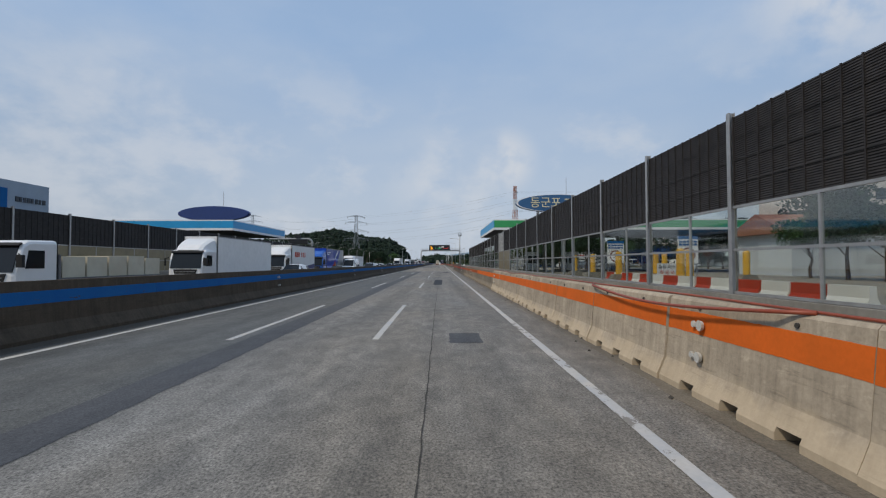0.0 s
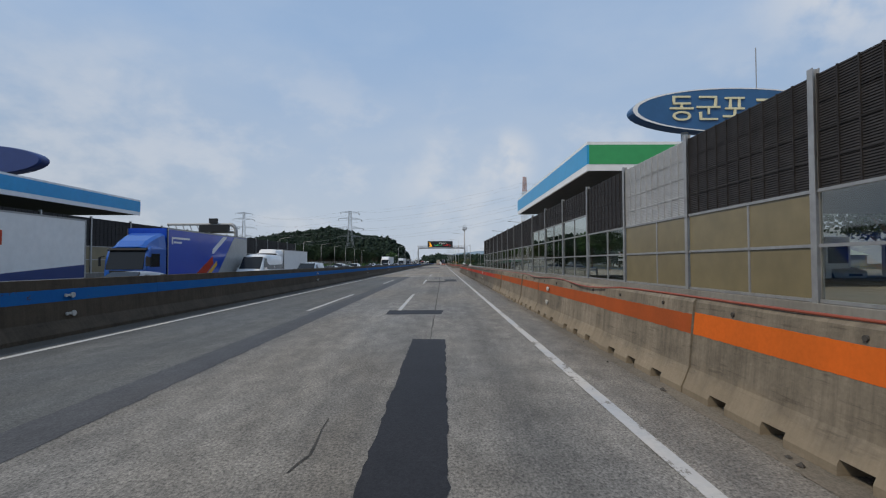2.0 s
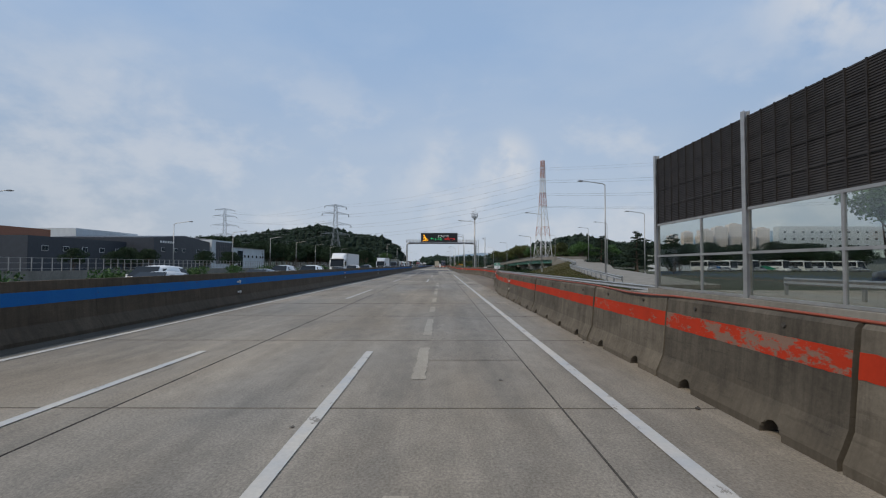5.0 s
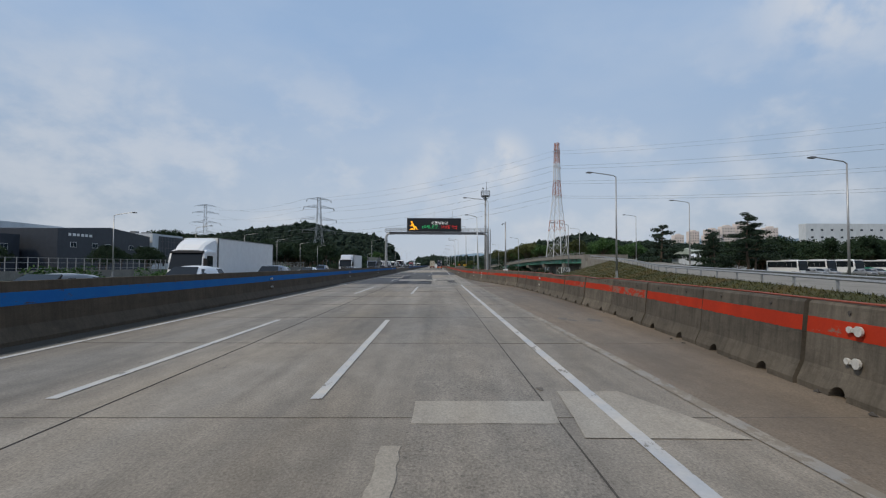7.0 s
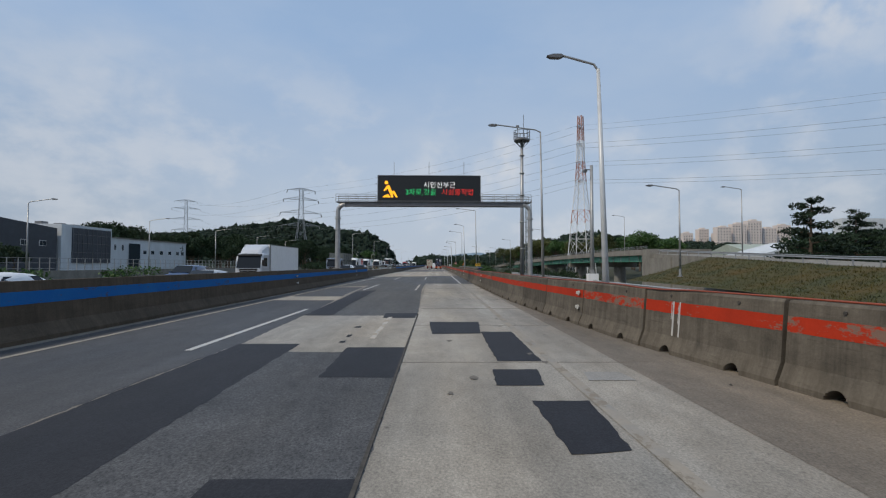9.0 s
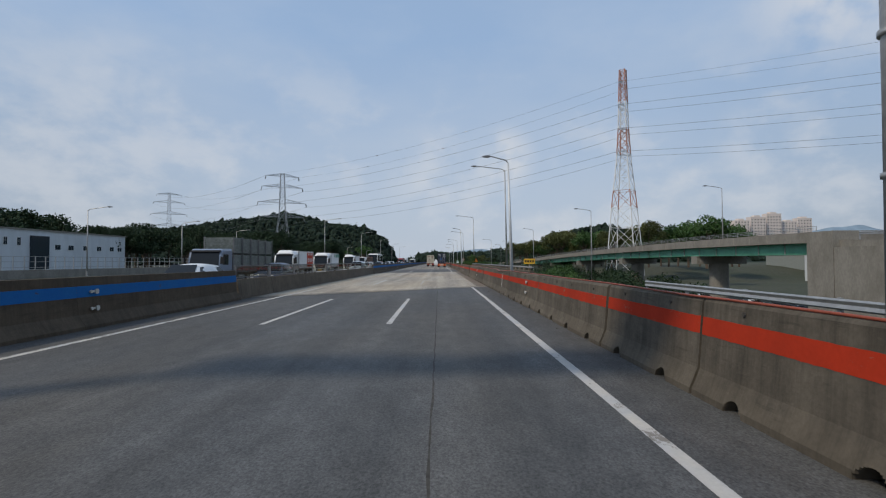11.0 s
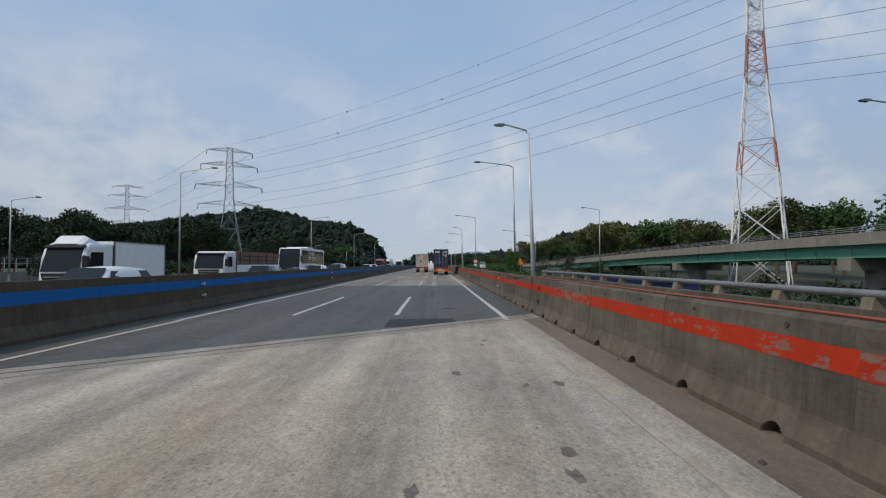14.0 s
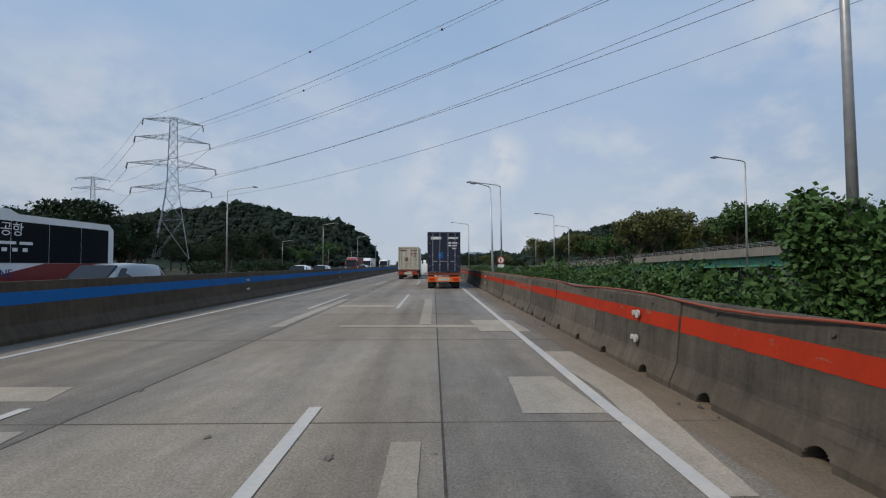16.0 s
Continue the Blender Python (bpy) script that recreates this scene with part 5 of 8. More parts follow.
# ---- lamps ----
def street_lamp(x, y, z0, h, arm, slim=False, label="tall grey street lamp with one long arm", group="street lamps", lean=0.0, rise=0.14):
    t = thing("street_lamp", label, "street lamp", group, at=pose(x, y, z0, 0, -lean, 0))
    bm = bm_new()
    tube(bm, (0, 0, 0), (0, 0, h), 0.1 if slim else 0.12, 0.05 if slim else 0.06, 16)
    part("pole", bm, "pole" if slim else "steel", t, smooth=True)
    bm = bm_new()
    if slim:
        tube(bm, (0, 0, 0), (0, 0, 0.5), 0.115, 0.112, 16)
    else:
        box(bm, -0.2, 0.2, -0.2, 0.2, 0, 0.04)
        tube(bm, (0, 0, 0), (0, 0, 0.8), 0.13, 0.13, 10)
    part("base", bm, "steel", t)
    bm = bm_new()
    pts = [(0, 0, h - 0.05)] + [(arm * s, 0, h + 0.1 + abs(arm) * rise * s) for s in (0.12, 0.5, 1.0)]
    polytube(bm, pts, 0.035 if slim else 0.055, 8)
    part("arm", bm, "steel", t)
    e = pts[-1]
    sg = 1 if arm > 0 else -1
    bm = bm_new()
    prof = [(0, -0.04), (0.2, -0.12), (0.62, -0.09), (0.78, 0.0), (0.5, 0.07), (0.1, 0.06)]
    k = 0.62 if slim else 1.0
    prism(bm, [(p[0] * sg * k + e[0], p[1] * k + e[2]) for p in prof], -0.13 * k, 0.13 * k, "y")
    part("lamp_head", bm, "steel_dark", t, bevel=0.015)
    return t


for y, top in ((229.3, 12.95), (295.2, 13.6), (352.7, 12.6), (404.0, 11.8), (460, 11.5), (517, 11.4), (574, 11.4)):
    street_lamp(8.95, y, -0.3, top + 0.3, -3.6, lean=0.9)
for x, y in ((4.85, 203.0), (4.3, 260.3), (4.3, 320.0), (4.6, 378), (4.6, 436)):
    street_lamp(x, y, 0.0, 7.4, -0.98, True, "slim silver temporary lamp pole behind the barrier", "temporary lamps", 1.6, 0.3)
for x, y, z, top in ((20.5, 163, -0.3, 11.9), (20.45, 200.9, 0.4, 12.0), (25.3, 238.9, 0.6, 9.6), (36, 187.9, 0.0, 10.9), (43.3, 228.2, 1.4, 12.6), (21.2, 426, -1.0, 10.2), (31, 389.5, -1.0, 11.9), (31, 330, -3.4, 11.9), (50.6, 268, 3.0, 14.3), (51.2, 319, 4.0, 14.8), (34, 462, -0.3, 11.0), (36, 510, -0.3, 11.0)):
    street_lamp(x, y, z, top - z, -2.7)
for y in (353.5, 410, 468, 525, 582):
    street_lamp(-28.4, y, -0.3, 12.3, 3.4)
for y in (158.6, 199, 226.2, 253.2, 280, 307, 334, 361, 515, 590, 660):
    street_lamp(-53.6, y, -0.3, 10.1, 3.0)


# ---- camera tower and poles ----
def camera_tower():
    t = thing("camera_tower", "tall steel traffic camera tower with a ring platform", "camera tower", at=pose(9.65, 243, 0.5))
    bm = bm_new()
    tube(bm, (0, 0, -0.8), (0, 0, 15.2), 0.25, 0.15, 14)
    for z in (3.0, 6.0, 9.0, 11.5, 13.5):
        tube(bm, (0, 0, z), (0, 0, z + 0.12), 0.27, seg=12)
    part("mast", bm, "steel", t, smooth=True)
    bm = bm_new()
    tube(bm, (0, 0, 15.2), (0, 0, 15.35), 0.9, seg=16)
    for q in range(6):
        tube(bm, (0.15 * math.cos(q * 1.047), 0.15 * math.sin(q * 1.047), 14.5), (0.85 * math.cos(q * 1.047), 0.85 * math.sin(q * 1.047), 15.2), 0.04, seg=6)
    part("platform", bm, "steel_dark", t)
    bm = bm_new()
    for z in (15.85, 16.3):
        polytube(bm, [(0.9 * math.cos(i * math.pi / 8), 0.9 * math.sin(i * math.pi / 8), z) for i in range(17)], 0.03, 6)
    for i in range(12):
        a = i * math.pi / 6
        tube(bm, (0.9 * math.cos(a), 0.9 * math.sin(a), 15.3), (0.9 * math.cos(a), 0.9 * math.sin(a), 16.3), 0.03, seg=6)
    part("railing", bm, "steel_dark", t)
    bm = bm_new()
    tube(bm, (0.2, 0, 15.3), (0.2, 0, 18.2), 0.03, seg=6)
    tube(bm, (-0.5, 0, 15.3), (-0.5, 0, 16.9), 0.04, seg=6)
    tube(bm, (-0.62, -0.1, 16.9), (-0.4, -0.35, 16.8), 0.1, seg=10)
    part("camera", bm, "steel_dark", t)
    bm = bm_new()
    for x in (0.5, 1.1):
        for y in (0.2, 0.8):
            tube(bm, (x, y, -0.8), (x, y, 8.6), 0.035, seg=6)
    for i in range(15):
        z = 0.6 + i * 0.55
        for y in (0.2, 0.8):
            tube(bm, (0.5, y, z), (1.1, y, z), 0.025, seg=5)
        for x in (0.5, 1.1):
            tube(bm, (x, 0.2, z), (x, 0.8, z), 0.025, seg=5)
    part("ladder", bm, "steel", t)
    return t


camera_tower()
t = thing("camera_pole", "plain steel pole with a small traffic camera", "camera pole", at=pose(10.8, 222.5, -0.3))
bm = bm_new()
tube(bm, (0, 0, 0), (0, 0, 9.0), 0.14, 0.1, 10)
part("pole", bm, "steel", t, smooth=True)
bm = bm_new()
tube(bm, (-0.1, 0, 8.7), (-0.5, -0.05, 8.7), 0.04, seg=6)
tube(bm, (-0.5, 0.1, 8.62), (-0.5, -0.3, 8.55), 0.12, seg=10)
part("camera", bm, "steel_dark", t)
bm = bm_new()
box(bm, -0.35, 0.35, -0.3, 0.2, 0, 1.5)
part("cabinet", bm, "white", t, "pale steel control cabinet", bevel=0.02)


# ---- pylons and wires ----
def pylon(x, y, z0, prof, arms, ang, kind, arm_tip=0.0, leg=0.14, brace=0.06, panel=1.25):
    """A lattice tower. prof: (height, half width) pairs; arms: (height, half span)."""
    t = thing("pylon", {"pylon_white": "tall red and white lattice power pylon", "pylon_grey": "grey lattice power pylon with wide arms"}[kind], "pylon", "power pylons", at=pose(x, y, z0, 0, 0, ang))

    def hw(z):
        for (a, wa), (b, wb) in zip(prof, prof[1:]):
            if a <= z <= b:
                return wa + (wb - wa) * (z - a) / (b - a)
        return prof[-1][1]
    top = prof[-1][0]
    levels = [0.0]
    while levels[-1] < top - 0.4:
        levels.append(min(top, levels[-1] + max(1.5, panel * 2 * hw(levels[-1]))))
    cor = ((-1, -1), (1, -1), (1, 1), (-1, 1))
    bands = {}
    for i, (a, b) in enumerate(zip(levels, levels[1:])):
        mt = kind
        if kind == "pylon_white" and int((a + b) / 2 / (top / 7)) in (2, 4, 6):
            mt = "pylon_red"
        run = int((a + b) / 2 / (top / 7)) if kind == "pylon_white" else 0
        bm = bands.setdefault((mt, run), [bm_new() for q in range(4)])
        wa, wb = hw(a), hw(b)
        for k in range(4):
            c, d = cor[k], cor[(k + 1) % 4]
            tube(bm[k], (c[0] * wa, c[1] * wa, a), (c[0] * wb, c[1] * wb, b), leg, seg=4)
            for p, q in (((c[0] * wa, c[1] * wa, a), (d[0] * wb, d[1] * wb, b)), ((d[0] * wa, d[1] * wa, a), (c[0] * wb, c[1] * wb, b)), ((c[0] * wb, c[1] * wb, b), (d[0] * wb, d[1] * wb, b))):
                b2 = bm_new()
                tube(b2, p, q, brace, seg=4, caps=False)
                part("brace", b2, mt, t)
    for (mt, run), a in bands.items():
        for k in range(4):
            part("leg", a[k], mt, t)
    for z, s in arms:
        for sg in (-1, 1):
            bm = bm_new()
            w = hw(z)
            tip = (sg * s, 0, z + arm_tip)
            lo = max(0.9, s * 0.16)
            for yy in (-w, w):
                tube(bm, (sg * w, yy, z), tip, brace * 1.3, seg=4)
                tube(bm, (sg * w, yy, z + lo), tip, brace * 1.3, seg=4)
                k = max(3, int(s / 2.2))
                for i in range(k):
                    f0, f1 = i / k, (i + 1) / k
                    p0 = Vector((sg * w, yy, z)).lerp(Vector(tip), f0)
                    q1 = Vector((sg * w, yy, z + lo)).lerp(Vector(tip), f1)
                    q0 = Vector((sg * w, yy, z + lo)).lerp(Vector(tip), f0)
                    tube(bm, p0, q1, brace * 0.8, seg=4, caps=False)
                    tube(bm, p0, q0, brace * 0.8, seg=4, caps=False)
            part("crossarm", bm, kind, t)
            if z < top - 1.0 and kind == "pylon_grey":
                bm = bm_new()
                tube(bm, (tip[0], -0.3, tip[2]), (tip[0] * 1.03, -0.9, tip[2] - 2.0), 0.16, seg=6)
                tube(bm, (tip[0], 0.3, tip[2]), (tip[0] * 1.03, 0.9, tip[2] - 2.0), 0.16, seg=6)
                part("insulator", bm, "steel_dark", t)
    return t


P1 = Vector((60.3, 387.8, -3.0))
P2 = Vector((-90.0, 510.0, 3.6))
P3 = Vector((-304.0, 776.0, 6.0))
P0 = Vector((330.0, 165.0, -3.0))
pylon(*P1, [(0, 4.6), (11, 3.85), (23, 3.0), (37, 1.8), (47, 1.3), (67.0, 0.85)], [(62.0, 4.0), (54.5, 4.6), (46.8, 4.8), (39.5, 4.8)], 50, "pylon_white", leg=0.17, brace=0.075, panel=0.9)
PY2 = [(0, 5.4), (16, 2.9), (25, 1.75), (49, 1.05)]
ARMS2 = [(47.5, 9.0), (41.2, 11.2), (32.2, 13.2), (24.0, 12.0)]
pylon(*P2, PY2, ARMS2, 27, "pylon_grey", leg=0.15, brace=0.07)
pylon(*P3, [(0, 6.5), (20, 3.6), (34, 2.2), (74, 1.2)], [(72, 12), (63, 15), (50, 17.5), (37, 15)], 30, "pylon_grey", leg=0.2, brace=0.1)
pylon(-340, 1180, -0.3, [(0, 6.5), (20, 3.6), (34, 2.2), (60, 1.2)], [(58, 11), (50, 14), (40, 16)], 30, "pylon_grey", leg=0.2, brace=0.1)


def wire(a, b, sag, r=0.045, balls=()):
    t = thing("power_line", "thin dark power line strung between pylons", "power line", "power lines")
    bm = bm_new()
    a, b = Vector(a), Vector(b)
    n = 28
    pts = [a.lerp(b, i / n) - Vector((0, 0, 4 * sag * (i / n) * (1 - i / n))) for i in range(n + 1)]
    polytube(bm, pts, r, 5)
    part("cable", bm, "wire", t, smooth=True)
    for f, mt in balls:
        bm = bm_new()
        bmesh.ops.create_icosphere(bm, subdivisions=2, radius=0.27, matrix=Matrix.Translation(a.lerp(b, f) - Vector((0, 0, 4 * sag * f * (1 - f)))))
        part("marker_ball", bm, mt, t, smooth=True)


d1 = Vector((math.cos(radians(50)), math.sin(radians(50)), 0))
d2 = Vector((math.cos(radians(27)), math.sin(radians(27)), 0))
d3 = Vector((math.cos(radians(30)), math.sin(radians(30)), 0))
H1 = (62.0, 54.5, 46.8, 39.5)
H2 = (47.5, 39.2, 30.2, 22.0)
HW3 = (72, 61, 48, 35)
for lv in range(4):
    for sg in (-1, 1):
        s1 = (4.0, 4.6, 4.8, 4.8)[lv] * sg
        s2 = (9.0, 11.2, 13.2, 12.0)[lv] * sg
        s3 = (12, 15, 17.5, 15)[lv] * sg
        a = P1 + d1 * s1 + Vector((0, 0, H1[lv]))
        b = P2 + d2 * s2 + Vector((0, 0, H2[lv]))
        c = P3 + d3 * s3 + Vector((0, 0, HW3[lv]))
        balls = [(0.3, "white"), (0.55, "rust"), (0.8, "white")] if lv == 0 and sg < 0 else ([(0.42, "rust"), (0.68, "black")] if lv == 0 else ())
        wire(a, b, 4.5, 0.03 if lv == 0 else 0.042, balls)
        wire(b, c, 8.0, 0.05)
        wire(a, P0 + d1 * s1 + Vector((0, 0, H1[lv])), 9.0, 0.03 if lv == 0 else 0.042)
pylon(*P0, [(0, 5.6), (20, 3.55), (34, 1.75), (66.2, 1.0)], [(62.0, 4.0), (54.5, 4.6), (46.8, 4.8), (39.5, 4.8)], 50, "pylon_white", leg=0.17, brace=0.075, panel=0.9)

# ---- side ramp: embankment and green bridge ----
RAMP = [(14, 140, 0.95), (20, 172, 1.55), (27, 205, 2.05), (36, 232, 2.75), (41.5, 260, 3.9), (43.5, 288, 5.1), (44, 320, 5.2), (45, 360, 5.0), (45, 400, 4.4), (45, 440, 3.5), (45, 480, 2.6), (45.5, 540, 1.5), (47, 620, 0.8)]


def ramp_at(y):
    for a, b in zip(RAMP, RAMP[1:]):
        if a[1] <= y <= b[1]:
            f = (y - a[1]) / (b[1] - a[1])
            return a[0] + (b[0] - a[0]) * f, a[2] + (b[2] - a[2]) * f
    return RAMP[-1][0], RAMP[-1][2]


def strip_mesh(bm, ys, fa, fb):
    prev = None
    for y in ys:
        a, b = bm.verts.new(fa(y)), bm.verts.new(fb(y))
        if prev:
            bm.faces.new((prev[0], prev[1], b, a))
        prev = (a, b)


def ramp_profile(bm, ys, prof):
    """Sweeps a closed (x, z) profile along the ramp's near edge; z is measured from the parapet's top."""
    prev = None
    for y in ys:
        x, z = ramp_at(y)
        ring = [bm.verts.new((x + p[0], y, z + p[1])) for p in prof]
        if prev:
            for i in range(len(ring)):
                bm.faces.new((prev[i], prev[(i + 1) % len(ring)], ring[(i + 1) % len(ring)], ring[i]))
        else:
            bm.faces.new(ring)
        prev = ring
    bm.faces.new(prev[::-1])


def frange(a, b, s):
    out = []
    while a < b:
        out.append(a)
        a += s
    return out + [b]


bm = bm_new()
ramp_profile(bm, frange(145, 287.5, 5), [(0.1, -0.95), (0.1, -7), (9.5, -7), (9.5, -0.95)])
tagged(part("road_ramp", bm, "concrete"), "concrete side ramp on an embankment", "road", kind="structure")
bm = bm_new()
n = 9
rows = []
for y in frange(132, 262, 2.5):
    x, z = ramp_at(max(y, 140))
    zt = z - 0.95
    xb = max(11.0, x - 3.2 * (zt + 0.5) - 1.5)
    row = []
    for i in range(n + 1):
        f = i / n
        xx = xb + (x + 0.15 - xb) * f
        zz = -0.5 + (zt + 0.52) * (f ** 1.1) + (0.16 * noise.noise((xx * 0.6, y * 0.5, 0)) if 0 < i < n else 0)
        row.append(bm.verts.new((xx, y, zz)))
    rows.append(row)
for r0, r1 in zip(rows, rows[1:]):
    for i in range(n):
        bm.faces.new((r0[i], r0[i + 1], r1[i + 1], r1[i]))
EMB = [[tuple(v.co) for v in r] for r in rows]
tagged(part("embankment", bm, "grass", smooth=True), "grassy embankment below the side ramp", "embankment", kind="structure")

bridge = thing("overpass", "concrete ramp bridge with green steel girders", "bridge", kind="structure")
ys = frange(286, 600, 8)
bm = bm_new()
ramp_profile(bm, ys, [(0, 0), (0, -1.25), (9.5, -1.25), (9.5, 0), (9.25, 0), (9.25, -0.95), (0.25, -0.95), (0.25, 0)])
part("deck", bm, "concrete", bridge)
for off in (0.9, 3.4, 6.0, 8.4):
    bm = bm_new()
    ramp_profile(bm, frange(288, 500, 8), [(off, -1.26), (off, -2.6), (off - 0.15, -2.6), (off - 0.15, -2.64), (off + 0.19, -2.64), (off + 0.19, -2.6), (off + 0.04, -2.6), (off + 0.04, -1.26)])
    g = part("girder", bm, "girder", bridge, "green painted steel girder")
    if off == 0.9:
        for y in frange(289, 498, 5.2):
            x, z = ramp_at(y)
            bm = bm_new()
            box(bm, x + off - 0.16, x + off, y, y + 0.03, z - 2.6, z - 1.27)
            part("stiffener", bm, "louvre_silver", g, "pale stiffener plate")
seam = bm_new()
box(seam, -0.012, 0.05, -0.035, 0.035, -1.2, 0.01)
seam = mesh_of("parapet_seam", seam, "concrete_patch")
for y in frange(289, 560, 3.7):
    x, z = ramp_at(y)
    share("parapet_seam", seam, bridge, pose(x, y, z))
for y in (316, 352, 390, 428):
    x, z = ramp_at(y)
    bm = bm_new()
    box(bm, x + 0.4, x + 9.0, y - 0.9, y + 0.9, z - 4.0, z - 2.66)
    tube(bm, (x + 4.7, y, -6.5), (x + 4.7, y, z - 3.9), 1.5, 1.5, 20)
    part("pier", bm, "concrete", bridge, bevel=0.0)
bm = bm_new()
box(bm, 42.6, 55, 284.5, 288.2, -6, 5.0)
box(bm, 42.6, 44.6, 276, 284.4, -6, 3.2)
part("abutment", bm, "concrete", bridge)
for y0 in range(288, 548, 20):
    bm = bm_new()
    for y in frange(y0, y0 + 20, 2.5)[:-1]:
        x, z = ramp_at(y)
        tube(bm, (x + 0.12, y, z), (x + 0.12, y, z + 0.62), 0.035, seg=5)
    for dz in (0.2, 0.41, 0.62):
        pts = [(ramp_at(y)[0] + 0.12, y, ramp_at(y)[1] + dz) for y in frange(y0, y0 + 20, 5)]
        polytube(bm, pts, 0.03, 5)
    part("railing", bm, "steel", bridge)


def guard_rail(name, path, z, label):
    """W-shaped steel rail on posts along a list of (x, y)."""
    t = thing("guard_rail", label, "guard rail", "guard rails")
    bm = bm_new()
    prof = [(0, -0.15), (-0.05, -0.1), (0, 0.0), (-0.05, 0.1), (0, 0.15), (0.02, 0.15), (-0.02, 0.1), (0.03, 0.0), (-0.02, -0.1), (0.02, -0.15)]
    prev = None
    for x, y in path:
        ring = [bm.verts.new((x + p[0], y, z(x, y) + p[1])) for p in prof]
        if prev:
            for i in range(len(ring)):
                bm.faces.new((prev[i], prev[(i + 1) % len(ring)], ring[(i + 1) % len(ring)], ring[i]))
        prev = ring
    part("rail", bm, "steel", t)
    me = None
    for (x, y) in path:
        if me is None:
            b2 = bm_new()
            box(b2, 0.03, 0.13, -0.06, 0.06, -1.1, 0.17)
            me = mesh_of("post", b2, "steel")
        share("post", me, t, pose(x, y, z(x, y)))
    return t


guard_rail("guard_rail", [(14.2 + 0.02 * (y - 84), y) for y in range(84, 128, 4)], lambda x, y: PLAZA + 0.62, "galvanised steel guard rail on the toll plaza")
guard_rail("guard_rail", [(10.6 + 0.002 * (y - 130), y) for y in range(126, 262, 4)], lambda x, y: 0.62, "galvanised steel guard rail beside the verge")
guard_rail("guard_rail", [(ramp_at(y)[0] + 0.2, y) for y in range(142, 284, 4)], lambda x, y: ramp_at(y)[1] - 0.25, "galvanised steel guard rail along the ramp edge")

# parapet with a round handrail beyond the shoulder where the road crosses the valley
t = thing("parapet", "low concrete bridge parapet with a round steel handrail", "parapet", kind="structure")
bm = bm_new()
box(bm, 6.72, 7.08, 268, 330, 0.0, 1.09)
part("kerb_wall", bm, "barrier_old", t, bevel=0.02)
bm = bm_new()
tube(bm, (6.9, 268, 1.32), (6.9, 330, 1.32), 0.07, seg=12)
part("handrail", bm, "steel_mid", t, smooth=True)
b2 = bm_new()
prism(b2, [(-0.13, 1.09), (0.13, 1.09), (0.07, 1.28), (-0.07, 1.28)], -0.11, 0.11)
me = mesh_of("rail_post", b2, "barrier")
for y in frange(269, 329.5, 2.0):
    share("rail_post", me, t, pose(6.9, y, 0))

# blue container on a levelled pad below the parapet
bm = bm_new()
box(bm, 10.9, 13.8, 322.6, 336.2, -6.0, -1.6)
tagged(part("ground_pad", bm, "ground"), "levelled earth pad below the bridge parapet", "ground", kind="structure")
t = thing("shipping_container", "dark blue corrugated steel container below the parapet", "container")
bm = bm_new()
box(bm, 11.06, 13.4, 323.7, 335.0, -1.5, 0.9)
part("body", bm, "container_blue", t)
b2 = bm_new()
prism(b2, [(11.02, -1.48), (11.02, 0.88), (11.07, 0.88), (11.07, -1.48)], -0.07, 0.07)
me = mesh_of("rib", b2, "container_blue")
for y in frange(324.0, 334.9, 0.28):
    share("rib", me, t, pose(0, y, 0))
for z in (-1.6, 0.86):
    bm = bm_new()
    box(bm, 10.99, 13.45, 323.6, 335.1, z, z + 0.12)
    part("frame", bm, "container_blue", t, bevel=0.01)


# ---- plants ----
def leaf_cloud(centres, n, size, seed, flat=0.6):
    """Many small bent leaf quads scattered in and on ellipsoid clumps. centres: (x, y, z, rx, ry, rz)."""
    r = np.random.RandomState(seed)
    w = np.array([c[3] * c[4] * c[5] for c in centres]) ** 0.7
    pick = r.choice(len(centres), n, p=w / w.sum())
    C = np.array(centres)[pick]
    d = r.normal(size=(n, 3))
    d /= np.linalg.norm(d, axis=1)[:, None]
    rad = 1.0 - 0.45 * r.rand(n) ** 2
    P = C[:, :3] + d * C[:, 3:] * rad[:, None] * (1 + 0.12 * r.normal(size=(n, 1)))
    a = r.normal(size=(n, 3)) + d * 0.4
    a /= np.linalg.norm(a, axis=1)[:, None]
    b = np.cross(a, r.normal(size=(n, 3)))
    b /= np.linalg.norm(b, axis=1)[:, None]
    s = size * (0.6 + 0.8 * r.rand(n))[:, None]
    V = np.concatenate([P - a * s, P - b * s * flat, P + a * s, P + b * s * flat], 1).reshape(-1, 3)
    F = np.arange(4 * n).reshape(-1, 4)
    return V, F


def cloud_mesh(name, V, F, material):
    me = bpy.data.meshes.new(name)
    me.from_pydata(V.tolist(), [], F.tolist())
    me.materials.append(M[material])
    return me


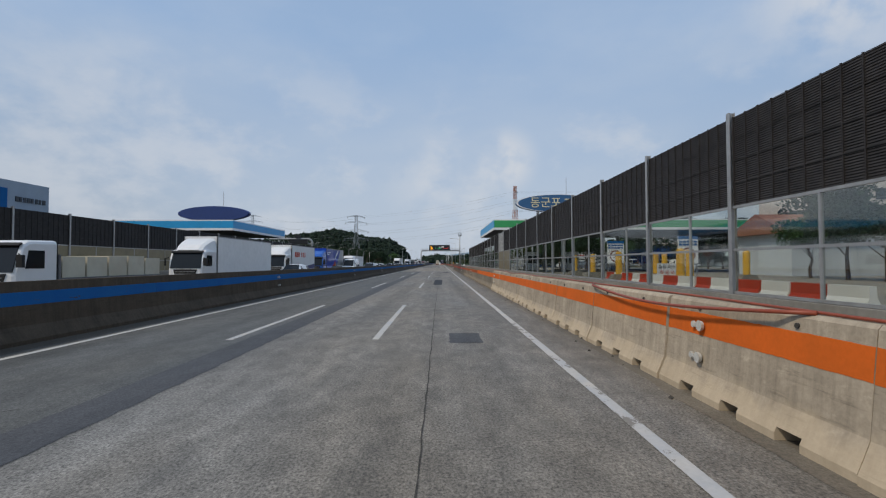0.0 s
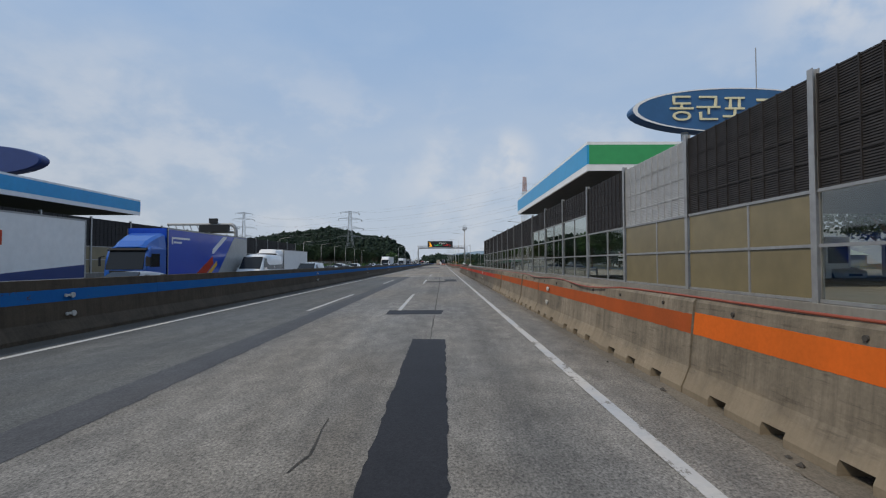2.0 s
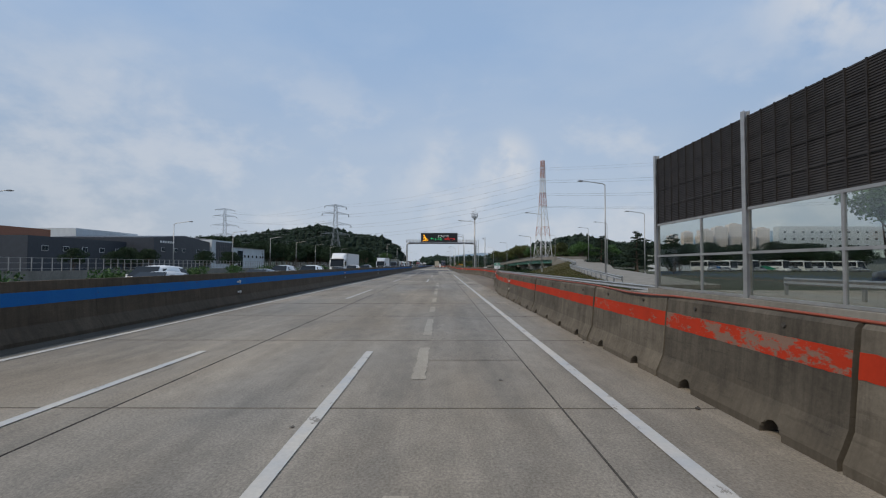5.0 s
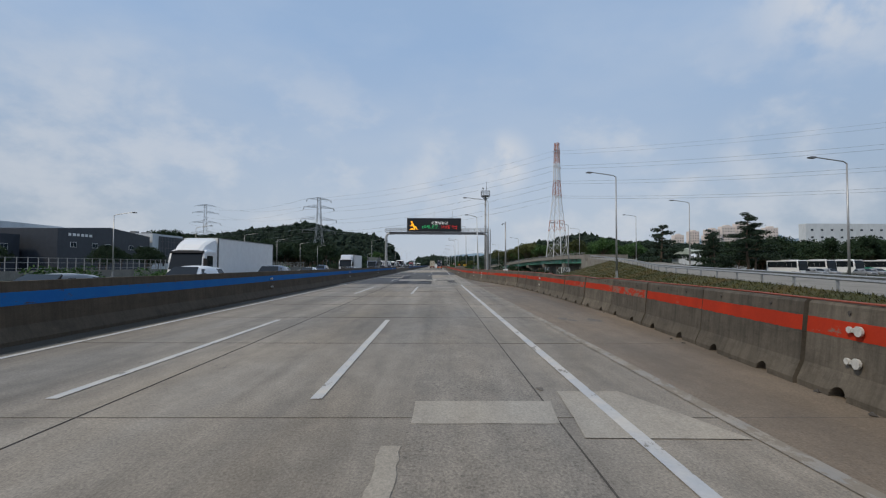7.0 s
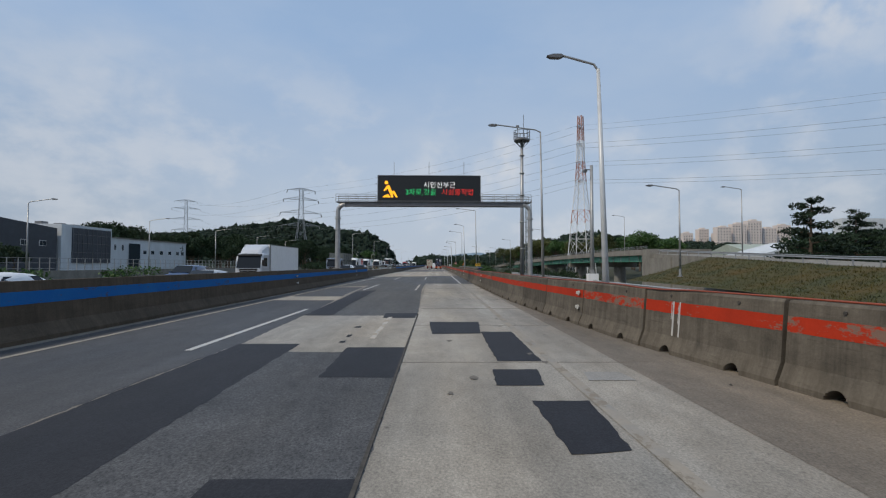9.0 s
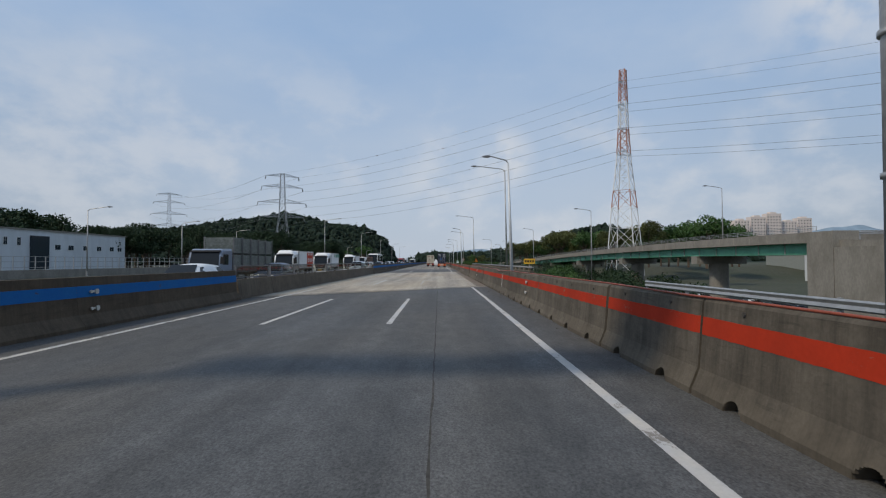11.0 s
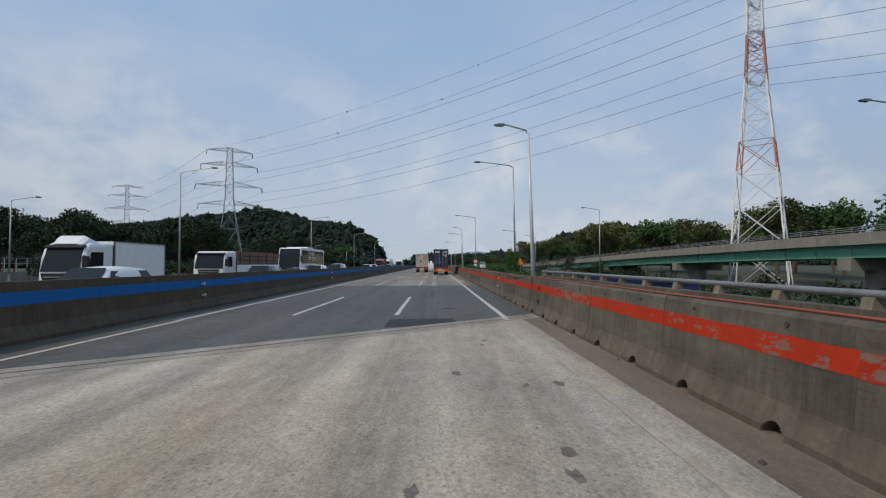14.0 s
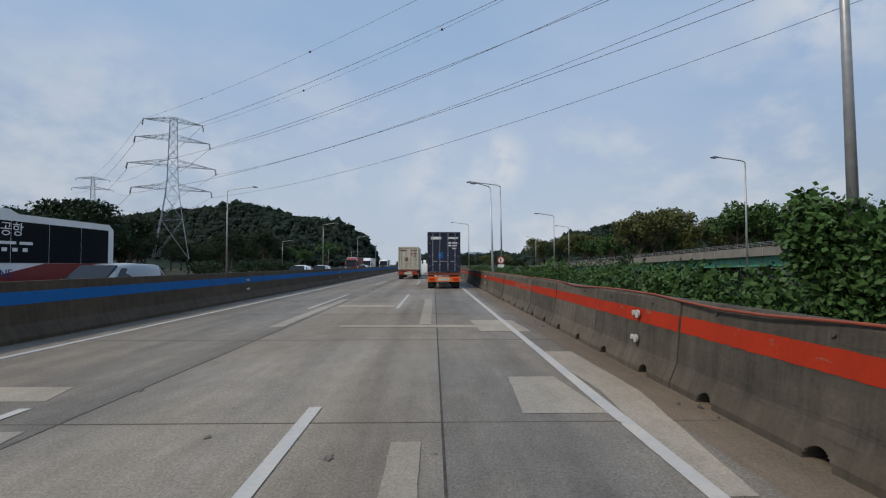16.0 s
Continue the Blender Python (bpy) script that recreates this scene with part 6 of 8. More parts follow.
def tree_meshes(h, seed, material, leaves=2600, spread=0.34):
    r = random.Random(seed)
    bm = bm_new()
    pts = [Vector((0, 0, -0.4))]
    for i in range(1, 6):
        pts.append(Vector((r.uniform(-0.05, 0.05) * h * i / 5, r.uniform(-0.05, 0.05) * h * i / 5, h * 0.72 * i / 5)))
    for i in range(5):
        tube(bm, pts[i], pts[i + 1], h * 0.026 * (1 - i / 6.5), h * 0.026 * (1 - (i + 1) / 6.5), 8)
    cl = []
    for i in range(13):
        f = r.uniform(0.3, 0.98)
        b = pts[min(5, int(f * 5))]
        a = r.uniform(0, 6.28)
        R = h * spread * r.uniform(0.35, 0.9) * (1.15 - 0.6 * abs(f - 0.55))
        c = Vector((math.cos(a) * R, math.sin(a) * R, h * (0.32 + 0.6 * f)))
        tube(bm, b, b.lerp(c, 0.85), h * 0.009, h * 0.003, 5)
        q = h * r.uniform(0.11, 0.19)
        cl.append((c.x, c.y, c.z, q * 1.15, q * 1.15, q * 0.8))
    cl.append((0, 0, h * 0.88, h * 0.16, h * 0.16, h * 0.12))
    V, F = leaf_cloud(cl, leaves, h * 0.022, seed)
    return mesh_of("trunk", bm, "bark"), cloud_mesh("crown", V, F, material)


def pine_meshes(h, seed):
    r = random.Random(seed)
    bm = bm_new()
    tube(bm, (0, 0, -0.4), (h * 0.03, 0, h * 0.55), h * 0.022, h * 0.014, 8)
    tube(bm, (h * 0.03, 0, h * 0.55), (0, h * 0.02, h * 0.97), h * 0.014, h * 0.004, 8)
    cl = []
    for i in range(17):
        f = 0.3 + 0.68 * i / 16
        a = i * 2.4 + r.uniform(-0.4, 0.4)
        R = h * 0.34 * (1.12 - f) * r.uniform(0.8, 1.25)
        c = Vector((math.cos(a) * R, math.sin(a) * R, h * f + R * 0.12))
        tube(bm, (h * 0.02, 0, h * f - 0.1), c, h * 0.007, h * 0.002, 5)
        cl.append((c.x, c.y, c.z, R * 0.55 + h * 0.03, R * 0.55 + h * 0.03, h * 0.028))
        cl.append((c.x * 0.55, c.y * 0.55, c.z, R * 0.4 + h * 0.02, R * 0.4 + h * 0.02, h * 0.022))
    V, F = leaf_cloud(cl, 6500, h * 0.017, seed, 0.35)
    return mesh_of("trunk", bm, "bark"), cloud_mesh("crown", V, F, "pine")


TREES = [tree_meshes(10, s, m, 3600) for s, m in ((1, "leaf_dark"), (2, "leaf"), (3, "leaf_warm"), (4, "leaf_dark"))]
PINES = [pine_meshes(10, s) for s in (11, 12, 13)]


def plant(kind, i, x, y, h, label, group, z=None):
    tr, cr = (TREES if kind == "tree" else PINES)[i]
    s = h / 10.0
    t = thing(kind if kind == "tree" else "pine_tree", label, "tree", group, at=pose(x, y, low(x, y) if z is None else z, 0, 0, rng.uniform(0, 360)))
    for nm, me in (("trunk", tr), ("crown", cr)):
        share(nm, me, t, Matrix.Diagonal((s * rng.uniform(0.95, 1.15), s * rng.uniform(0.95, 1.15), s, 1)))
    return t


def bush(x, y, rx, ry, h, label="dense green roadside bush", leaves=1500, size=0.11, seed=None, material="leaf"):
    r = random.Random(int(x * 31 + y * 7))
    cl = []
    for i in range(9):
        cl.append((r.uniform(-rx, rx) * 0.7, r.uniform(-ry, ry) * 0.7, r.uniform(0.25, 0.8) * h, rx * 0.45, ry * 0.4, h * 0.24))
    V, F = leaf_cloud(cl, leaves, size, abs(int(x * 13 + y)) + 1)
    t = thing("bush", label, "bush", "roadside bushes", at=pose(x, y, low(x, y) - 0.02))
    share("leaves", cloud_mesh("leaves", V, F, material), t)
    for i in range(6):
        c = cl[i]
        bm = bm_new()
        tube(bm, (r.uniform(-0.2, 0.2), r.uniform(-0.2, 0.2), -0.1), c[:3], 0.035, 0.012, 5)
        part("stem", bm, "bark", t)


for x, y, h in ((50, 253, 10.7), (47.5, 219, 9.9), (70, 268, 11), (77, 262, 12), (84, 275, 11), (58, 247, 8.5)):
    plant("pine", rng.randrange(3), x, y, h - low(x, y), "dark layered pine tree beyond the ramp", "pines", low(x, y))
for i in range(60):
    y = 408 + i * 4.4 + rng.uniform(-3, 3)
    x = -62 - rng.uniform(0, 70)
    plant("tree", rng.choice((0, 0, 1, 3)), x, y, rng.uniform(10, 16), "leafy green roadside tree", "trees left of the motorway")
for i in range(60):
    y = 372 + i * 2.6 + rng.uniform(-3, 3)
    plant("tree", rng.choice((0, 0, 3)), -96 - rng.uniform(0, 50) - max(0, (410 - y) * 0.9), y, rng.uniform(14, 19.5), "tall dark woodland tree", "woods left of the motorway")
for i in range(26):
    bush(-44 - rng.uniform(0, 14), 372 + i * 6.5, 3.2, 4.0, rng.uniform(2.6, 4.6), "dark overgrown bush before the woods", 1100, 0.2, None, "leaf_dark")
for i in range(52):
    y = 398 + i * 5 + rng.uniform(-4, 4)
    x = 60 + rng.uniform(0, 45) + max(0, (430 - y) * 0.3)
    plant("tree", rng.choice((1, 1, 2, 3)), x, y, rng.uniform(12, 17), "broad leafy tree beside the ramp bridge", "trees right of the motorway", 0)
for i in range(16):
    y = 470 + i * 14
    plant("tree", rng.choice((0, 2, 3)), 14 + rng.uniform(0, 22), y, rng.uniform(3.5, 6.5), "low green roadside tree", "verge trees")
for i in range(30):
    plant("tree", rng.choice((0, 0, 1, 3)), 38 + rng.uniform(0, 40), -6 + i * 4.4 + rng.uniform(-3, 3), rng.uniform(7, 11), "dark leafy tree beyond the toll plaza", "plaza trees")
for i in range(7):
    plant("tree", rng.choice((0, 1, 3)), 27 + rng.uniform(0, 7), 14 + i * 4.2, rng.uniform(5.0, 6.8), "leafy green tree on the toll plaza verge", "plaza trees", PLAZA)
for i in range(8):
    plant("tree", rng.choice((1, 1, 3)), 25 + rng.uniform(0, 10), 86 + i * 6.8 + rng.uniform(-1.5, 1.5), rng.uniform(5.5, 8.0), "leafy green tree on the toll plaza verge", "plaza trees", PLAZA)
plant("tree", 1, 78, 372, 15, "dark round tree behind the ramp bridge", "trees right of the motorway", 0)


bush(7.6, 262.6, 0.9, 2.2, 2.3, leaves=6500, size=0.05)
bush(8.5, 352.6, 1.05, 1.4, 3.8, "tall vine-covered bush behind the barrier", 8000, 0.085)
bush(9.0, 356.5, 1.6, 2.5, 2.3, "tall vine-covered bush behind the barrier", 2500, 0.10)
for y in (345, 349):
    bush(8.4, y, 1.5, 2.2, 1.45, leaves=2400, size=0.075)
for y in (359, 364, 369, 374, 380, 386, 392, 399, 407, 415, 424, 434, 445):
    bush(rng.uniform(6.8, 9.2), y, 1.7, 2.4, rng.uniform(1.75, 2.35), leaves=2600, size=0.085)
for i in range(12):
    bush(13 + rng.uniform(0, 14), 395 + i * 9, 2.5, 3, rng.uniform(1.5, 2.4), leaves=900, size=0.15)
for x, y in ((12.5, 148), (13.5, 175), (12.0, 190), (26, 196), (30, 206)):
    bush(x, y, 0.8, 1.0, 1.25, leaves=500, size=0.07, material="leaf_warm")
for i in range(30):
    y = 292 + i * 4.6
    bush(13.5 + rng.uniform(0, 9) + 0.1 * i, y, 2.6, 3.0, rng.uniform(3.2, 5.2), "dark overgrown bush on the low ground by the bridge", 900, 0.16, None, rng.choice(("leaf_dark", "leaf_dark", "leaf")))
for i in range(26):
    bush(24 + rng.uniform(0, 9), 296 + i * 5 + rng.uniform(-2, 2), 3.0, 3.2, rng.uniform(4.6, 6.4), "dark overgrown bush on the low ground by the bridge", 900, 0.18, None, "leaf_dark")
for i in range(22):
    bush(36 + rng.uniform(0, 16), 322 + i * 6 + rng.uniform(-2, 2), 3.0, 3.4, rng.uniform(4.0, 6.2), "dark overgrown bush on the low ground by the bridge", 900, 0.2, None, "leaf_dark")
for i in range(10):
    bush(-29.6, 120 + i * 13, 1.2, 4, 1.9, leaves=900, size=0.12)


def wooded_hill(name, cx, cy, spans, base, seed, n, size, label, material="hill_leaf"):
    """A wooded ridge: a mound with a coat of many tree crowns. spans: (x, ridge height) pairs across."""
    def ridge(x):
        for (a, ha), (b, hb) in zip(spans, spans[1:]):
            if a <= x <= b:
                f = (x - a) / (b - a)
                f = f * f * (3 - 2 * f)
                return ha + (hb - ha) * f
        return 0.0

    def hz(x, y):
        return base + max(0.0, ridge(x) * math.exp(-((y - cy) / 75.0) ** 2) + 5.0 * noise.noise((x * 0.021, y * 0.02, seed)) + 3.0 * noise.noise((x * 0.06, y * 0.05, seed + 3)))
    x0, x1 = spans[0][0], spans[-1][0]
    t = thing(name, label, "hill", kind="structure")
    bm = bm_new()
    nx, ny = 60, 16
    g = [[bm.verts.new((x0 + (x1 - x0) * i / nx, cy - 150 + 300 * j / ny, hz(x0 + (x1 - x0) * i / nx, cy - 150 + 300 * j / ny) - 1.5)) for i in range(nx + 1)] for j in range(ny + 1)]
    for j in range(ny):
        for i in range(nx):
            bm.faces.new((g[j][i], g[j][i + 1], g[j + 1][i + 1], g[j + 1][i]))
    part("slope", bm, material, t, smooth=True)
    r = np.random.RandomState(seed)
    ico = bm_new()
    bmesh.ops.create_icosphere(ico, subdivisions=1, radius=1.0)
    IV = np.array([v.co[:] for v in ico.verts])
    IF = np.array([[v.index for v in f.verts] for f in ico.faces])
    ico.free()
    Vs, Fs, k = [], [], 0
    for i in range(n):
        x = r.uniform(x0, x1)
        y = cy - 130 + 175 * r.rand() ** 0.8
        z = hz(x, y)
        if z < base + 0.8:
            continue
        s = size * r.uniform(0.5, 1.2) * (1.5 if r.rand() < 0.12 else 1.0)
        V = IV * (1 + 0.26 * r.normal(size=(len(IV), 1))) * np.array([s, s, s * r.uniform(0.8, 1.25)]) + np.array([x, y, z + s * 0.35])
        Vs.append(V)
        Fs.append(IF + k)
        k += len(IV)
    # loose leaf clusters that break up the outline of the crowns
    C = np.concatenate(Vs)
    C = C[r.choice(len(C), min(len(C), 9 * n))]
    m = len(C)
    P = C + r.normal(size=(m, 3)) * size * 0.3
    u = r.normal(size=(m, 3))
    u /= np.linalg.norm(u, axis=1)[:, None]
    w = np.cross(u, r.normal(size=(m, 3)))
    w /= np.linalg.norm(w, axis=1)[:, None]
    q = size * (0.16 + 0.22 * r.rand(m))[:, None]
    Vs.append(np.concatenate([P - u * q, P - w * q * 0.7, P + u * q, P + w * q * 0.7], 1).reshape(-1, 3))
    i4 = np.arange(m)[:, None] * 4 + k
    Fs.append(np.concatenate([i4 + np.array([0, 1, 2]), i4 + np.array([0, 2, 3])], 0))
    me = cloud_mesh("tree_crowns", np.concatenate(Vs), np.concatenate(Fs), material)
    tagged(share("tree_crowns", me, t), kind="stuff")
    return t


wooded_hill("wooded_hill", -200, 760, [(-620, 26), (-520, 30), (-420, 27), (-300, 35), (-230, 43), (-165, 50), (-115, 43), (-84, 35), (-62, 22), (-46, 0)], 0, 3, 9500, 2.3, "low hill covered in dark green woods")
wooded_hill("wooded_hill", 260, 900, [(70, 0), (120, 12), (170, 36), (225, 46), (300, 36), (420, 30), (520, 14), (600, 0)], 0, 5, 3000, 3.4, "wooded hill beyond the ramp")
wooded_hill("wooded_hill", 30, 1500, [(-80, 0), (-30, 14), (60, 18), (160, 22), (240, 10), (300, 0)], 0, 8, 900, 6.0, "distant wooded rise at the end of the road")


def far_ridge(name, y, spans, label, material="far_hill_haze"):
    bm = bm_new()
    x0, x1 = spans[0][0], spans[-1][0]
    n = 80
    pts = []
    for i in range(n + 1):
        x = x0 + (x1 - x0) * i / n
        for (a, ha), (b, hb) in zip(spans, spans[1:]):
            if a <= x <= b:
                h = ha + (hb - ha) * smooth(a, b, x)
        pts.append((x, h * (1 + 0.1 * noise.noise((x * 0.006, 0, 0)))))
    f = [bm.verts.new((x, y - h * 2.2, -2)) for x, h in pts]
    m = [bm.verts.new((x, y, h)) for x, h in pts]
    b = [bm.verts.new((x, y + h * 2.2, -2)) for x, h in pts]
    for i in range(n):
        bm.faces.new((f[i], f[i + 1], m[i + 1], m[i]))
        bm.faces.new((m[i], m[i + 1], b[i + 1], b[i]))
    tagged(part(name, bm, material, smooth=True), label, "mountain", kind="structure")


wooded_hill("wooded_hill", 650, 1190, [(380, 0), (450, 28), (540, 40), (720, 42), (820, 25), (920, 0)], 0, 9, 900, 6.0, "wooded rise under the apartment blocks")
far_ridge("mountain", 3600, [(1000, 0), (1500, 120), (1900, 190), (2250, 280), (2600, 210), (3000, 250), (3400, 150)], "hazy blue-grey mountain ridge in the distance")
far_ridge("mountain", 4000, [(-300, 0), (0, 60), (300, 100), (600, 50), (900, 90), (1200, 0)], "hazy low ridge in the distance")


# grass blades on the embankment
r = np.random.RandomState(21)
V, F = [], []
for k in range(26000):
    j, i = r.randint(len(EMB) - 1), r.randint(len(EMB[0]) - 1)
    q = Vector(EMB[j][i]).lerp(Vector(EMB[j][i + 1]), r.rand()).lerp(Vector(EMB[j + 1][i]).lerp(Vector(EMB[j + 1][i + 1]), r.rand()), r.rand())
    h, a = r.uniform(0.06, 0.24), r.uniform(0, 6.28)
    d = Vector((math.cos(a), math.sin(a), 0)) * 0.03
    tip = q + Vector((r.normal() * 0.12, r.normal() * 0.12, h))
    n0 = len(V)
    V += [tuple(q - d), tuple(q + d), tuple(tip)]
    F.append((n0, n0 + 1, n0 + 2))
me = bpy.data.meshes.new("grass")
me.from_pydata(V, [], F)
me.materials.append(M["grass_blade"])
tagged(new("grass", me), "rough dry green grass on the slope", "grass", kind="stuff")

# ---- buildings ----
def facade_windows(parent, x, ys, zs, w, h, face=1, frame="white"):
    b1 = bm_new()
    box(b1, 0, 0.08 * face, -w / 2, w / 2, -h / 2, h / 2)
    fr = mesh_of("window_frame", b1, frame)
    b2 = bm_new()
    box(b2, 0.085 * face, 0.1 * face, -w / 2 + 0.09, -0.04, -h / 2 + 0.09, h / 2 - 0.09)
    box(b2, 0.085 * face, 0.1 * face, 0.04, w / 2 - 0.09, -h / 2 + 0.09, h / 2 - 0.09)
    pn = mesh_of("pane", b2, "window")
    for y in ys:
        for z in zs:
            o = share("window", fr, parent, pose(x, y, z))
            share("pane", pn, o)


fac = thing("factory_building", "long low white factory with a dark front block and small windows", "building", at=None)
bm = bm_new()
box(bm, -150, -111, 352, 404, -1, 10.6)
part("wall", bm, "white_wall", fac)
bm = bm_new()
box(bm, -150.3, -110.7, 351.8, 404.3, 10.6, 11.0)
part("roof", bm, "concrete", fac)
facade_windows(fac, -110.98, [374, 379, 385, 391, 397, 401], [6.2], 2.2, 1.6)
facade_windows(fac, -110.98, [357, 361], [7.5], 1.2, 2.2)
bm = bm_new()
box(bm, -111, -110.5, 364.5, 370.5, 0, 9.2)
part("door", bm, "window", fac, "tall dark glazed entrance")
fac2 = thing("office_building", "white-framed office block with a dark glass front", "building")
bm = bm_new()
box(bm, -150, -108.5, 330, 351.5, -1, 13.4)
part("wall", bm, "white_wall", fac2)
bm = bm_new()
box(bm, -108.5, -108.2, 334, 350.5, 2, 12.6)
part("curtain_wall", bm, "dark_wall", fac2, "dark blue glazed front")
bm = bm_new()
for y in frange(334, 350.5, 2.06):
    box(bm, -108.2, -108.1, y - 0.05, y + 0.05, 2, 12.6)
for z in (5.2, 8.0, 10.6):
    box(bm, -108.2, -108.1, 334, 350.5, z, z + 0.1)
part("mullion", bm, "steel_dark", fac2)
for y in (336, 343, 349):
    bm = bm_new()
    box(bm, -120, -118, y - 1.5, y + 1, 13.4, 14.6)
    part("roof_unit", bm, "steel_dark", fac2)
fac3 = thing("warehouse", "dark grey clad warehouse with small square windows and a sloping roof", "building")
bm = bm_new()
prism(bm, [(285, -1), (329, -1), (329, 12.0), (307, 13.8), (285, 12.0)], -150, -109, "x")
part("wall", bm, "dark_wall", fac3)
facade_windows(fac3, -108.98, [291, 300, 306, 318, 324], [7.5], 2.4, 1.5)
bm = bm_new()
for i, w in enumerate((1.0, 1.2, 0.9, 1.1, 1.0, 1.2)):
    box(bm, -108.99, -108.9, 289 + i * 1.7, 289 + i * 1.7 + w, 10.1, 10.9)
part("lettering_bar", bm, "white", fac3)
b4 = thing("workshop_building", "brown and grey clad workshop building", "building")
bm = bm_new()
box(bm, -165, -118, 240, 283, -1, 10)
part("wall", bm, "dark_wall", b4)
bm = bm_new()
box(bm, -165, -140, 246, 275, 10, 14)
part("upper_wall", bm, "roof_tile", b4)
facade_windows(b4, -117.98, [246, 254, 262, 270, 278], [6.5], 2.4, 1.6)
b5 = thing("white_warehouse", "plain white warehouse block", "building")
bm = bm_new()
box(bm, -190, -150, 300, 340, -1, 16.5)
part("wall", bm, "white_wall", b5)

# fence in front of the factories
t = thing("fence", "white-grey steel railing fence before the factory yard", "fence")
fm = bm_new()
for z in (0.4, 1.3, 2.1):
    box(fm, -0.03, 0.03, 0, 4, z, z + 0.07)
for y in (0.02, 2.0):
    box(fm, -0.05, 0.05, y, y + 0.1, 0, 2.2)
FEN = mesh_of("fence_panel", fm, "steel")
for k in range(52):
    share("fence_panel", FEN, t, pose(-64, 170 + 4 * k, 0.6))
bm = bm_new()
box(bm, -64.3, -63.7, 168, 380, -1, 0.65)
tagged(part("retaining_wall", bm, "concrete"), "low concrete retaining wall under the fence", "wall", kind="structure")

# slab-sided tower at the start, seen far to the left
b6 = thing("office_tower", "blue and grey office tower with a sign at the top", "building")
bm = bm_new()
box(bm, -125, -87, 62, 106.6, -1, 18.7)
part("wall", bm, mat("tower_cladding", (0.30, 0.36, 0.44), 0.5, grain=0.06, scale=0.5), b6)
bm = bm_new()
box(bm, -87, -86.8, 94.6, 96.2, 0, 17)
part("blue_band", bm, "blue", b6, "deep blue vertical band")
bm = bm_new()
for i, w in enumerate((0.9, 0.7, 0.8, 0.9, 0.6, 0.8, 0.7, 0.9)):
    box(bm, -87, -86.85, 98.2 + i * 0.95, 98.2 + i * 0.95 + w * 0.8, 14.6, 15.6)
part("lettering_bar", bm, "dark_wall", b6)
for z in (4, 8, 12):
    bm = bm_new()
    box(bm, -87, -86.9, 70, 92, z, z + 1.6)
    part("window_band", bm, "window", b6)


def apartment(x, y, w, d, h, z=8.0):
    t = thing("apartment_block", "cream high-rise apartment block far away", "building", "far apartment blocks", at=pose(x, y, z))
    bm = bm_new()
    box(bm, -w / 2, w / 2, -d / 2, d / 2, -10, h)
    box(bm, -w / 5, w / 5, -d / 3, d / 3, h, h + 3)
    part("wall", bm, "apartment", t)
    fl = int(h / 5.5)
    b2 = bm_new()
    box(b2, -0.9, 0.9, -0.1, 0, -1, 1)
    me = mesh_of("window", b2, "window")
    cols = max(3, int(w / 5))
    for i in range(fl):
        for j in range(cols):
            share("window", me, t, pose(-w / 2 + w * (j + 0.5) / cols, -d / 2, 3 + i * 5.5))


for i in range(5):
    apartment(560 + i * 36, 1120 + i * 9, 28, 14, 34 + (i % 3) * 7, 42)
for i in range(4):
    apartment(505 + i * 32, 1150, 20, 14, 26 + (i % 2) * 8, 40)
apartment(81, 92, 30, 14, 24, 0)
apartment(150, 110, 30, 14, 36, 0)
b7 = thing("white_factory", "long white factory hall with rows of small windows", "building")
bm = bm_new()
box(bm, 346, 600, 593, 602, -1, 42)
part("wall", bm, "white_wall", b7)
b2 = bm_new()
box(b2, -1.2, 1.2, -0.1, 0, -0.9, 0.9)
me = mesh_of("window", b2, "window")
for i in range(26):
    for z in (22, 29, 36):
        share("window", me, b7, pose(352 + i * 9.4, 593, z))
b8 = thing("low_shed", "long low shed with a pale roof below the ramp", "building")
bm = bm_new()
prism(bm, [(412, -6), (452, -6), (452, 7.0), (412, 7.0)], 150, 330, "x")
part("wall", bm, "cage", b8)
bm = bm_new()
prism(bm, [(410, 7.0), (454, 7.0), (432, 12.5)], 148, 332, "x")
part("roof", bm, "shed_roof", b8, "pale green sheet roof")
for i in range(9):
    bm = bm_new()
    tube(bm, (160 + i * 20, 432, 12.2), (160 + i * 20, 432, 13.6), 0.9, seg=10)
    part("roof_vent", bm, "steel", b8)
b10 = thing("gabled_hall", "white gabled hall with a row of small windows", "building")
bm = bm_new()
prism(bm, [(128, -6), (168, -6), (168, 6.2), (148, 11.5), (128, 6.2)], 376, 400, "y")
part("wall", bm, "white_wall", b10)
b2 = bm_new()
box(b2, -1.2, 1.2, -0.1, 0, -0.9, 0.9)
me = mesh_of("window", b2, "window")
for i in range(7):
    share("window", me, b10, pose(133 + i * 5, 376, 3.4))
for i in range(34):
    x = 100 + i * 2.3 + rng.uniform(-3, 3)
    y = 296 + rng.uniform(-8, 30)
    plant("tree", rng.choice((0, 0, 3)), x, y, rng.uniform(8, 11.5) - low(x, y), "dark leafy tree behind the bus yard", "bus yard trees")
for i in range(12):
    x, y = -66 - rng.uniform(4, 24), 214 + i * 6 + rng.uniform(-2, 2)
    plant("tree", rng.choice((0, 3)), x, y, rng.uniform(5.5, 7.5), "dark leafy tree at the factory fence", "factory trees")
b9 = thing("brick_house", "low house with a red-brown tiled roof", "house")
bm = bm_new()
box(bm, 33, 60, 45, 53, -0.5, 4.6)
part("wall", bm, "white_wall", b9)
bm = bm_new()
prism(bm, [(44.2, 4.6), (53.8, 4.6), (49, 6.7)], 32.2, 60.8, "x")
part("roof", bm, "roof_tile", b9)


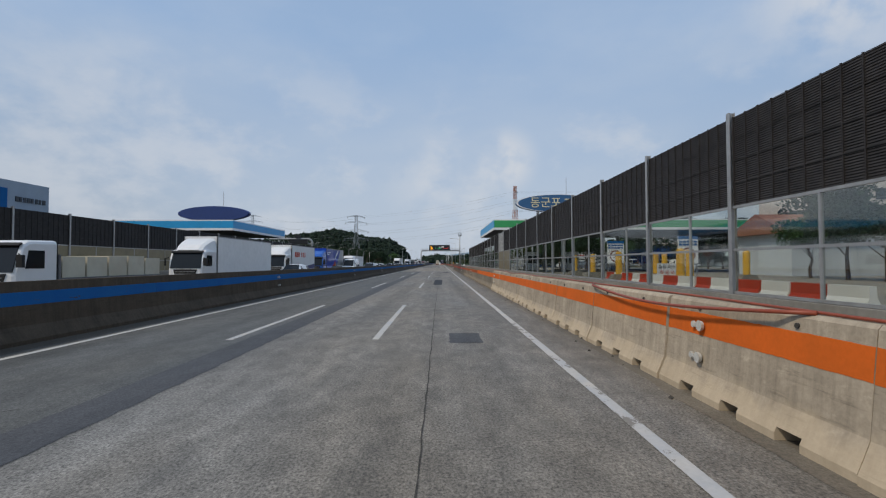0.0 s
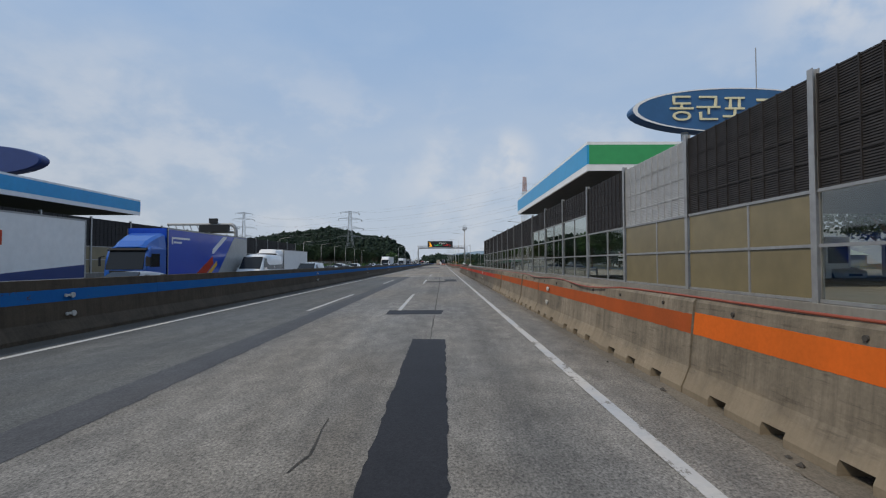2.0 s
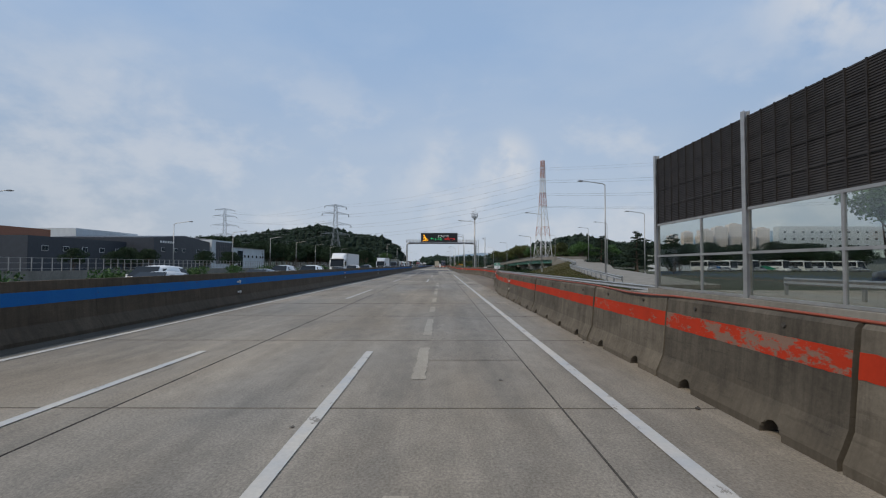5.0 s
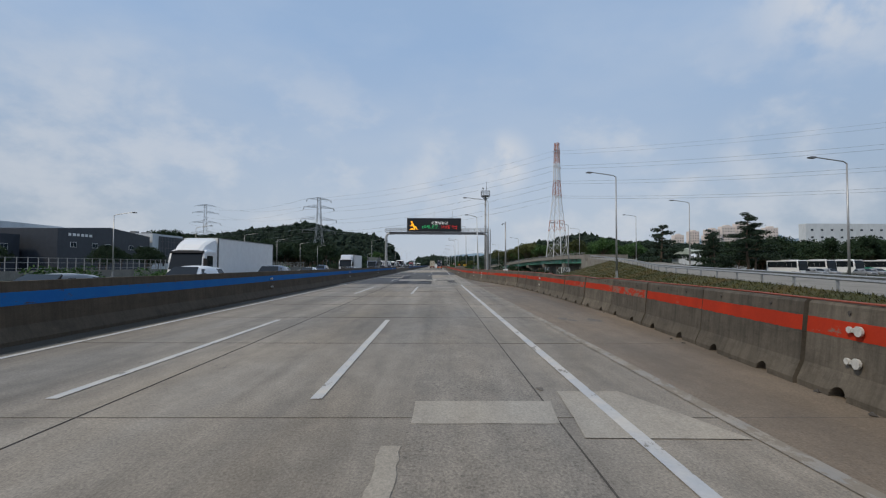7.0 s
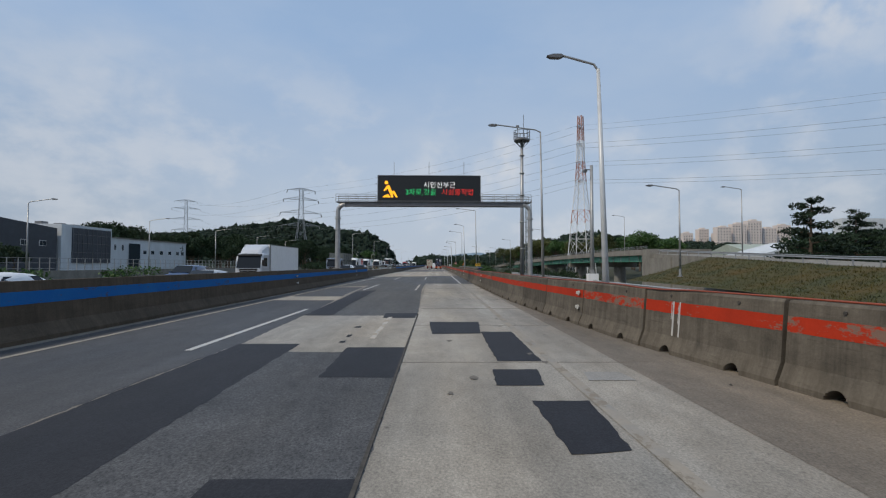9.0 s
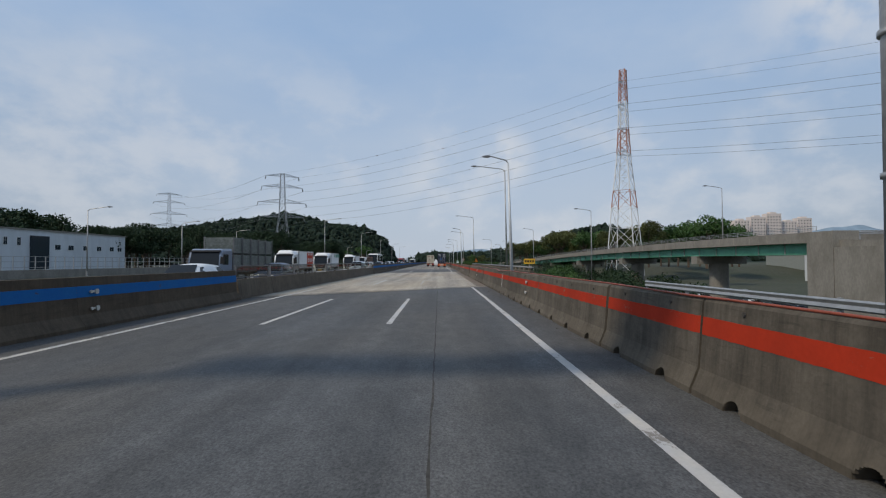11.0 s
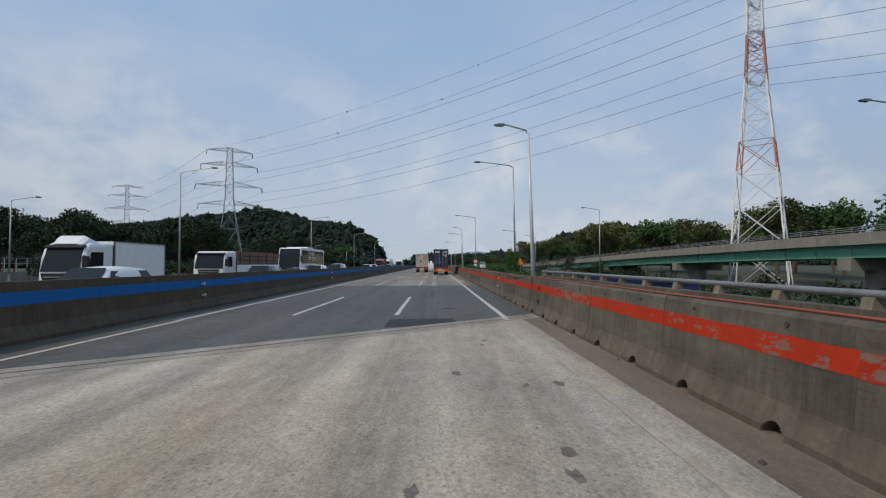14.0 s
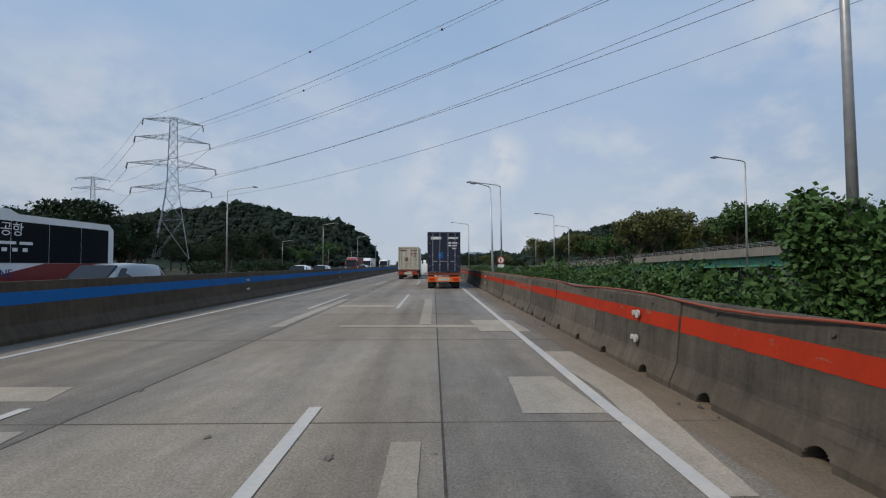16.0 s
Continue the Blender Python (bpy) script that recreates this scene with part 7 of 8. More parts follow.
# ---- vehicles ----
def loft(bm, rings):
    """Skins a list of equal rings of points and closes both ends."""
    vs = [[bm.verts.new(p) for p in r] for r in rings]
    n = len(vs[0])
    for a, b in zip(vs, vs[1:]):
        for i in range(n):
            bm.faces.new((a[i], a[(i + 1) % n], b[(i + 1) % n], b[i]))
    bm.faces.new(vs[0])
    bm.faces.new(vs[-1][::-1])


def wheel(parent, x, y, r, w=0.24, name="wheel"):
    bm = bm_new()
    prism(bm, [(y + r * math.cos(i * math.pi / 10), r + r * math.sin(i * math.pi / 10)) for i in range(20)], x - w / 2, x + w / 2, "x")
    o = part(name, bm, "black", parent, "black rubber tyre", bevel=0.02)
    bm = bm_new()
    prism(bm, [(y + r * 0.6 * math.cos(i * math.pi / 8), r + r * 0.6 * math.sin(i * math.pi / 8)) for i in range(16)], x - w / 2 - 0.012, x + w / 2 + 0.012, "x")
    part("rim", bm, "steel", o)
    return o


PAINTS = {}


def paint(col):
    if col not in PAINTS:
        PAINTS[col] = mat("car_paint", col, 0.28, grain=0.03, scale=2, stain=0.08)
        PAINTS[col].node_tree.nodes["Principled BSDF"].inputs["Coat Weight"].default_value = 0.6
    return PAINTS[col]


SHAPES = {   # stations along a car: y, half width, belt height, roof height, half width of the roof
    "sedan": [(0.0, 0.72, 0.52, 0.58, 0.6), (0.14, 0.86, 0.70, 0.75, 0.72), (1.15, 0.91, 0.91, 0.96, 0.78), (2.05, 0.92, 0.94, 1.42, 0.64), (2.85, 0.92, 0.95, 1.46, 0.65), (3.6, 0.92, 0.96, 1.40, 0.62), (4.3, 0.90, 0.97, 1.05, 0.70), (4.75, 0.86, 0.88, 0.97, 0.68), (4.82, 0.8, 0.55, 0.65, 0.6)],
    "suv": [(0.0, 0.74, 0.62, 0.7, 0.62), (0.14, 0.88, 0.92, 0.98, 0.74), (1.05, 0.93, 1.03, 1.08, 0.8), (1.8, 0.94, 1.06, 1.64, 0.68), (2.8, 0.94, 1.08, 1.71, 0.69), (4.05, 0.93, 1.08, 1.64, 0.66), (4.5, 0.92, 1.06, 1.22, 0.7), (4.68, 0.86, 0.7, 0.8, 0.64)],
    "minivan": [(0.0, 0.76, 0.62, 0.7, 0.62), (0.14, 0.9, 0.88, 0.94, 0.74), (0.95, 0.96, 1.05, 1.1, 0.8), (1.95, 0.97, 1.08, 1.74, 0.76), (3.0, 0.98, 1.1, 1.84, 0.78), (4.6, 0.97, 1.1, 1.8, 0.76), (5.0, 0.94, 1.06, 1.5, 0.76), (5.12, 0.88, 0.7, 0.8, 0.66)],
    "van": [(0.0, 0.84, 0.7, 0.8, 0.7), (0.14, 0.95, 1.05, 1.12, 0.8), (0.62, 0.98, 1.22, 1.3, 0.84), (1.5, 0.99, 1.28, 2.28, 0.82), (2.3, 0.99, 1.3, 2.5, 0.82), (5.5, 0.99, 1.3, 2.48, 0.82), (5.8, 0.97, 1.28, 2.3, 0.8), (5.88, 0.94, 0.8, 0.9, 0.8)],
}


def slab(bm, pts, off):
    """A thin plate through a ring of points, thickened along an offset."""
    a = [bm.verts.new(Vector(p)) for p in pts]
    b = [bm.verts.new(Vector(p) + off) for p in pts]
    bm.faces.new(a[::-1])
    bm.faces.new(b)
    for i in range(len(a)):
        bm.faces.new((a[i], a[(i + 1) % len(a)], b[(i + 1) % len(a)], b[i]))


def car(x, y, col, label, kind="sedan", face=-1):
    """A car, nose towards -y (face -1) or +y."""
    t = thing("car", label, "car", "oncoming cars", at=pose(x, y, 0, 0, 0, 0 if face < 0 else 180))
    st = SHAPES[kind]
    L, W = st[-1][0], st[3][1]
    bm = bm_new()
    rings = []
    for yy, w, zb, zr, wr in st:
        half = [(w * 0.93, 0.28), (w, 0.42), (w + 0.015, zb * 0.72), (w, zb), (w * 0.45 + wr * 0.55, zb + (zr - zb) * 0.55), (wr, zr - 0.05 * min(1.0, (zr - zb) * 4)), (wr * 0.72, zr), (wr * 0.3, zr + 0.02)]
        rings.append([(-a, yy, z) for a, z in half] + [(a, yy, z) for a, z in half[::-1]])
    loft(bm, rings)
    part("body", bm, paint(col), t, smooth=True)
    cowl, head, mid, rear = st[2], st[3], st[4], st[5]

    def skin(q, z):
        f = (z - q[2]) / (q[3] - 0.05 - q[2])
        return q[1] + (q[4] - q[1]) * max(0.0, min(1.0, f)) ** 0.9
    bm = bm_new()
    y0, z0, y1, z1 = cowl[0], cowl[3], head[0], head[3]
    n = Vector((0, -(z1 - z0), y1 - y0)).normalized() * 0.06
    slab(bm, [(-cowl[4] + 0.02, y0 + 0.08, z0 + 0.03), (cowl[4] - 0.02, y0 + 0.08, z0 + 0.03), (head[4] - 0.06, y1 - 0.02, z1 - 0.02), (-head[4] + 0.06, y1 - 0.02, z1 - 0.02)], n)
    part("windscreen", bm, "car_glass", t)
    for sx in (-1, 1):
        zb, zt = head[2] + 0.04, head[3] - 0.1
        ym = (head[0] + rear[0]) / 2
        for poly in (((y0 + 0.5, zb), (ym - 0.04, zb), (ym - 0.04, zt), (y1 + 0.08, zt)), ((ym + 0.04, zb), (rear[0] + 0.3, zb), (rear[0] + 0.05, zt), (ym + 0.04, zt))):
            bm = bm_new()
            slab(bm, [(sx * (skin(head, z) - 0.004), yy, z) for yy, z in poly], Vector((sx * 0.022, 0, 0.008)))
            part("side_window", bm, "car_glass", t)
        bm = bm_new()
        slab(bm, [(sx * 0.42, 0.02, st[1][2] - 0.16), (sx * 0.80, 0.12, st[1][2] - 0.14), (sx * 0.82, 0.2, st[1][2] - 0.02), (sx * 0.44, 0.08, st[1][2] - 0.06)], Vector((0, -0.03, 0.01)))
        part("headlight", bm, "reflector", t)
        bm = bm_new()
        box(bm, min(sx * (W + 0.0), sx * (W + 0.2)), max(sx * W, sx * (W + 0.2)), y0 + 0.5, y0 + 0.62, zb - 0.02, zb + 0.13)
        part("mirror", bm, paint(col), t, bevel=0.03)
        for yy in (0.88, L - 0.95):
            wheel(t, sx * (W - 0.11), yy, 0.33)
    bm = bm_new()
    box(bm, -0.42, 0.42, -0.02, 0.1, st[1][2] - 0.3, st[1][2] - 0.16)
    part("grille", bm, "black", t)
    return t


def truck(x, y, box_mat, label, cab=(0.75, 0.75, 0.74), L=10.5, H=3.7, W=1.2, load="box", art=None, deflector=True):
    """A cab-over truck, nose towards -y."""
    t = thing("truck", label, "truck", "oncoming trucks", at=pose(x, y, 0))
    p = paint(cab)
    bm = bm_new()
    rings = []
    for yy, w, zt in ((-0.02, W - 0.2, 1.42), (0.05, W - 0.07, 1.56), (0.2, W - 0.03, 2.2), (0.36, W - 0.03, 2.62), (0.62, W - 0.03, 2.76), (1.98, W - 0.03, 2.8)):
        rings.append([(-w, yy, 0.5), (-w, yy, zt - 0.16), (-w + 0.05, yy, zt - 0.05), (-w + 0.16, yy, zt), (w - 0.16, yy, zt), (w - 0.05, yy, zt - 0.05), (w, yy, zt - 0.16), (w, yy, 0.5)])
    loft(bm, rings)
    part("cab", bm, p, t, bevel=0.02)
    bm = bm_new()
    slab(bm, [(-W + 0.17, -0.0, 1.46), (W - 0.17, -0.0, 1.46), (W - 0.2, 0.36, 2.55), (-W + 0.2, 0.36, 2.55)], Vector((0, -0.045, 0.015)))
    part("windscreen", bm, "car_glass", t)
    bm = bm_new()
    prism(bm, [(-0.8, 1.40), (0.8, 1.40), (0.62, 0.84), (-0.62, 0.84)], -0.06, 0.02)
    g = part("grille", bm, "black", t, "black grille panel")
    for i in range(3):
        bm = bm_new()
        box(bm, -0.66 + 0.03 * (2 - i), 0.66 - 0.03 * (2 - i), -0.075, -0.055, 0.92 + i * 0.15, 0.955 + i * 0.15)
        part("grille_bar", bm, "steel", g)
    bm = bm_new()
    box(bm, -W + 0.05, W - 0.05, -0.12, 0.25, 0.36, 0.78)
    bp = part("bumper", bm, p if not art == "red" else M["red"], t, bevel=0.05)
    bm = bm_new()
    box(bm, -0.6, 0.6, -0.135, -0.115, 0.42, 0.72)
    part("air_intake", bm, "black", bp)
    bm = bm_new()
    box(bm, -0.26, 0.26, -0.15, -0.137, 0.5, 0.68)
    part("plate_bar", bm, "yellow", bp)
    for sx in (-1, 1):
        bm = bm_new()
        slab(bm, [(sx * (W - 0.5), -0.1, 0.78), (sx * (W - 0.12), -0.02, 0.8), (sx * (W - 0.1), 0.0, 1.02), (sx * (W - 0.34), -0.04, 0.94)], Vector((0, -0.04, 0)))
        part("headlight", bm, "reflector", t)
        bm = bm_new()
        xx = sx * (W - 0.035)
        prism(bm, [(0.4, 1.6), (0.55, 2.35), (1.35, 2.35), (1.35, 1.6)], min(xx, xx + sx * 0.012), max(xx, xx + sx * 0.012), "x")
        part("side_window", bm, "car_glass", t)
        bm = bm_new()
        box(bm, sx * (W + 0.1) - 0.07, sx * (W + 0.1) + 0.1 * sx + 0.07, -0.1, 0.05, 1.65, 2.15)
        tube(bm, (sx * (W - 0.05), 0.1, 2.2), (sx * (W + 0.12), -0.02, 2.15), 0.025, seg=6)
        part("mirror", bm, "black", t, bevel=0.0)
        for yy in ([1.15, L - 2.6, L - 1.3] if L > 8 else [1.0, L - 1.4]):
            wheel(t, sx * (W - 0.17), yy, 0.48, 0.3)
    bm = bm_new()
    prism(bm, [(0.16, 2.55), (0.34, 2.66), (0.38, 2.6), (0.2, 2.5)], -W + 0.12, W - 0.12, "x")
    part("sun_visor", bm, "black", t)
    bm = bm_new()
    for sx in (-W + 0.08, W - 0.14):
        box(bm, sx, sx + 0.06, 1.93, 2.1, 0.9, 2.7)
    part("cab_gap_panel", bm, "black", t)
    if deflector:
        bm = bm_new()
        rings = []
        for yy, z, w in ((0.35, 2.74, W - 0.35), (0.75, 3.1, W - 0.28), (1.4, min(H, 3.5) - 0.08, W - 0.18), (1.95, min(H, 3.62) - 0.03, W - 0.12)):
            rings.append([(-w - 0.1, yy, 2.7), (-w, yy, z - 0.12), (-w + 0.2, yy, z), (w - 0.2, yy, z), (w, yy, z - 0.12), (w + 0.1, yy, 2.7)])
        loft(bm, rings)
        part("wind_deflector", bm, p, t, bevel=0.03)
    bm = bm_new()
    for sx in (-0.45, 0.45):
        box(bm, sx - 0.06, sx + 0.06, 1.9, L, 0.75, 1.0)
    box(bm, -W + 0.1, W - 0.1, 2.3, 2.9, 0.45, 0.95)
    part("chassis", bm, "steel_dark", t)
    bm = bm_new()
    tube(bm, (W - 0.35, 3.3, 0.62), (W - 0.35, 4.5, 0.62), 0.27, seg=12)
    part("fuel_tank", bm, "steel", t)
    if load == "box":
        bm = bm_new()
        box(bm, -W, W, 2.08, L, 1.0, H)
        b = part("cargo_box", bm, box_mat, t, bevel=0.03)
        bm = bm_new()
        for yy in (2.08, L - 0.08):
            for sx in (-W - 0.012, W - 0.06):
                box(bm, sx, sx + 0.072, yy, yy + 0.08, 1.0, H)
        for z in (1.0, H - 0.07):
            for sx in (-W - 0.012, W - 0.06):
                box(bm, sx, sx + 0.072, 2.16, L - 0.08, z, z + 0.07)
        part("edge_trim", bm, "steel", b)
        if art == "red":
            for sx in (W + 0.008,):
                bm = bm_new()
                box(bm, sx, sx + 0.006, L - 3.0, L - 0.3, 1.2, H - 0.15)
                a = part("panel_art", bm, "red", b, "red painted panel with white rings")
                bm = bm_new()
                for i in range(2):
                    for j in range(3):
                        c = Vector((sx + 0.009, L - 2.4 + j * 0.8, 2.0 + i * 0.85))
                        n = 16
                        ra = [bm.verts.new(c + Vector((0, 0.26 * math.cos(k * 2 * math.pi / n), 0.26 * math.sin(k * 2 * math.pi / n)))) for k in range(n)]
                        rb = [bm.verts.new(c + Vector((0, 0.13 * math.cos(k * 2 * math.pi / n), 0.13 * math.sin(k * 2 * math.pi / n)))) for k in range(n)]
                        for k in range(n):
                            bm.faces.new((ra[k], ra[(k + 1) % n], rb[(k + 1) % n], rb[k]))
                part("rings", bm, "white", a)
        if art == "bars":
            bm = bm_new()
            for i, w in enumerate((0.5, 0.45, 0.5, 0.0, 0.3, 0.3, 0.35)):
                if w:
                    box(bm, W + 0.006, W + 0.016, 3.2 + i * 0.62, 3.2 + i * 0.62 + w, 2.5, 3.05)
            part("lettering_bar", bm, "red", b)
            bm = bm_new()
            prism(bm, [(2.2, 1.15), (L - 0.1, 1.15), (L - 0.1, 1.75), (L * 0.6, 1.4), (2.2, 1.3)], W + 0.006, W + 0.014, "x")
            part("swoosh", bm, "navy", b, "dark blue stripe")
        if art == "teal":
            bm = bm_new()
            for i, w in enumerate((0.7, 0.0, 0.5, 0.45, 0.5, 0.45)):
                if w:
                    box(bm, W + 0.006, W + 0.016, 4.2 + i * 0.62, 4.2 + i * 0.62 + w, 2.45, 2.95)
            part("lettering_bar", bm, "sign_green", b)
        if art == "blue":
            for prof, mt, lab in (([(L - 5.2, 1.02), (L - 2.5, H - 0.12), (L - 0.1, H - 0.12), (L - 0.1, 1.02)], "louvre_silver", "silver grey rear field"),
                                  ([(L - 6.1, 2.5), (L - 6.0, 2.8), (L - 4.4, H - 0.15), (L - 3.7, H - 0.15), (L - 5.9, 2.45)], "white", "pale slanting band"),
                                  ([(L - 8.4, 1.02), (L - 6.0, 2.3), (L - 5.9, 1.75), (L - 7.0, 1.02)], "red", "red slanting band"),
                                  ([(L - 6.9, 1.02), (L - 5.4, 1.95), (L - 5.3, 1.7), (L - 6.3, 1.02)], "yellow", "amber slanting band")):
                bm = bm_new()
                prism(bm, prof, W + 0.006, W + 0.014, "x")
                part("panel_art", bm, mt, b, lab)
            for q, (ya, yb, za, zb) in enumerate(((2.5, 2.62, 2.95, 3.4), (2.62, 4.6, 3.28, 3.4), (2.7, 3.6, 3.02, 3.14))):
                bm = bm_new()
                box(bm, W + 0.006, W + 0.014, ya, yb, za, zb)
                part("lettering_bar", bm, "white", b)
    else:
        bm = bm_new()
        box(bm, -W, W, 2.1, L, 1.0, 1.18)
        box(bm, -W, W, 2.1, 2.2, 1.18, 2.2)
        part("bed", bm, "steel_dark", t)
        if load == "sacks":
            for i in range(5):
                bm = bm_new()
                box(bm, -W + 0.1, W - 0.1, 2.4 + i * 1.5, 2.4 + i * 1.5 + 1.36, 1.18, 2.15 + rng.uniform(-0.06, 0.08))
                part("cargo_pack", bm, "container_cream", t, "shrink-wrapped pale cargo pack", bevel=0.09)
        if load == "cages":
            k = int((L - 2.6) / 1.7)
            b1 = bm_new()
            box(b1, -W + 0.08, W - 0.08, 0, 1.6, 0, 0.045)
            slat = mesh_of("slat", b1, "cage")
            b1 = bm_new()
            box(b1, 0, 0.07, 0, 0.07, 0, 1.24)
            cpost = mesh_of("corner_post", b1, "steel_dark")
            for i in range(k):
                for z in range(2):
                    bm = bm_new()
                    y0 = 2.35 + i * 1.7
                    z0 = 1.18 + z * 1.32
                    box(bm, -W + 0.16, W - 0.16, y0 + 0.08, y0 + 1.52, z0 + 0.02, z0 + 1.16)
                    c = part("cage", bm, "cage", t, "stacked grey slatted cargo cage")
                    for zz in range(9):
                        share("slat", slat, c, pose(0, y0, z0 + zz * 0.14))
                    for cx in (-W + 0.05, W - 0.12):
                        for cy in (y0 - 0.01, y0 + 1.53):
                            share("corner_post", cpost, c, pose(cx, cy, z0))
        if load == "planks":
            bm = bm_new()
            for s in (-W + 0.04, W - 0.1):
                box(bm, s, s + 0.06, 2.2, L, 1.18, 1.75)
            part("side_boards", bm, "white", t)
            for i in range(3):
                for j in range(4):
                    bm = bm_new()
                    box(bm, -W + 0.12 + j * 0.55, -W + 0.12 + j * 0.55 + 0.5, 2.4 + i * 0.03, L - 0.1, 1.8 + i * 0.34, 2.1 + i * 0.34)
                    part("beam", bm, "rust_beam", t, "weathered brown beam of the load", bevel=0.02)
            for yy in (3.0, 5.0, 7.0, 9.0, 11.0):
                if yy < L:
                    bm = bm_new()
                    box(bm, -W + 0.06, W - 0.06, yy, yy + 0.05, 1.6, 2.84)
                    part("strap", bm, "rust", t)
    return t


def bus(x, y, label, color, name, group=""):
    t = thing(name, label, "bus", group, at=pose(x, y, low(x, y) + 0.0 if x > 20 else 0))
    W, L, H = 1.24, 11.8, 3.7
    bm = bm_new()
    prism(bm, [(0.02, 0.4), (-0.02, 1.2), (0.22, 2.9), (0.5, H - 0.08), (1.0, H), (3.0, H), (3.3, H + 0.16), (6.0, H + 0.16), (6.4, H), (L - 0.3, H), (L, H - 0.25), (L, 0.4)], -W, W, "x")
    part("body", bm, "white", t, bevel=0.07)
    bm = bm_new()
    prism(bm, [(-0.05, 1.15), (0.17, 2.88), (0.47, H - 0.14), (0.55, H - 0.14), (0.26, 2.88), (0.02, 1.15)], -W + 0.07, W - 0.07, "x")
    part("windscreen", bm, "car_glass", t)
    for sx in (-1, 1):
        a, c = sorted((sx * (W - 0.01), sx * (W + 0.012)))
        n = 6
        for i in range(n):
            bm = bm_new()
            y0 = 0.75 + (L - 1.1) * i / n
            y1 = 0.75 + (L - 1.1) * (i + 1) / n - 0.03
            prism(bm, [(y0 - (0.15 if i == 0 else 0), 1.85), (y0, 3.42), (y1, 3.42), (y1, 1.85)], a, c, "x")
            part("side_window", bm, "car_glass", t)
        bm = bm_new()
        prism(bm, [(0.3, 0.5), (0.3, 0.62), (3.6, 1.0), (7.7, 1.84), (L - 0.06, 1.84), (L - 0.06, 0.5)], a, c, "x")
        part("side_panel", bm, color, t, "dark red lower side panel" if color == "coach_red" else "")
        bm = bm_new()
        tube(bm, (sx * (W - 0.1), 0.3, 2.9), (sx * (W + 0.25), -0.25, 2.7), 0.03, seg=6)
        box(bm, sx * (W + 0.25) - 0.1, sx * (W + 0.25) + 0.1, -0.32, -0.2, 2.15, 2.7)
        part("mirror", bm, "black", t)
        for yy in (2.3, L - 3.2):
            wheel(t, sx * (W - 0.15), yy, 0.5, 0.3)
        bm = bm_new()
        box(bm, sx * 0.85 - 0.2, sx * 0.85 + 0.2, -0.05, 0.05, 0.75, 0.95)
        part("headlight", bm, "reflector", t, bevel=0.01)
    if color == "coach_red":
        lettering("lettering", "AIRPORT LIMOUSINE", 0.42, pose(W + 0.02, 4.2, 1.45, 90, 0, 90), "navy", t, "dark blue lettering", 0.004)
        lettering("lettering", "인천국제공항", 0.55, pose(W + 0.02, 5.1, 3.08, 90, 0, 90), "white", t, "white lettering on the windows", 0.004)
        bm = bm_new()
        for i, w in enumerate((0.9, 0.5, 0.8, 0.6)):
            box(bm, W + 0.014, W + 0.02, 3.6 + i * 0.95, 3.6 + i * 0.95 + w, 2.55, 2.66)
        for i in range(7):
            box(bm, W + 0.014, W + 0.02, 3.9 + i * 0.45, 3.9 + i * 0.45 + 0.22, 2.28, 2.42)
        part("lettering_bar", bm, "white", t)
    return t


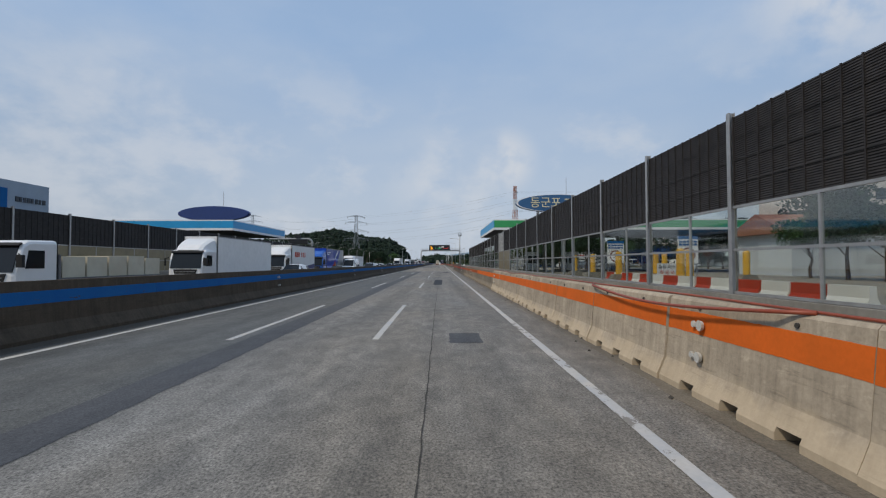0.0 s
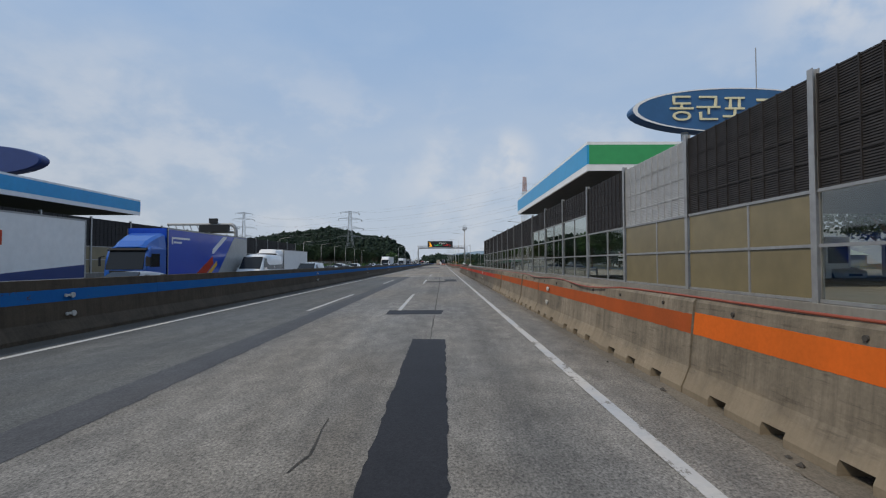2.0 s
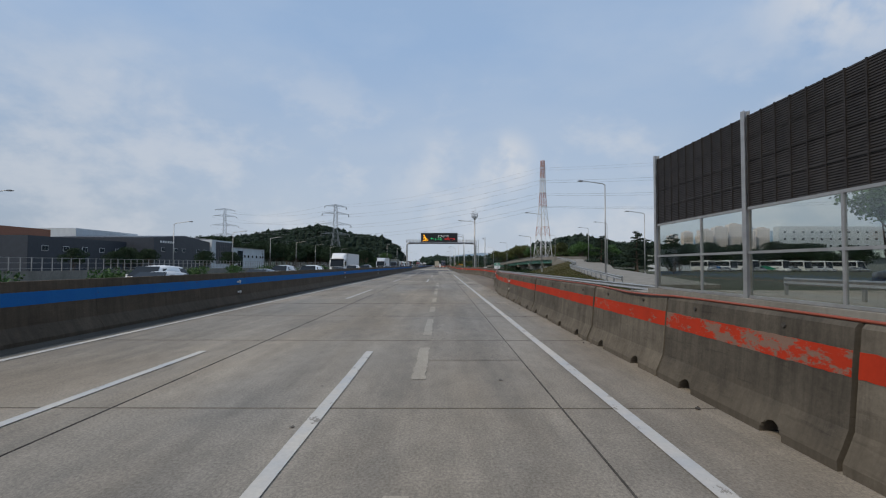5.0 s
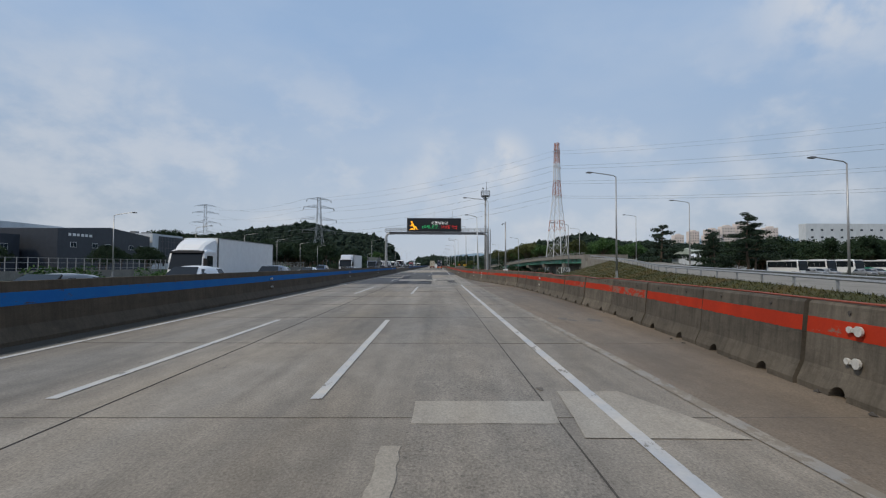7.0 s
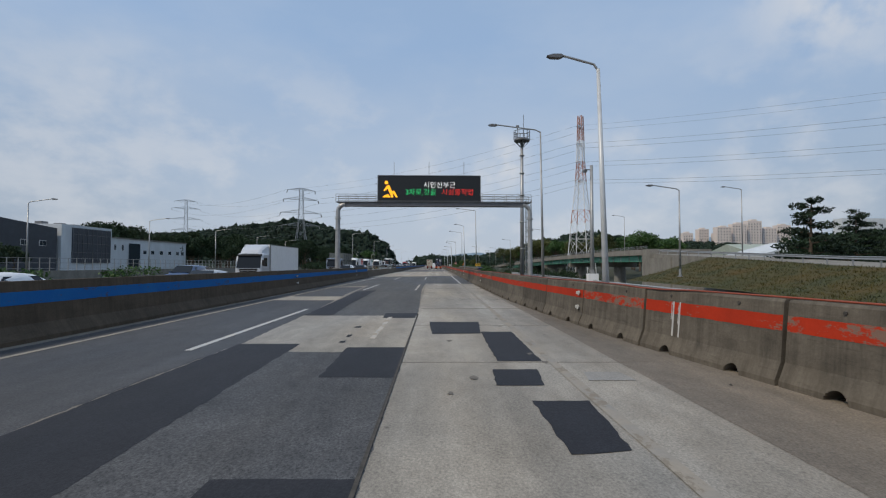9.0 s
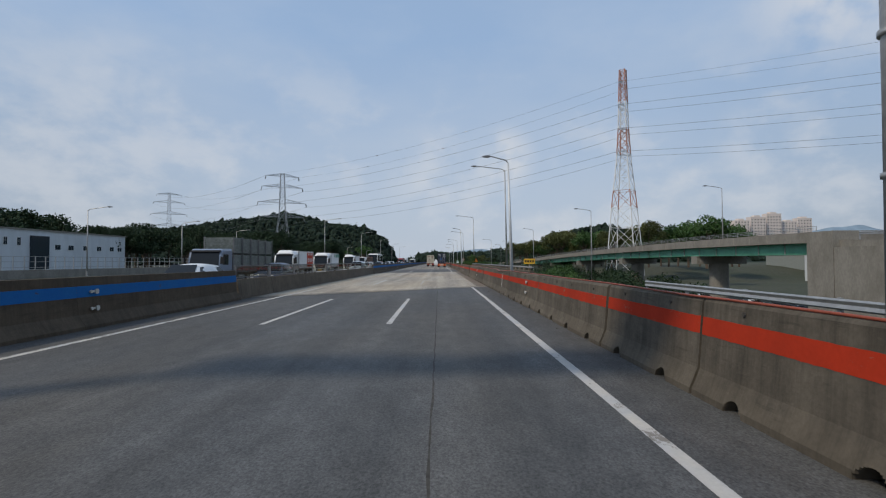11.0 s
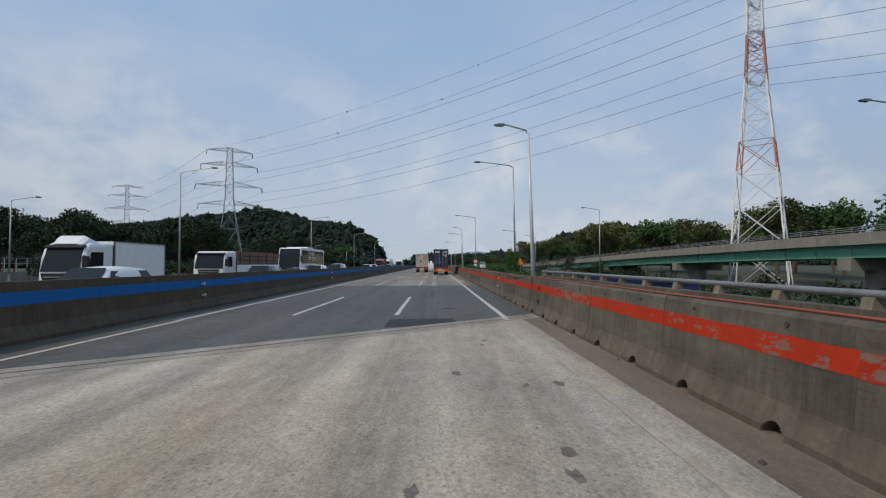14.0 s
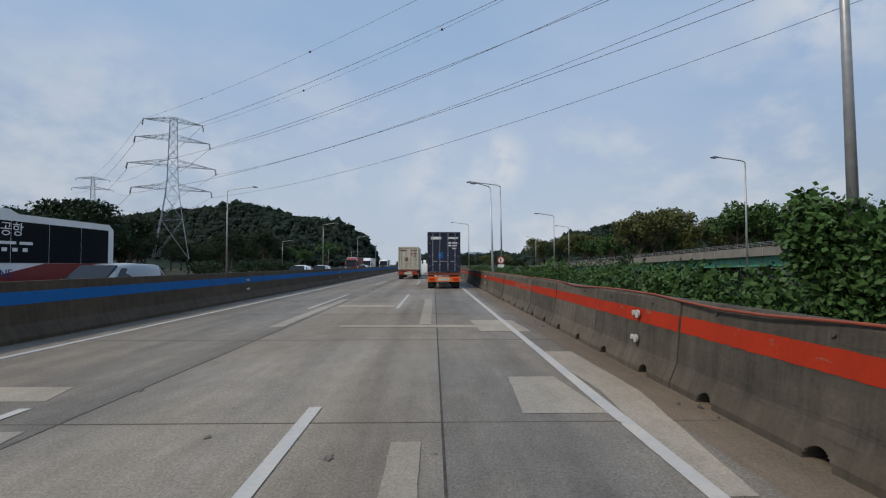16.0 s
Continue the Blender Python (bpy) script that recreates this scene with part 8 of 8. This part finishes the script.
def container_truck(x, y, tall, body_mat, label, bumper, zc=1.25):
    """A container semi-trailer seen from behind: the doors face -y."""
    t = thing("container_truck", label, "truck", "container trucks ahead", at=pose(x, y, 0))
    W, L, z0, z1 = 1.22, 12.2, zc, zc + tall
    bm = bm_new()
    n = 40
    pr = []
    for i in range(n):
        yy = 0.15 + (L - 0.3) * i / n
        pr.append((W - (0.0 if i % 4 < 2 else 0.036), yy))
    prof = pr + [(-q[0], q[1]) for q in pr[::-1]]
    prism(bm, prof, z0 + 0.12, z1 - 0.1, "z")
    box(bm, -W, W, 0.05, L, z1 - 0.1, z1)
    box(bm, -W, W, 0.05, L, z0, z0 + 0.12)
    c = part("container", bm, body_mat, t)
    bm = bm_new()
    for sx in (-W, W - 0.13):
        box(bm, sx, sx + 0.13, -0.03, 0.14, z0, z1)
    box(bm, -W + 0.13, W - 0.13, -0.03, 0.1, z1 - 0.13, z1)
    box(bm, -W + 0.13, W - 0.13, -0.03, 0.1, z0, z0 + 0.12)
    part("door_frame", bm, body_mat, c)
    for sx in (-1, 1):
        bm = bm_new()
        a, b = sorted((sx * 0.015, sx * (W - 0.15)))
        box(bm, a, b, 0.03, 0.08, z0 + 0.14, z1 - 0.15)
        for k in range(5):
            zz = z0 + 0.25 + k * (z1 - z0 - 0.5) / 5
            box(bm, a + 0.06, b - 0.06, 0.012, 0.03, zz, zz + (z1 - z0) / 5 - 0.16)
        d = part("door", bm, body_mat, c)
        for xx in (0.3, 0.82):
            bm = bm_new()
            tube(bm, (sx * xx, -0.02, z0 + 0.08), (sx * xx, -0.02, z1 - 0.06), 0.024, seg=6)
            for zz in (z0 + 0.5, z0 + 1.2, z1 - 0.6):
                box(bm, sx * xx - 0.06, sx * xx + 0.06, -0.05, 0.02, zz, zz + 0.06)
            box(bm, min(sx * xx, sx * (xx - 0.32)), max(sx * xx, sx * (xx - 0.32)), -0.05, -0.02, z0 + 0.75, z0 + 0.8)
            part("lock_rod", bm, "steel", d)
        for zz in (z0 + 0.35, z0 + 1.1, z1 - 0.9, z1 - 0.4):
            bm = bm_new()
            box(bm, sx * (W - 0.17) - 0.05, sx * (W - 0.17) + 0.05, 0.0, 0.04, zz, zz + 0.12)
            part("hinge", bm, "steel_dark", d)
    # plain bars where the lettering is
    bm = bm_new()
    for xx, zz, w, h in ((-0.95, z1 - 0.55, 0.75, 0.2), (0.3, z1 - 0.5, 0.75, 0.12), (0.3, z1 - 0.85, 0.25, 0.1), (0.62, z1 - 0.85, 0.35, 0.1), (0.3, z1 - 1.05, 0.25, 0.1), (0.62, z1 - 1.05, 0.35, 0.1), (0.62, z1 - 1.25, 0.3, 0.08)):
        box(bm, xx, xx + w, 0.006, 0.012, zz, zz + h)
    part("lettering_bar", bm, "white" if "navy" in body_mat else "rust", c)
    bm = bm_new()
    box(bm, -0.42, -0.05, 0.006, 0.012, z0 + 1.0, z0 + 1.45)
    part("placard", bm, "blue" if "navy" in body_mat else "rust", c)
    bm = bm_new()
    for sx in (-0.5, 0.42):
        box(bm, sx, sx + 0.1, 0.1, L, z0 - 0.32, z0 - 0.02)
    box(bm, -W + 0.02, W - 0.02, 0.02, 0.14, z0 - 0.25, z0 - 0.02)
    part("chassis", bm, "rust", t, "rust red trailer chassis")
    bm = bm_new()
    box(bm, -W + 0.02, W - 0.02, -0.05, 0.1, 0.52, 0.9)
    bp = part("bumper", bm, bumper, t, bevel=0.02)
    bm = bm_new()
    box(bm, -0.45, 0.45, -0.075, -0.052, 0.6, 0.84)
    part("plate_bar", bm, "container_cream", bp)
    for sx in (-1, 1):
        bm = bm_new()
        box(bm, sx * 0.88 - 0.2, sx * 0.88 + 0.2, -0.09, -0.05, 0.62, 0.8)
        part("tail_light", bm, "red", bp)
        bm = bm_new()
        box(bm, sx * 0.85 - 0.3, sx * 0.85 + 0.3, 0.35, 0.38, 0.12, 0.75)
        part("mudflap", bm, "black", t)
        for yy in (1.3, 2.6, 9.0, 10.3):
            wheel(t, sx * 0.95, yy, 0.5, 0.5)
    # tractor ahead of the container
    bm = bm_new()
    prism(bm, [(L + 0.4, 0.6), (L + 0.4, 3.3), (L + 0.8, 3.5), (L + 2.0, 3.4), (L + 2.4, 2.2), (L + 2.45, 0.6)], -W, W, "x")
    cab = part("cab", bm, "white", t, bevel=0.05)
    for sx in (-1, 1):
        bm = bm_new()
        box(bm, sx * (W + 0.2) - 0.12, sx * (W + 0.2) + 0.12, L + 2.2, L + 2.35, 1.9, 2.7)
        part("mirror", bm, "black", cab)
        wheel(t, sx * (W - 0.17), L + 1.5, 0.5, 0.32)
    return t


container_truck(1.0, 378.5, 2.95, "container_navy", "dark blue container on an orange semi-trailer ahead", "truck_orange")
container_truck(-2.85, 401.5, 2.75, "container_cream", "cream container on a semi-trailer in the middle lane", "rust", 1.2)

WHITE, SILVER, GREY, DARK, BLUE = (0.75, 0.75, 0.74), (0.45, 0.46, 0.47), (0.2, 0.21, 0.22), (0.03, 0.032, 0.036), (0.03, 0.06, 0.14)
NAVY, MIST = (0.012, 0.022, 0.055), (0.36, 0.39, 0.43)
truck(-17.9, 19.0, "white", "white flatbed truck with shrink-wrapped cargo", L=9.5, load="sacks", deflector=False)
truck(-17.3, 32.6, "white", "white box truck with a roof deflector", L=13.0, H=3.75)
truck(-17.5, 50.5, "white", "white box truck with red lettering bars", L=11.5, H=3.8, art="bars")
truck(-17.5, 66.5, paint((0.006, 0.062, 0.46)), "bright blue truck with a silver field and red and white bands", cab=(0.012, 0.10, 0.42), L=13.7, H=3.9, art="blue")
truck(-16.4, 84.6, "white", "small white box truck with a roof cooling unit", L=10.2, H=3.1, W=1.08, deflector=True)
car(-14.4, 45, WHITE, "white sport utility car with a roof rail", "suv")
car(-14.9, 76.6, WHITE, "tall white minibus with dark windows", "van")
car(-12.8, 57.5, GREY, "blue-grey saloon car with a dark windscreen", "sedan")
car(-12.8, 84.1, MIST, "pale silver-blue minivan with dark windows", "minivan")
car(-12.8, 93.0, SILVER, "silver saloon car in traffic", "sedan")
car(-12.8, 101.5, DARK, "dark saloon car in oncoming traffic", "sedan")
car(-15.9, 112.0, WHITE, "white sport utility car in traffic", "suv")
for y, c, k in ((122, SILVER, "sedan"), (134, DARK, "sedan"), (147, WHITE, "suv"), (160, DARK, "sedan")):
    car(-12.7, y, c, "dark saloon car in oncoming traffic" if c == DARK else ("white sport utility car in traffic" if c == WHITE else "silver saloon car in traffic"), k)
for y, c, k in ((128, WHITE, "suv"), (150, SILVER, "suv")):
    car(-16.4, y, c, "pale sport utility car in traffic", k)
car(-12.7, 169, WHITE, "white sport utility car with a dark windscreen", "suv")
truck(-16.3, 177.5, "white", "white box truck with a roof refrigeration unit", L=13.0, H=3.6)
car(-12.8, 181.5, NAVY, "dark blue sport utility car with dark windows", "suv")
car(-12.7, 214, SILVER, "silver saloon car with dark windows", "sedan")
car(-19.8, 226, BLUE, "dark blue pickup car with dark windows", "suv")
car(-16.3, 205, WHITE, "white saloon car with dark windows", "sedan")
truck(-16.4, 231.8, "white", "white truck with a white box body", cab=(0.5, 0.52, 0.55), L=11, H=3.6)
car(-12.7, 255.8, WHITE, "white sport utility car with dark windows", "suv")
truck(-16.6, 267.5, "white", "dark cab-over truck stacked with grey cages", cab=(0.17, 0.21, 0.28), L=11.5, load="cages", deflector=False)
truck(-17.0, 286.3, "white", "white box truck with a red ringed panel", L=8.4, H=3.05, W=1.1, art="red")
truck(-17.0, 302.8, "white", "white box truck with teal lettering bars", L=7.4, H=3.1, W=1.1, art="teal")
car(-12.8, 269.0, NAVY, "dark blue sport utility car behind the low median", "suv")
car(-12.7, 306.8, MIST, "silver-blue minivan with dark windows", "minivan")
car(-12.8, 316, WHITE, "white sport utility car with dark windows", "suv")
truck(-16.4, 321.0, "white", "small white box truck with a deflector", L=6.4, H=2.9, W=1.0)
truck(-16.7, 335.5, "white", "white flatbed truck loaded with brown beams", L=12.5, load="planks", deflector=False)
car(-12.8, 333.5, NAVY, "dark blue sport utility car with dark windows", "suv")
car(-12.8, 341.5, SILVER, "silver saloon car with dark windows", "sedan")
car(-12.8, 349.5, WHITE, "white estate car with dark windows", "suv")
car(-12.9, 360.2, (0.22, 0.26, 0.29), "blue-grey estate car with dark windows", "minivan")
bus(-16.7, 355.0, "white and dark red airport coach with dark windows", "coach_red", "coach")
for i in range(7):
    bus(92 + i * 8.5, 266 + (i % 3) * 1.5, "white parked bus in the yard beyond the ramp", ("white", "blue", "white", "sign_green")[i % 4], "parked_bus", "parked buses")
for y, c, k in ((388, WHITE, "suv"), (397, SILVER, "suv"), (409, DARK, "sedan"), (430, WHITE, "suv")):
    car(-12.9, y, c, {WHITE: "white sport utility car with dark windows", SILVER: "silver sport utility car with dark windows", DARK: "black saloon car with dark windows"}[c], k)
truck(-16.4, 440.0, "rust", "dark red truck in the distance", cab=(0.25, 0.03, 0.03), L=9, H=3.3)
truck(-16.4, 462.0, "white", "white box truck in the distance", L=9, H=3.4)
truck(-13.0, 470.0, "white", "white box truck in the distance", L=7, H=3.0)
car(-1.2, 425, WHITE, "white van in the distance", "van", 1)
for i in range(9):
    car(30 + (i % 5) * 5.2, 300 + (i // 5) * 13, rng.choice((WHITE, SILVER, DARK)), "parked car in the yard below the ramp", rng.choice(("suv", "sedan"))).location.z = low(40, 305)
for i in range(18):
    x, y = 21 + (i % 6) * 3.4 + rng.uniform(-0.3, 0.3), 330 + (i // 6) * 17 + rng.uniform(-1, 1)
    car(x, y, rng.choice((WHITE, SILVER, DARK, GREY)), "parked car in the yard under the ramp", rng.choice(("suv", "sedan", "van"))).location.z = low(x, y)
for i in range(10):
    car(86 + i * 5.5, 252 + (i % 2) * 3, rng.choice((WHITE, SILVER, GREY)), "parked car in the lot beyond the ramp", "suv").location.z = low(86 + i * 5.5, 254)


# ---- signs ----
def km_sign(x, y, top, bottom, label, z0=0.0):
    t = thing("kilometre_post", label, "road sign", "kilometre posts", at=pose(x, y, z0))
    bm = bm_new()
    tube(bm, (0, 0.03, 0), (0, 0.03, 1.6), 0.03, seg=8)
    part("post", bm, "steel", t)
    bm = bm_new()
    box(bm, -0.26, 0.26, -0.015, 0.015, 1.46, 1.98)
    p = part("plate", bm, "white", t, "white plate", bevel=0.012)
    bm = bm_new()
    box(bm, -0.245, 0.245, -0.021, -0.016, 1.735, 1.965)
    part("panel", bm, "sign_green", p, "green upper field")
    lettering("number", top, 0.25, pose(0, -0.025, 1.85, 90, 0, 0), "white", p, "white figures", 0.003)
    lettering("number", "." + bottom, 0.27, pose(0.04, -0.02, 1.6, 90, 0, 0), "black", p, "black figure", 0.003)


km_sign(4.95, 146.2, "26", "0", "green kilometre post reading 26.0")
km_sign(4.5, 344.4, "25", "8", "green kilometre post reading 25.8")
t = thing("kilometre_post", "green kilometre board reading 26.1 beyond the opposite lanes", "road sign", "kilometre posts", at=pose(-24.6, 66.5, 0))
bm = bm_new()
tube(bm, (0, 0.05, 0), (0, 0.05, 3.2), 0.05, seg=8)
part("post", bm, "steel", t)
bm = bm_new()
box(bm, -0.65, 0.65, -0.02, 0.02, 1.7, 3.5)
p = part("plate", bm, "sign_green", t, "green plate", bevel=0.01)
lettering("number", "26", 0.7, pose(0, -0.03, 2.75, 90, 0, 0), "white", p, "white figures", 0.004)
bm = bm_new()
box(bm, -0.55, 0.55, -0.028, -0.021, 1.78, 2.3)
part("panel", bm, "white", p)
lettering("number", "1", 0.55, pose(0.1, -0.033, 2.03, 90, 0, 0), "black", p, "black figure", 0.004)

t = thing("warning_plate", "small yellow plate on a post beyond the barrier", "road sign", at=pose(7.0, 269.5, 0))
bm = bm_new()
tube(bm, (0, 0.03, 0), (0, 0.03, 1.6), 0.03, seg=8)
part("post", bm, "steel", t)
bm = bm_new()
box(bm, -0.42, 0.42, -0.02, 0.02, 1.58, 1.98)
p = part("plate", bm, "yellow", t, bevel=0.01)
for i in range(4):
    bm = bm_new()
    box(bm, -0.35 + i * 0.185, -0.35 + i * 0.185 + 0.13, -0.026, -0.021, 1.7, 1.86)
    part("lettering_bar", bm, "black", p)

t = thing("warning_sign", "orange and red chevron sign hidden in vines", "road sign", at=pose(9.3, 351.6, -0.3))
bm = bm_new()
tube(bm, (0, 0.03, 0), (0, 0.03, 2.6), 0.04, seg=8)
part("post", bm, "steel", t)
bm = bm_new()
prism(bm, [(-0.45, 1.95), (0.45, 1.95), (0, 2.75)], -0.03, 0.02)
part("plate", bm, "truck_orange", t)
bm = bm_new()
prism(bm, [(-0.2, 2.05), (0.2, 2.05), (0, 2.45)], -0.036, -0.031)
part("symbol", bm, "yellow", t)

t = thing("speed_sign", "round red-rimmed sign over a white plate beside a lamp post", "road sign", at=pose(8.75, 403.5, -0.35))
bm = bm_new()
tube(bm, (0, 0.03, 0), (0, 0.03, 3.0), 0.04, seg=8)
part("post", bm, "steel", t)
for r, mt, d in ((0.45, "red", 0.0), (0.34, "white", -0.025)):
    bm = bm_new()
    prism(bm, [(r * math.cos(i * math.pi / 12), 2.7 + r * math.sin(i * math.pi / 12)) for i in range(24)], d - 0.02, d)
    part("disc", bm, mt, t)
bm = bm_new()
prism(bm, [(-0.07, 2.45), (0.03, 2.45), (0.03, 2.75), (0.14, 2.75), (-0.02, 2.95), (-0.18, 2.75), (-0.07, 2.75)], -0.052, -0.046)
part("symbol", bm, "black", t)
bm = bm_new()
box(bm, -0.4, 0.4, -0.03, 0.0, 1.75, 2.15)
part("plate", bm, "white", t, "white plate under the disc")


# ---- gantry with a small board beyond the opposite lanes ----
t = thing("toll_gantry", "grey cantilever gantry with a dark board beyond the opposite lanes", "gantry", at=pose(-28.6, 106.7, 0))
bm = bm_new()
pts = [(0, 0, -0.3), (0, 0, 6.3)] + [(-0.9 * (1 - math.cos(a)), 0, 6.3 + 0.9 * math.sin(a)) for a in (0.4, 0.8, 1.2, 1.57)]
for a, b in zip(pts, pts[1:]):
    tube(bm, a, b, 0.24, seg=12)
part("post", bm, "steel", t)
bm = bm_new()
for z in (7.2, 6.1):
    tube(bm, (-0.9 if z > 7 else 0, 0, z), (-9.5, 0, z), 0.16, seg=10)
for i in range(9):
    tube(bm, (-1 - i, 0, 6.1), (-1.5 - i, 0, 7.2), 0.06, seg=6)
part("beam", bm, "steel", t)
bm = bm_new()
box(bm, -4.9, -0.9, -0.5, 0.1, 6.15, 7.1)
part("board", bm, "screen", t, "dark message board", bevel=0.03)
bm = bm_new()
box(bm, -3.6, -2.5, -0.4, 0.0, 7.35, 8.0)
part("camera_box", bm, "screen", t, "black box on top")


# ---- toll plaza behind the clear panels ----
def bollard(x, y):
    t = thing("bollard", "thick yellow steel protection post at the toll lane", "bollard", "yellow bollards", at=pose(x, y, PLAZA))
    bm = bm_new()
    tube(bm, (0, 0, 0), (0, 0, 1.9), 0.2, seg=12)
    tube(bm, (0, 0, 1.9), (0, 0, 2.0), 0.2, 0.12, 12)
    part("post", bm, "yellow", t)
    bm = bm_new()
    prism(bm, [(-0.7, 0.0), (0.7, 0.0), (0.4, 0.55), (-0.4, 0.55)], -0.35, 0.35)
    part("base", bm, "concrete", t)


for x, y in ((12.0, 24), (13.5, 26), (11.5, 31), (14.8, 33), (12.2, 38.5), (15.5, 41), (12.6, 45), (16.8, 36), (18.5, 29)):
    bollard(x, y)


def water_barrier(x, y, mt):
    t = thing("plastic_barrier", "red plastic water barrier" if mt == "red" else "white plastic water barrier", "barrier", "plastic barriers at the plaza", at=pose(x, y, PLAZA, 0, 0, rng.uniform(-4, 4)))
    bm = bm_new()
    prism(bm, [(-0.22, 0), (-0.22, 0.14), (-0.1, 0.34), (-0.09, 0.66), (0.09, 0.66), (0.1, 0.34), (0.22, 0.14), (0.22, 0)], 0.02, 1.46)
    part("body", bm, mt, t, bevel=0.03)


for k in range(14):
    water_barrier(11.3 + 0.03 * k, 12.5 + 1.5 * k, "red" if k % 2 else "white")


def booth(x, y):
    t = thing("toll_booth", "pale toll booth with dark windows on an island", "toll booth", "toll booths", at=pose(x, y, PLAZA))
    bm = bm_new()
    box(bm, -1.1, 1.1, -6, 8, 0, 0.25)
    part("island", bm, "concrete", t, bevel=0.04)
    bm = bm_new()
    box(bm, -0.8, 0.8, -1.3, 1.3, 0.25, 2.9)
    part("cabin", bm, "white", t, bevel=0.04)
    for s in (-0.81, 0.8):
        bm = bm_new()
        box(bm, s, s + 0.015, -1.0, 1.0, 1.2, 2.3)
        part("window", bm, "car_glass", t)
    bm = bm_new()
    box(bm, -0.65, 0.65, -1.32, -1.3, 1.2, 2.3)
    part("window", bm, "car_glass", t)


for x in (13.5, 19.5, 25.5, 31.5):
    booth(x, 72)


def plaza_sign(x, y, z, speed, size=1.0):
    t = thing("site_sign", "white notice board with a speed limit ring on the barrier panel" if speed else "white notice board with red lettering on the barrier panel", "road sign", at=pose(x, y, z) @ Matrix.Diagonal((size, 1, size, 1)))
    foot, z = (PLAZA - z) / size, 0.0
    bm = bm_new()
    box(bm, -0.45, 0.45, -0.02, 0.02, z, z + (1.2 if speed else 0.8))
    p = part("plate", bm, "white", t)
    bm = bm_new()
    for i in range(4 if not speed else 5):
        for j in range(2):
            w = 0.2 if not speed else 0.16
            zz = (z + 0.08 + j * 0.36) if not speed else (z + 0.78 + j * 0.13)
            box(bm, -0.4 + i * 0.165, -0.4 + i * 0.165 + 0.13, -0.028, -0.021, zz, zz + 0.09)
    if speed:
        part("lettering_bar", bm, "blue", p)
        bm = bm_new()
        box(bm, -0.45, 0.45, -0.027, -0.021, z + 1.06, z + 1.2)
        part("header_band", bm, "blue", p, "blue header band")
    else:
        bm.free()
        lettering("text_line", "승용 버스", 0.2, pose(0, -0.026, z + 0.64, 90, 0, 0), "black", p, "black letters", 0.003)
        lettering("text_line", "화 물 차", 0.2, pose(0, -0.026, z + 0.38, 90, 0, 0), "red", p, "red letters", 0.003)
        bm = bm_new()
        for i in range(5):
            box(bm, -0.4 + i * 0.165, -0.4 + i * 0.165 + 0.12, -0.027, -0.021, z + 0.06, z + 0.2)
        part("lettering_bar", bm, "red", p)
    if speed:
        for r, mt, d in ((0.32, "rust", -0.022), (0.25, "white", -0.028)):
            bm = bm_new()
            prism(bm, [(r * math.cos(i * math.pi / 12), z + 0.38 + r * math.sin(i * math.pi / 12)) for i in range(24)], d - 0.004, d)
            part("ring", bm, mt, p)
        lettering("number", "30", 0.3, pose(0, -0.035, z + 0.38, 90, 0, 0), "black", p, "black figures", 0.002)
    bm = bm_new()
    for s in (-0.4, 0.4):
        tube(bm, (s, 0.05, foot), (s, 0.05, z + 0.6), 0.03, seg=6)
    part("post", bm, "steel", t)


plaza_sign(13.75, 37.7, 1.75, True, 1.46)
plaza_sign(16.0, 31.0, 1.75, True, 1.46)
plaza_sign(13.3, 28.2, 0.7, False, 1.3)
t = thing("banner", "wide white banner with red lettering on steel posts beyond the plaza", "banner", at=pose(39.7, 136, low(39.7, 136)))
bm = bm_new()
box(bm, -4.35, 4.35, -0.02, 0.02, 3.1, 4.9)
p = part("cloth", bm, "white", t)
for i in range(11):
    bm = bm_new()
    box(bm, -4.0 + i * 0.74, -4.0 + i * 0.74 + 0.52, -0.03, -0.022, 3.75, 4.2)
    part("lettering_bar", bm, "red" if i % 4 < 3 else "blue", p)
bm = bm_new()
box(bm, -4.35, 4.35, -0.02, 0.02, 2.3, 2.75)
part("lower_cloth", bm, "white", t)
for s in (-4.35, 0.0, 4.35):
    bm = bm_new()
    tube(bm, (s, 0.06, 0), (s, 0.06, 5.0), 0.06, seg=8)
    part("post", bm, "steel", t)
for i, (x, y) in enumerate(((30, 58), (26, 70), (30, 96), (27, 104), (34, 118), (24, 124))):
    car(x, y, (WHITE, SILVER, DARK)[i % 3], ("white", "silver", "black")[i % 3] + " car in the toll plaza", ("suv", "sedan")[i % 2]).location.z = PLAZA
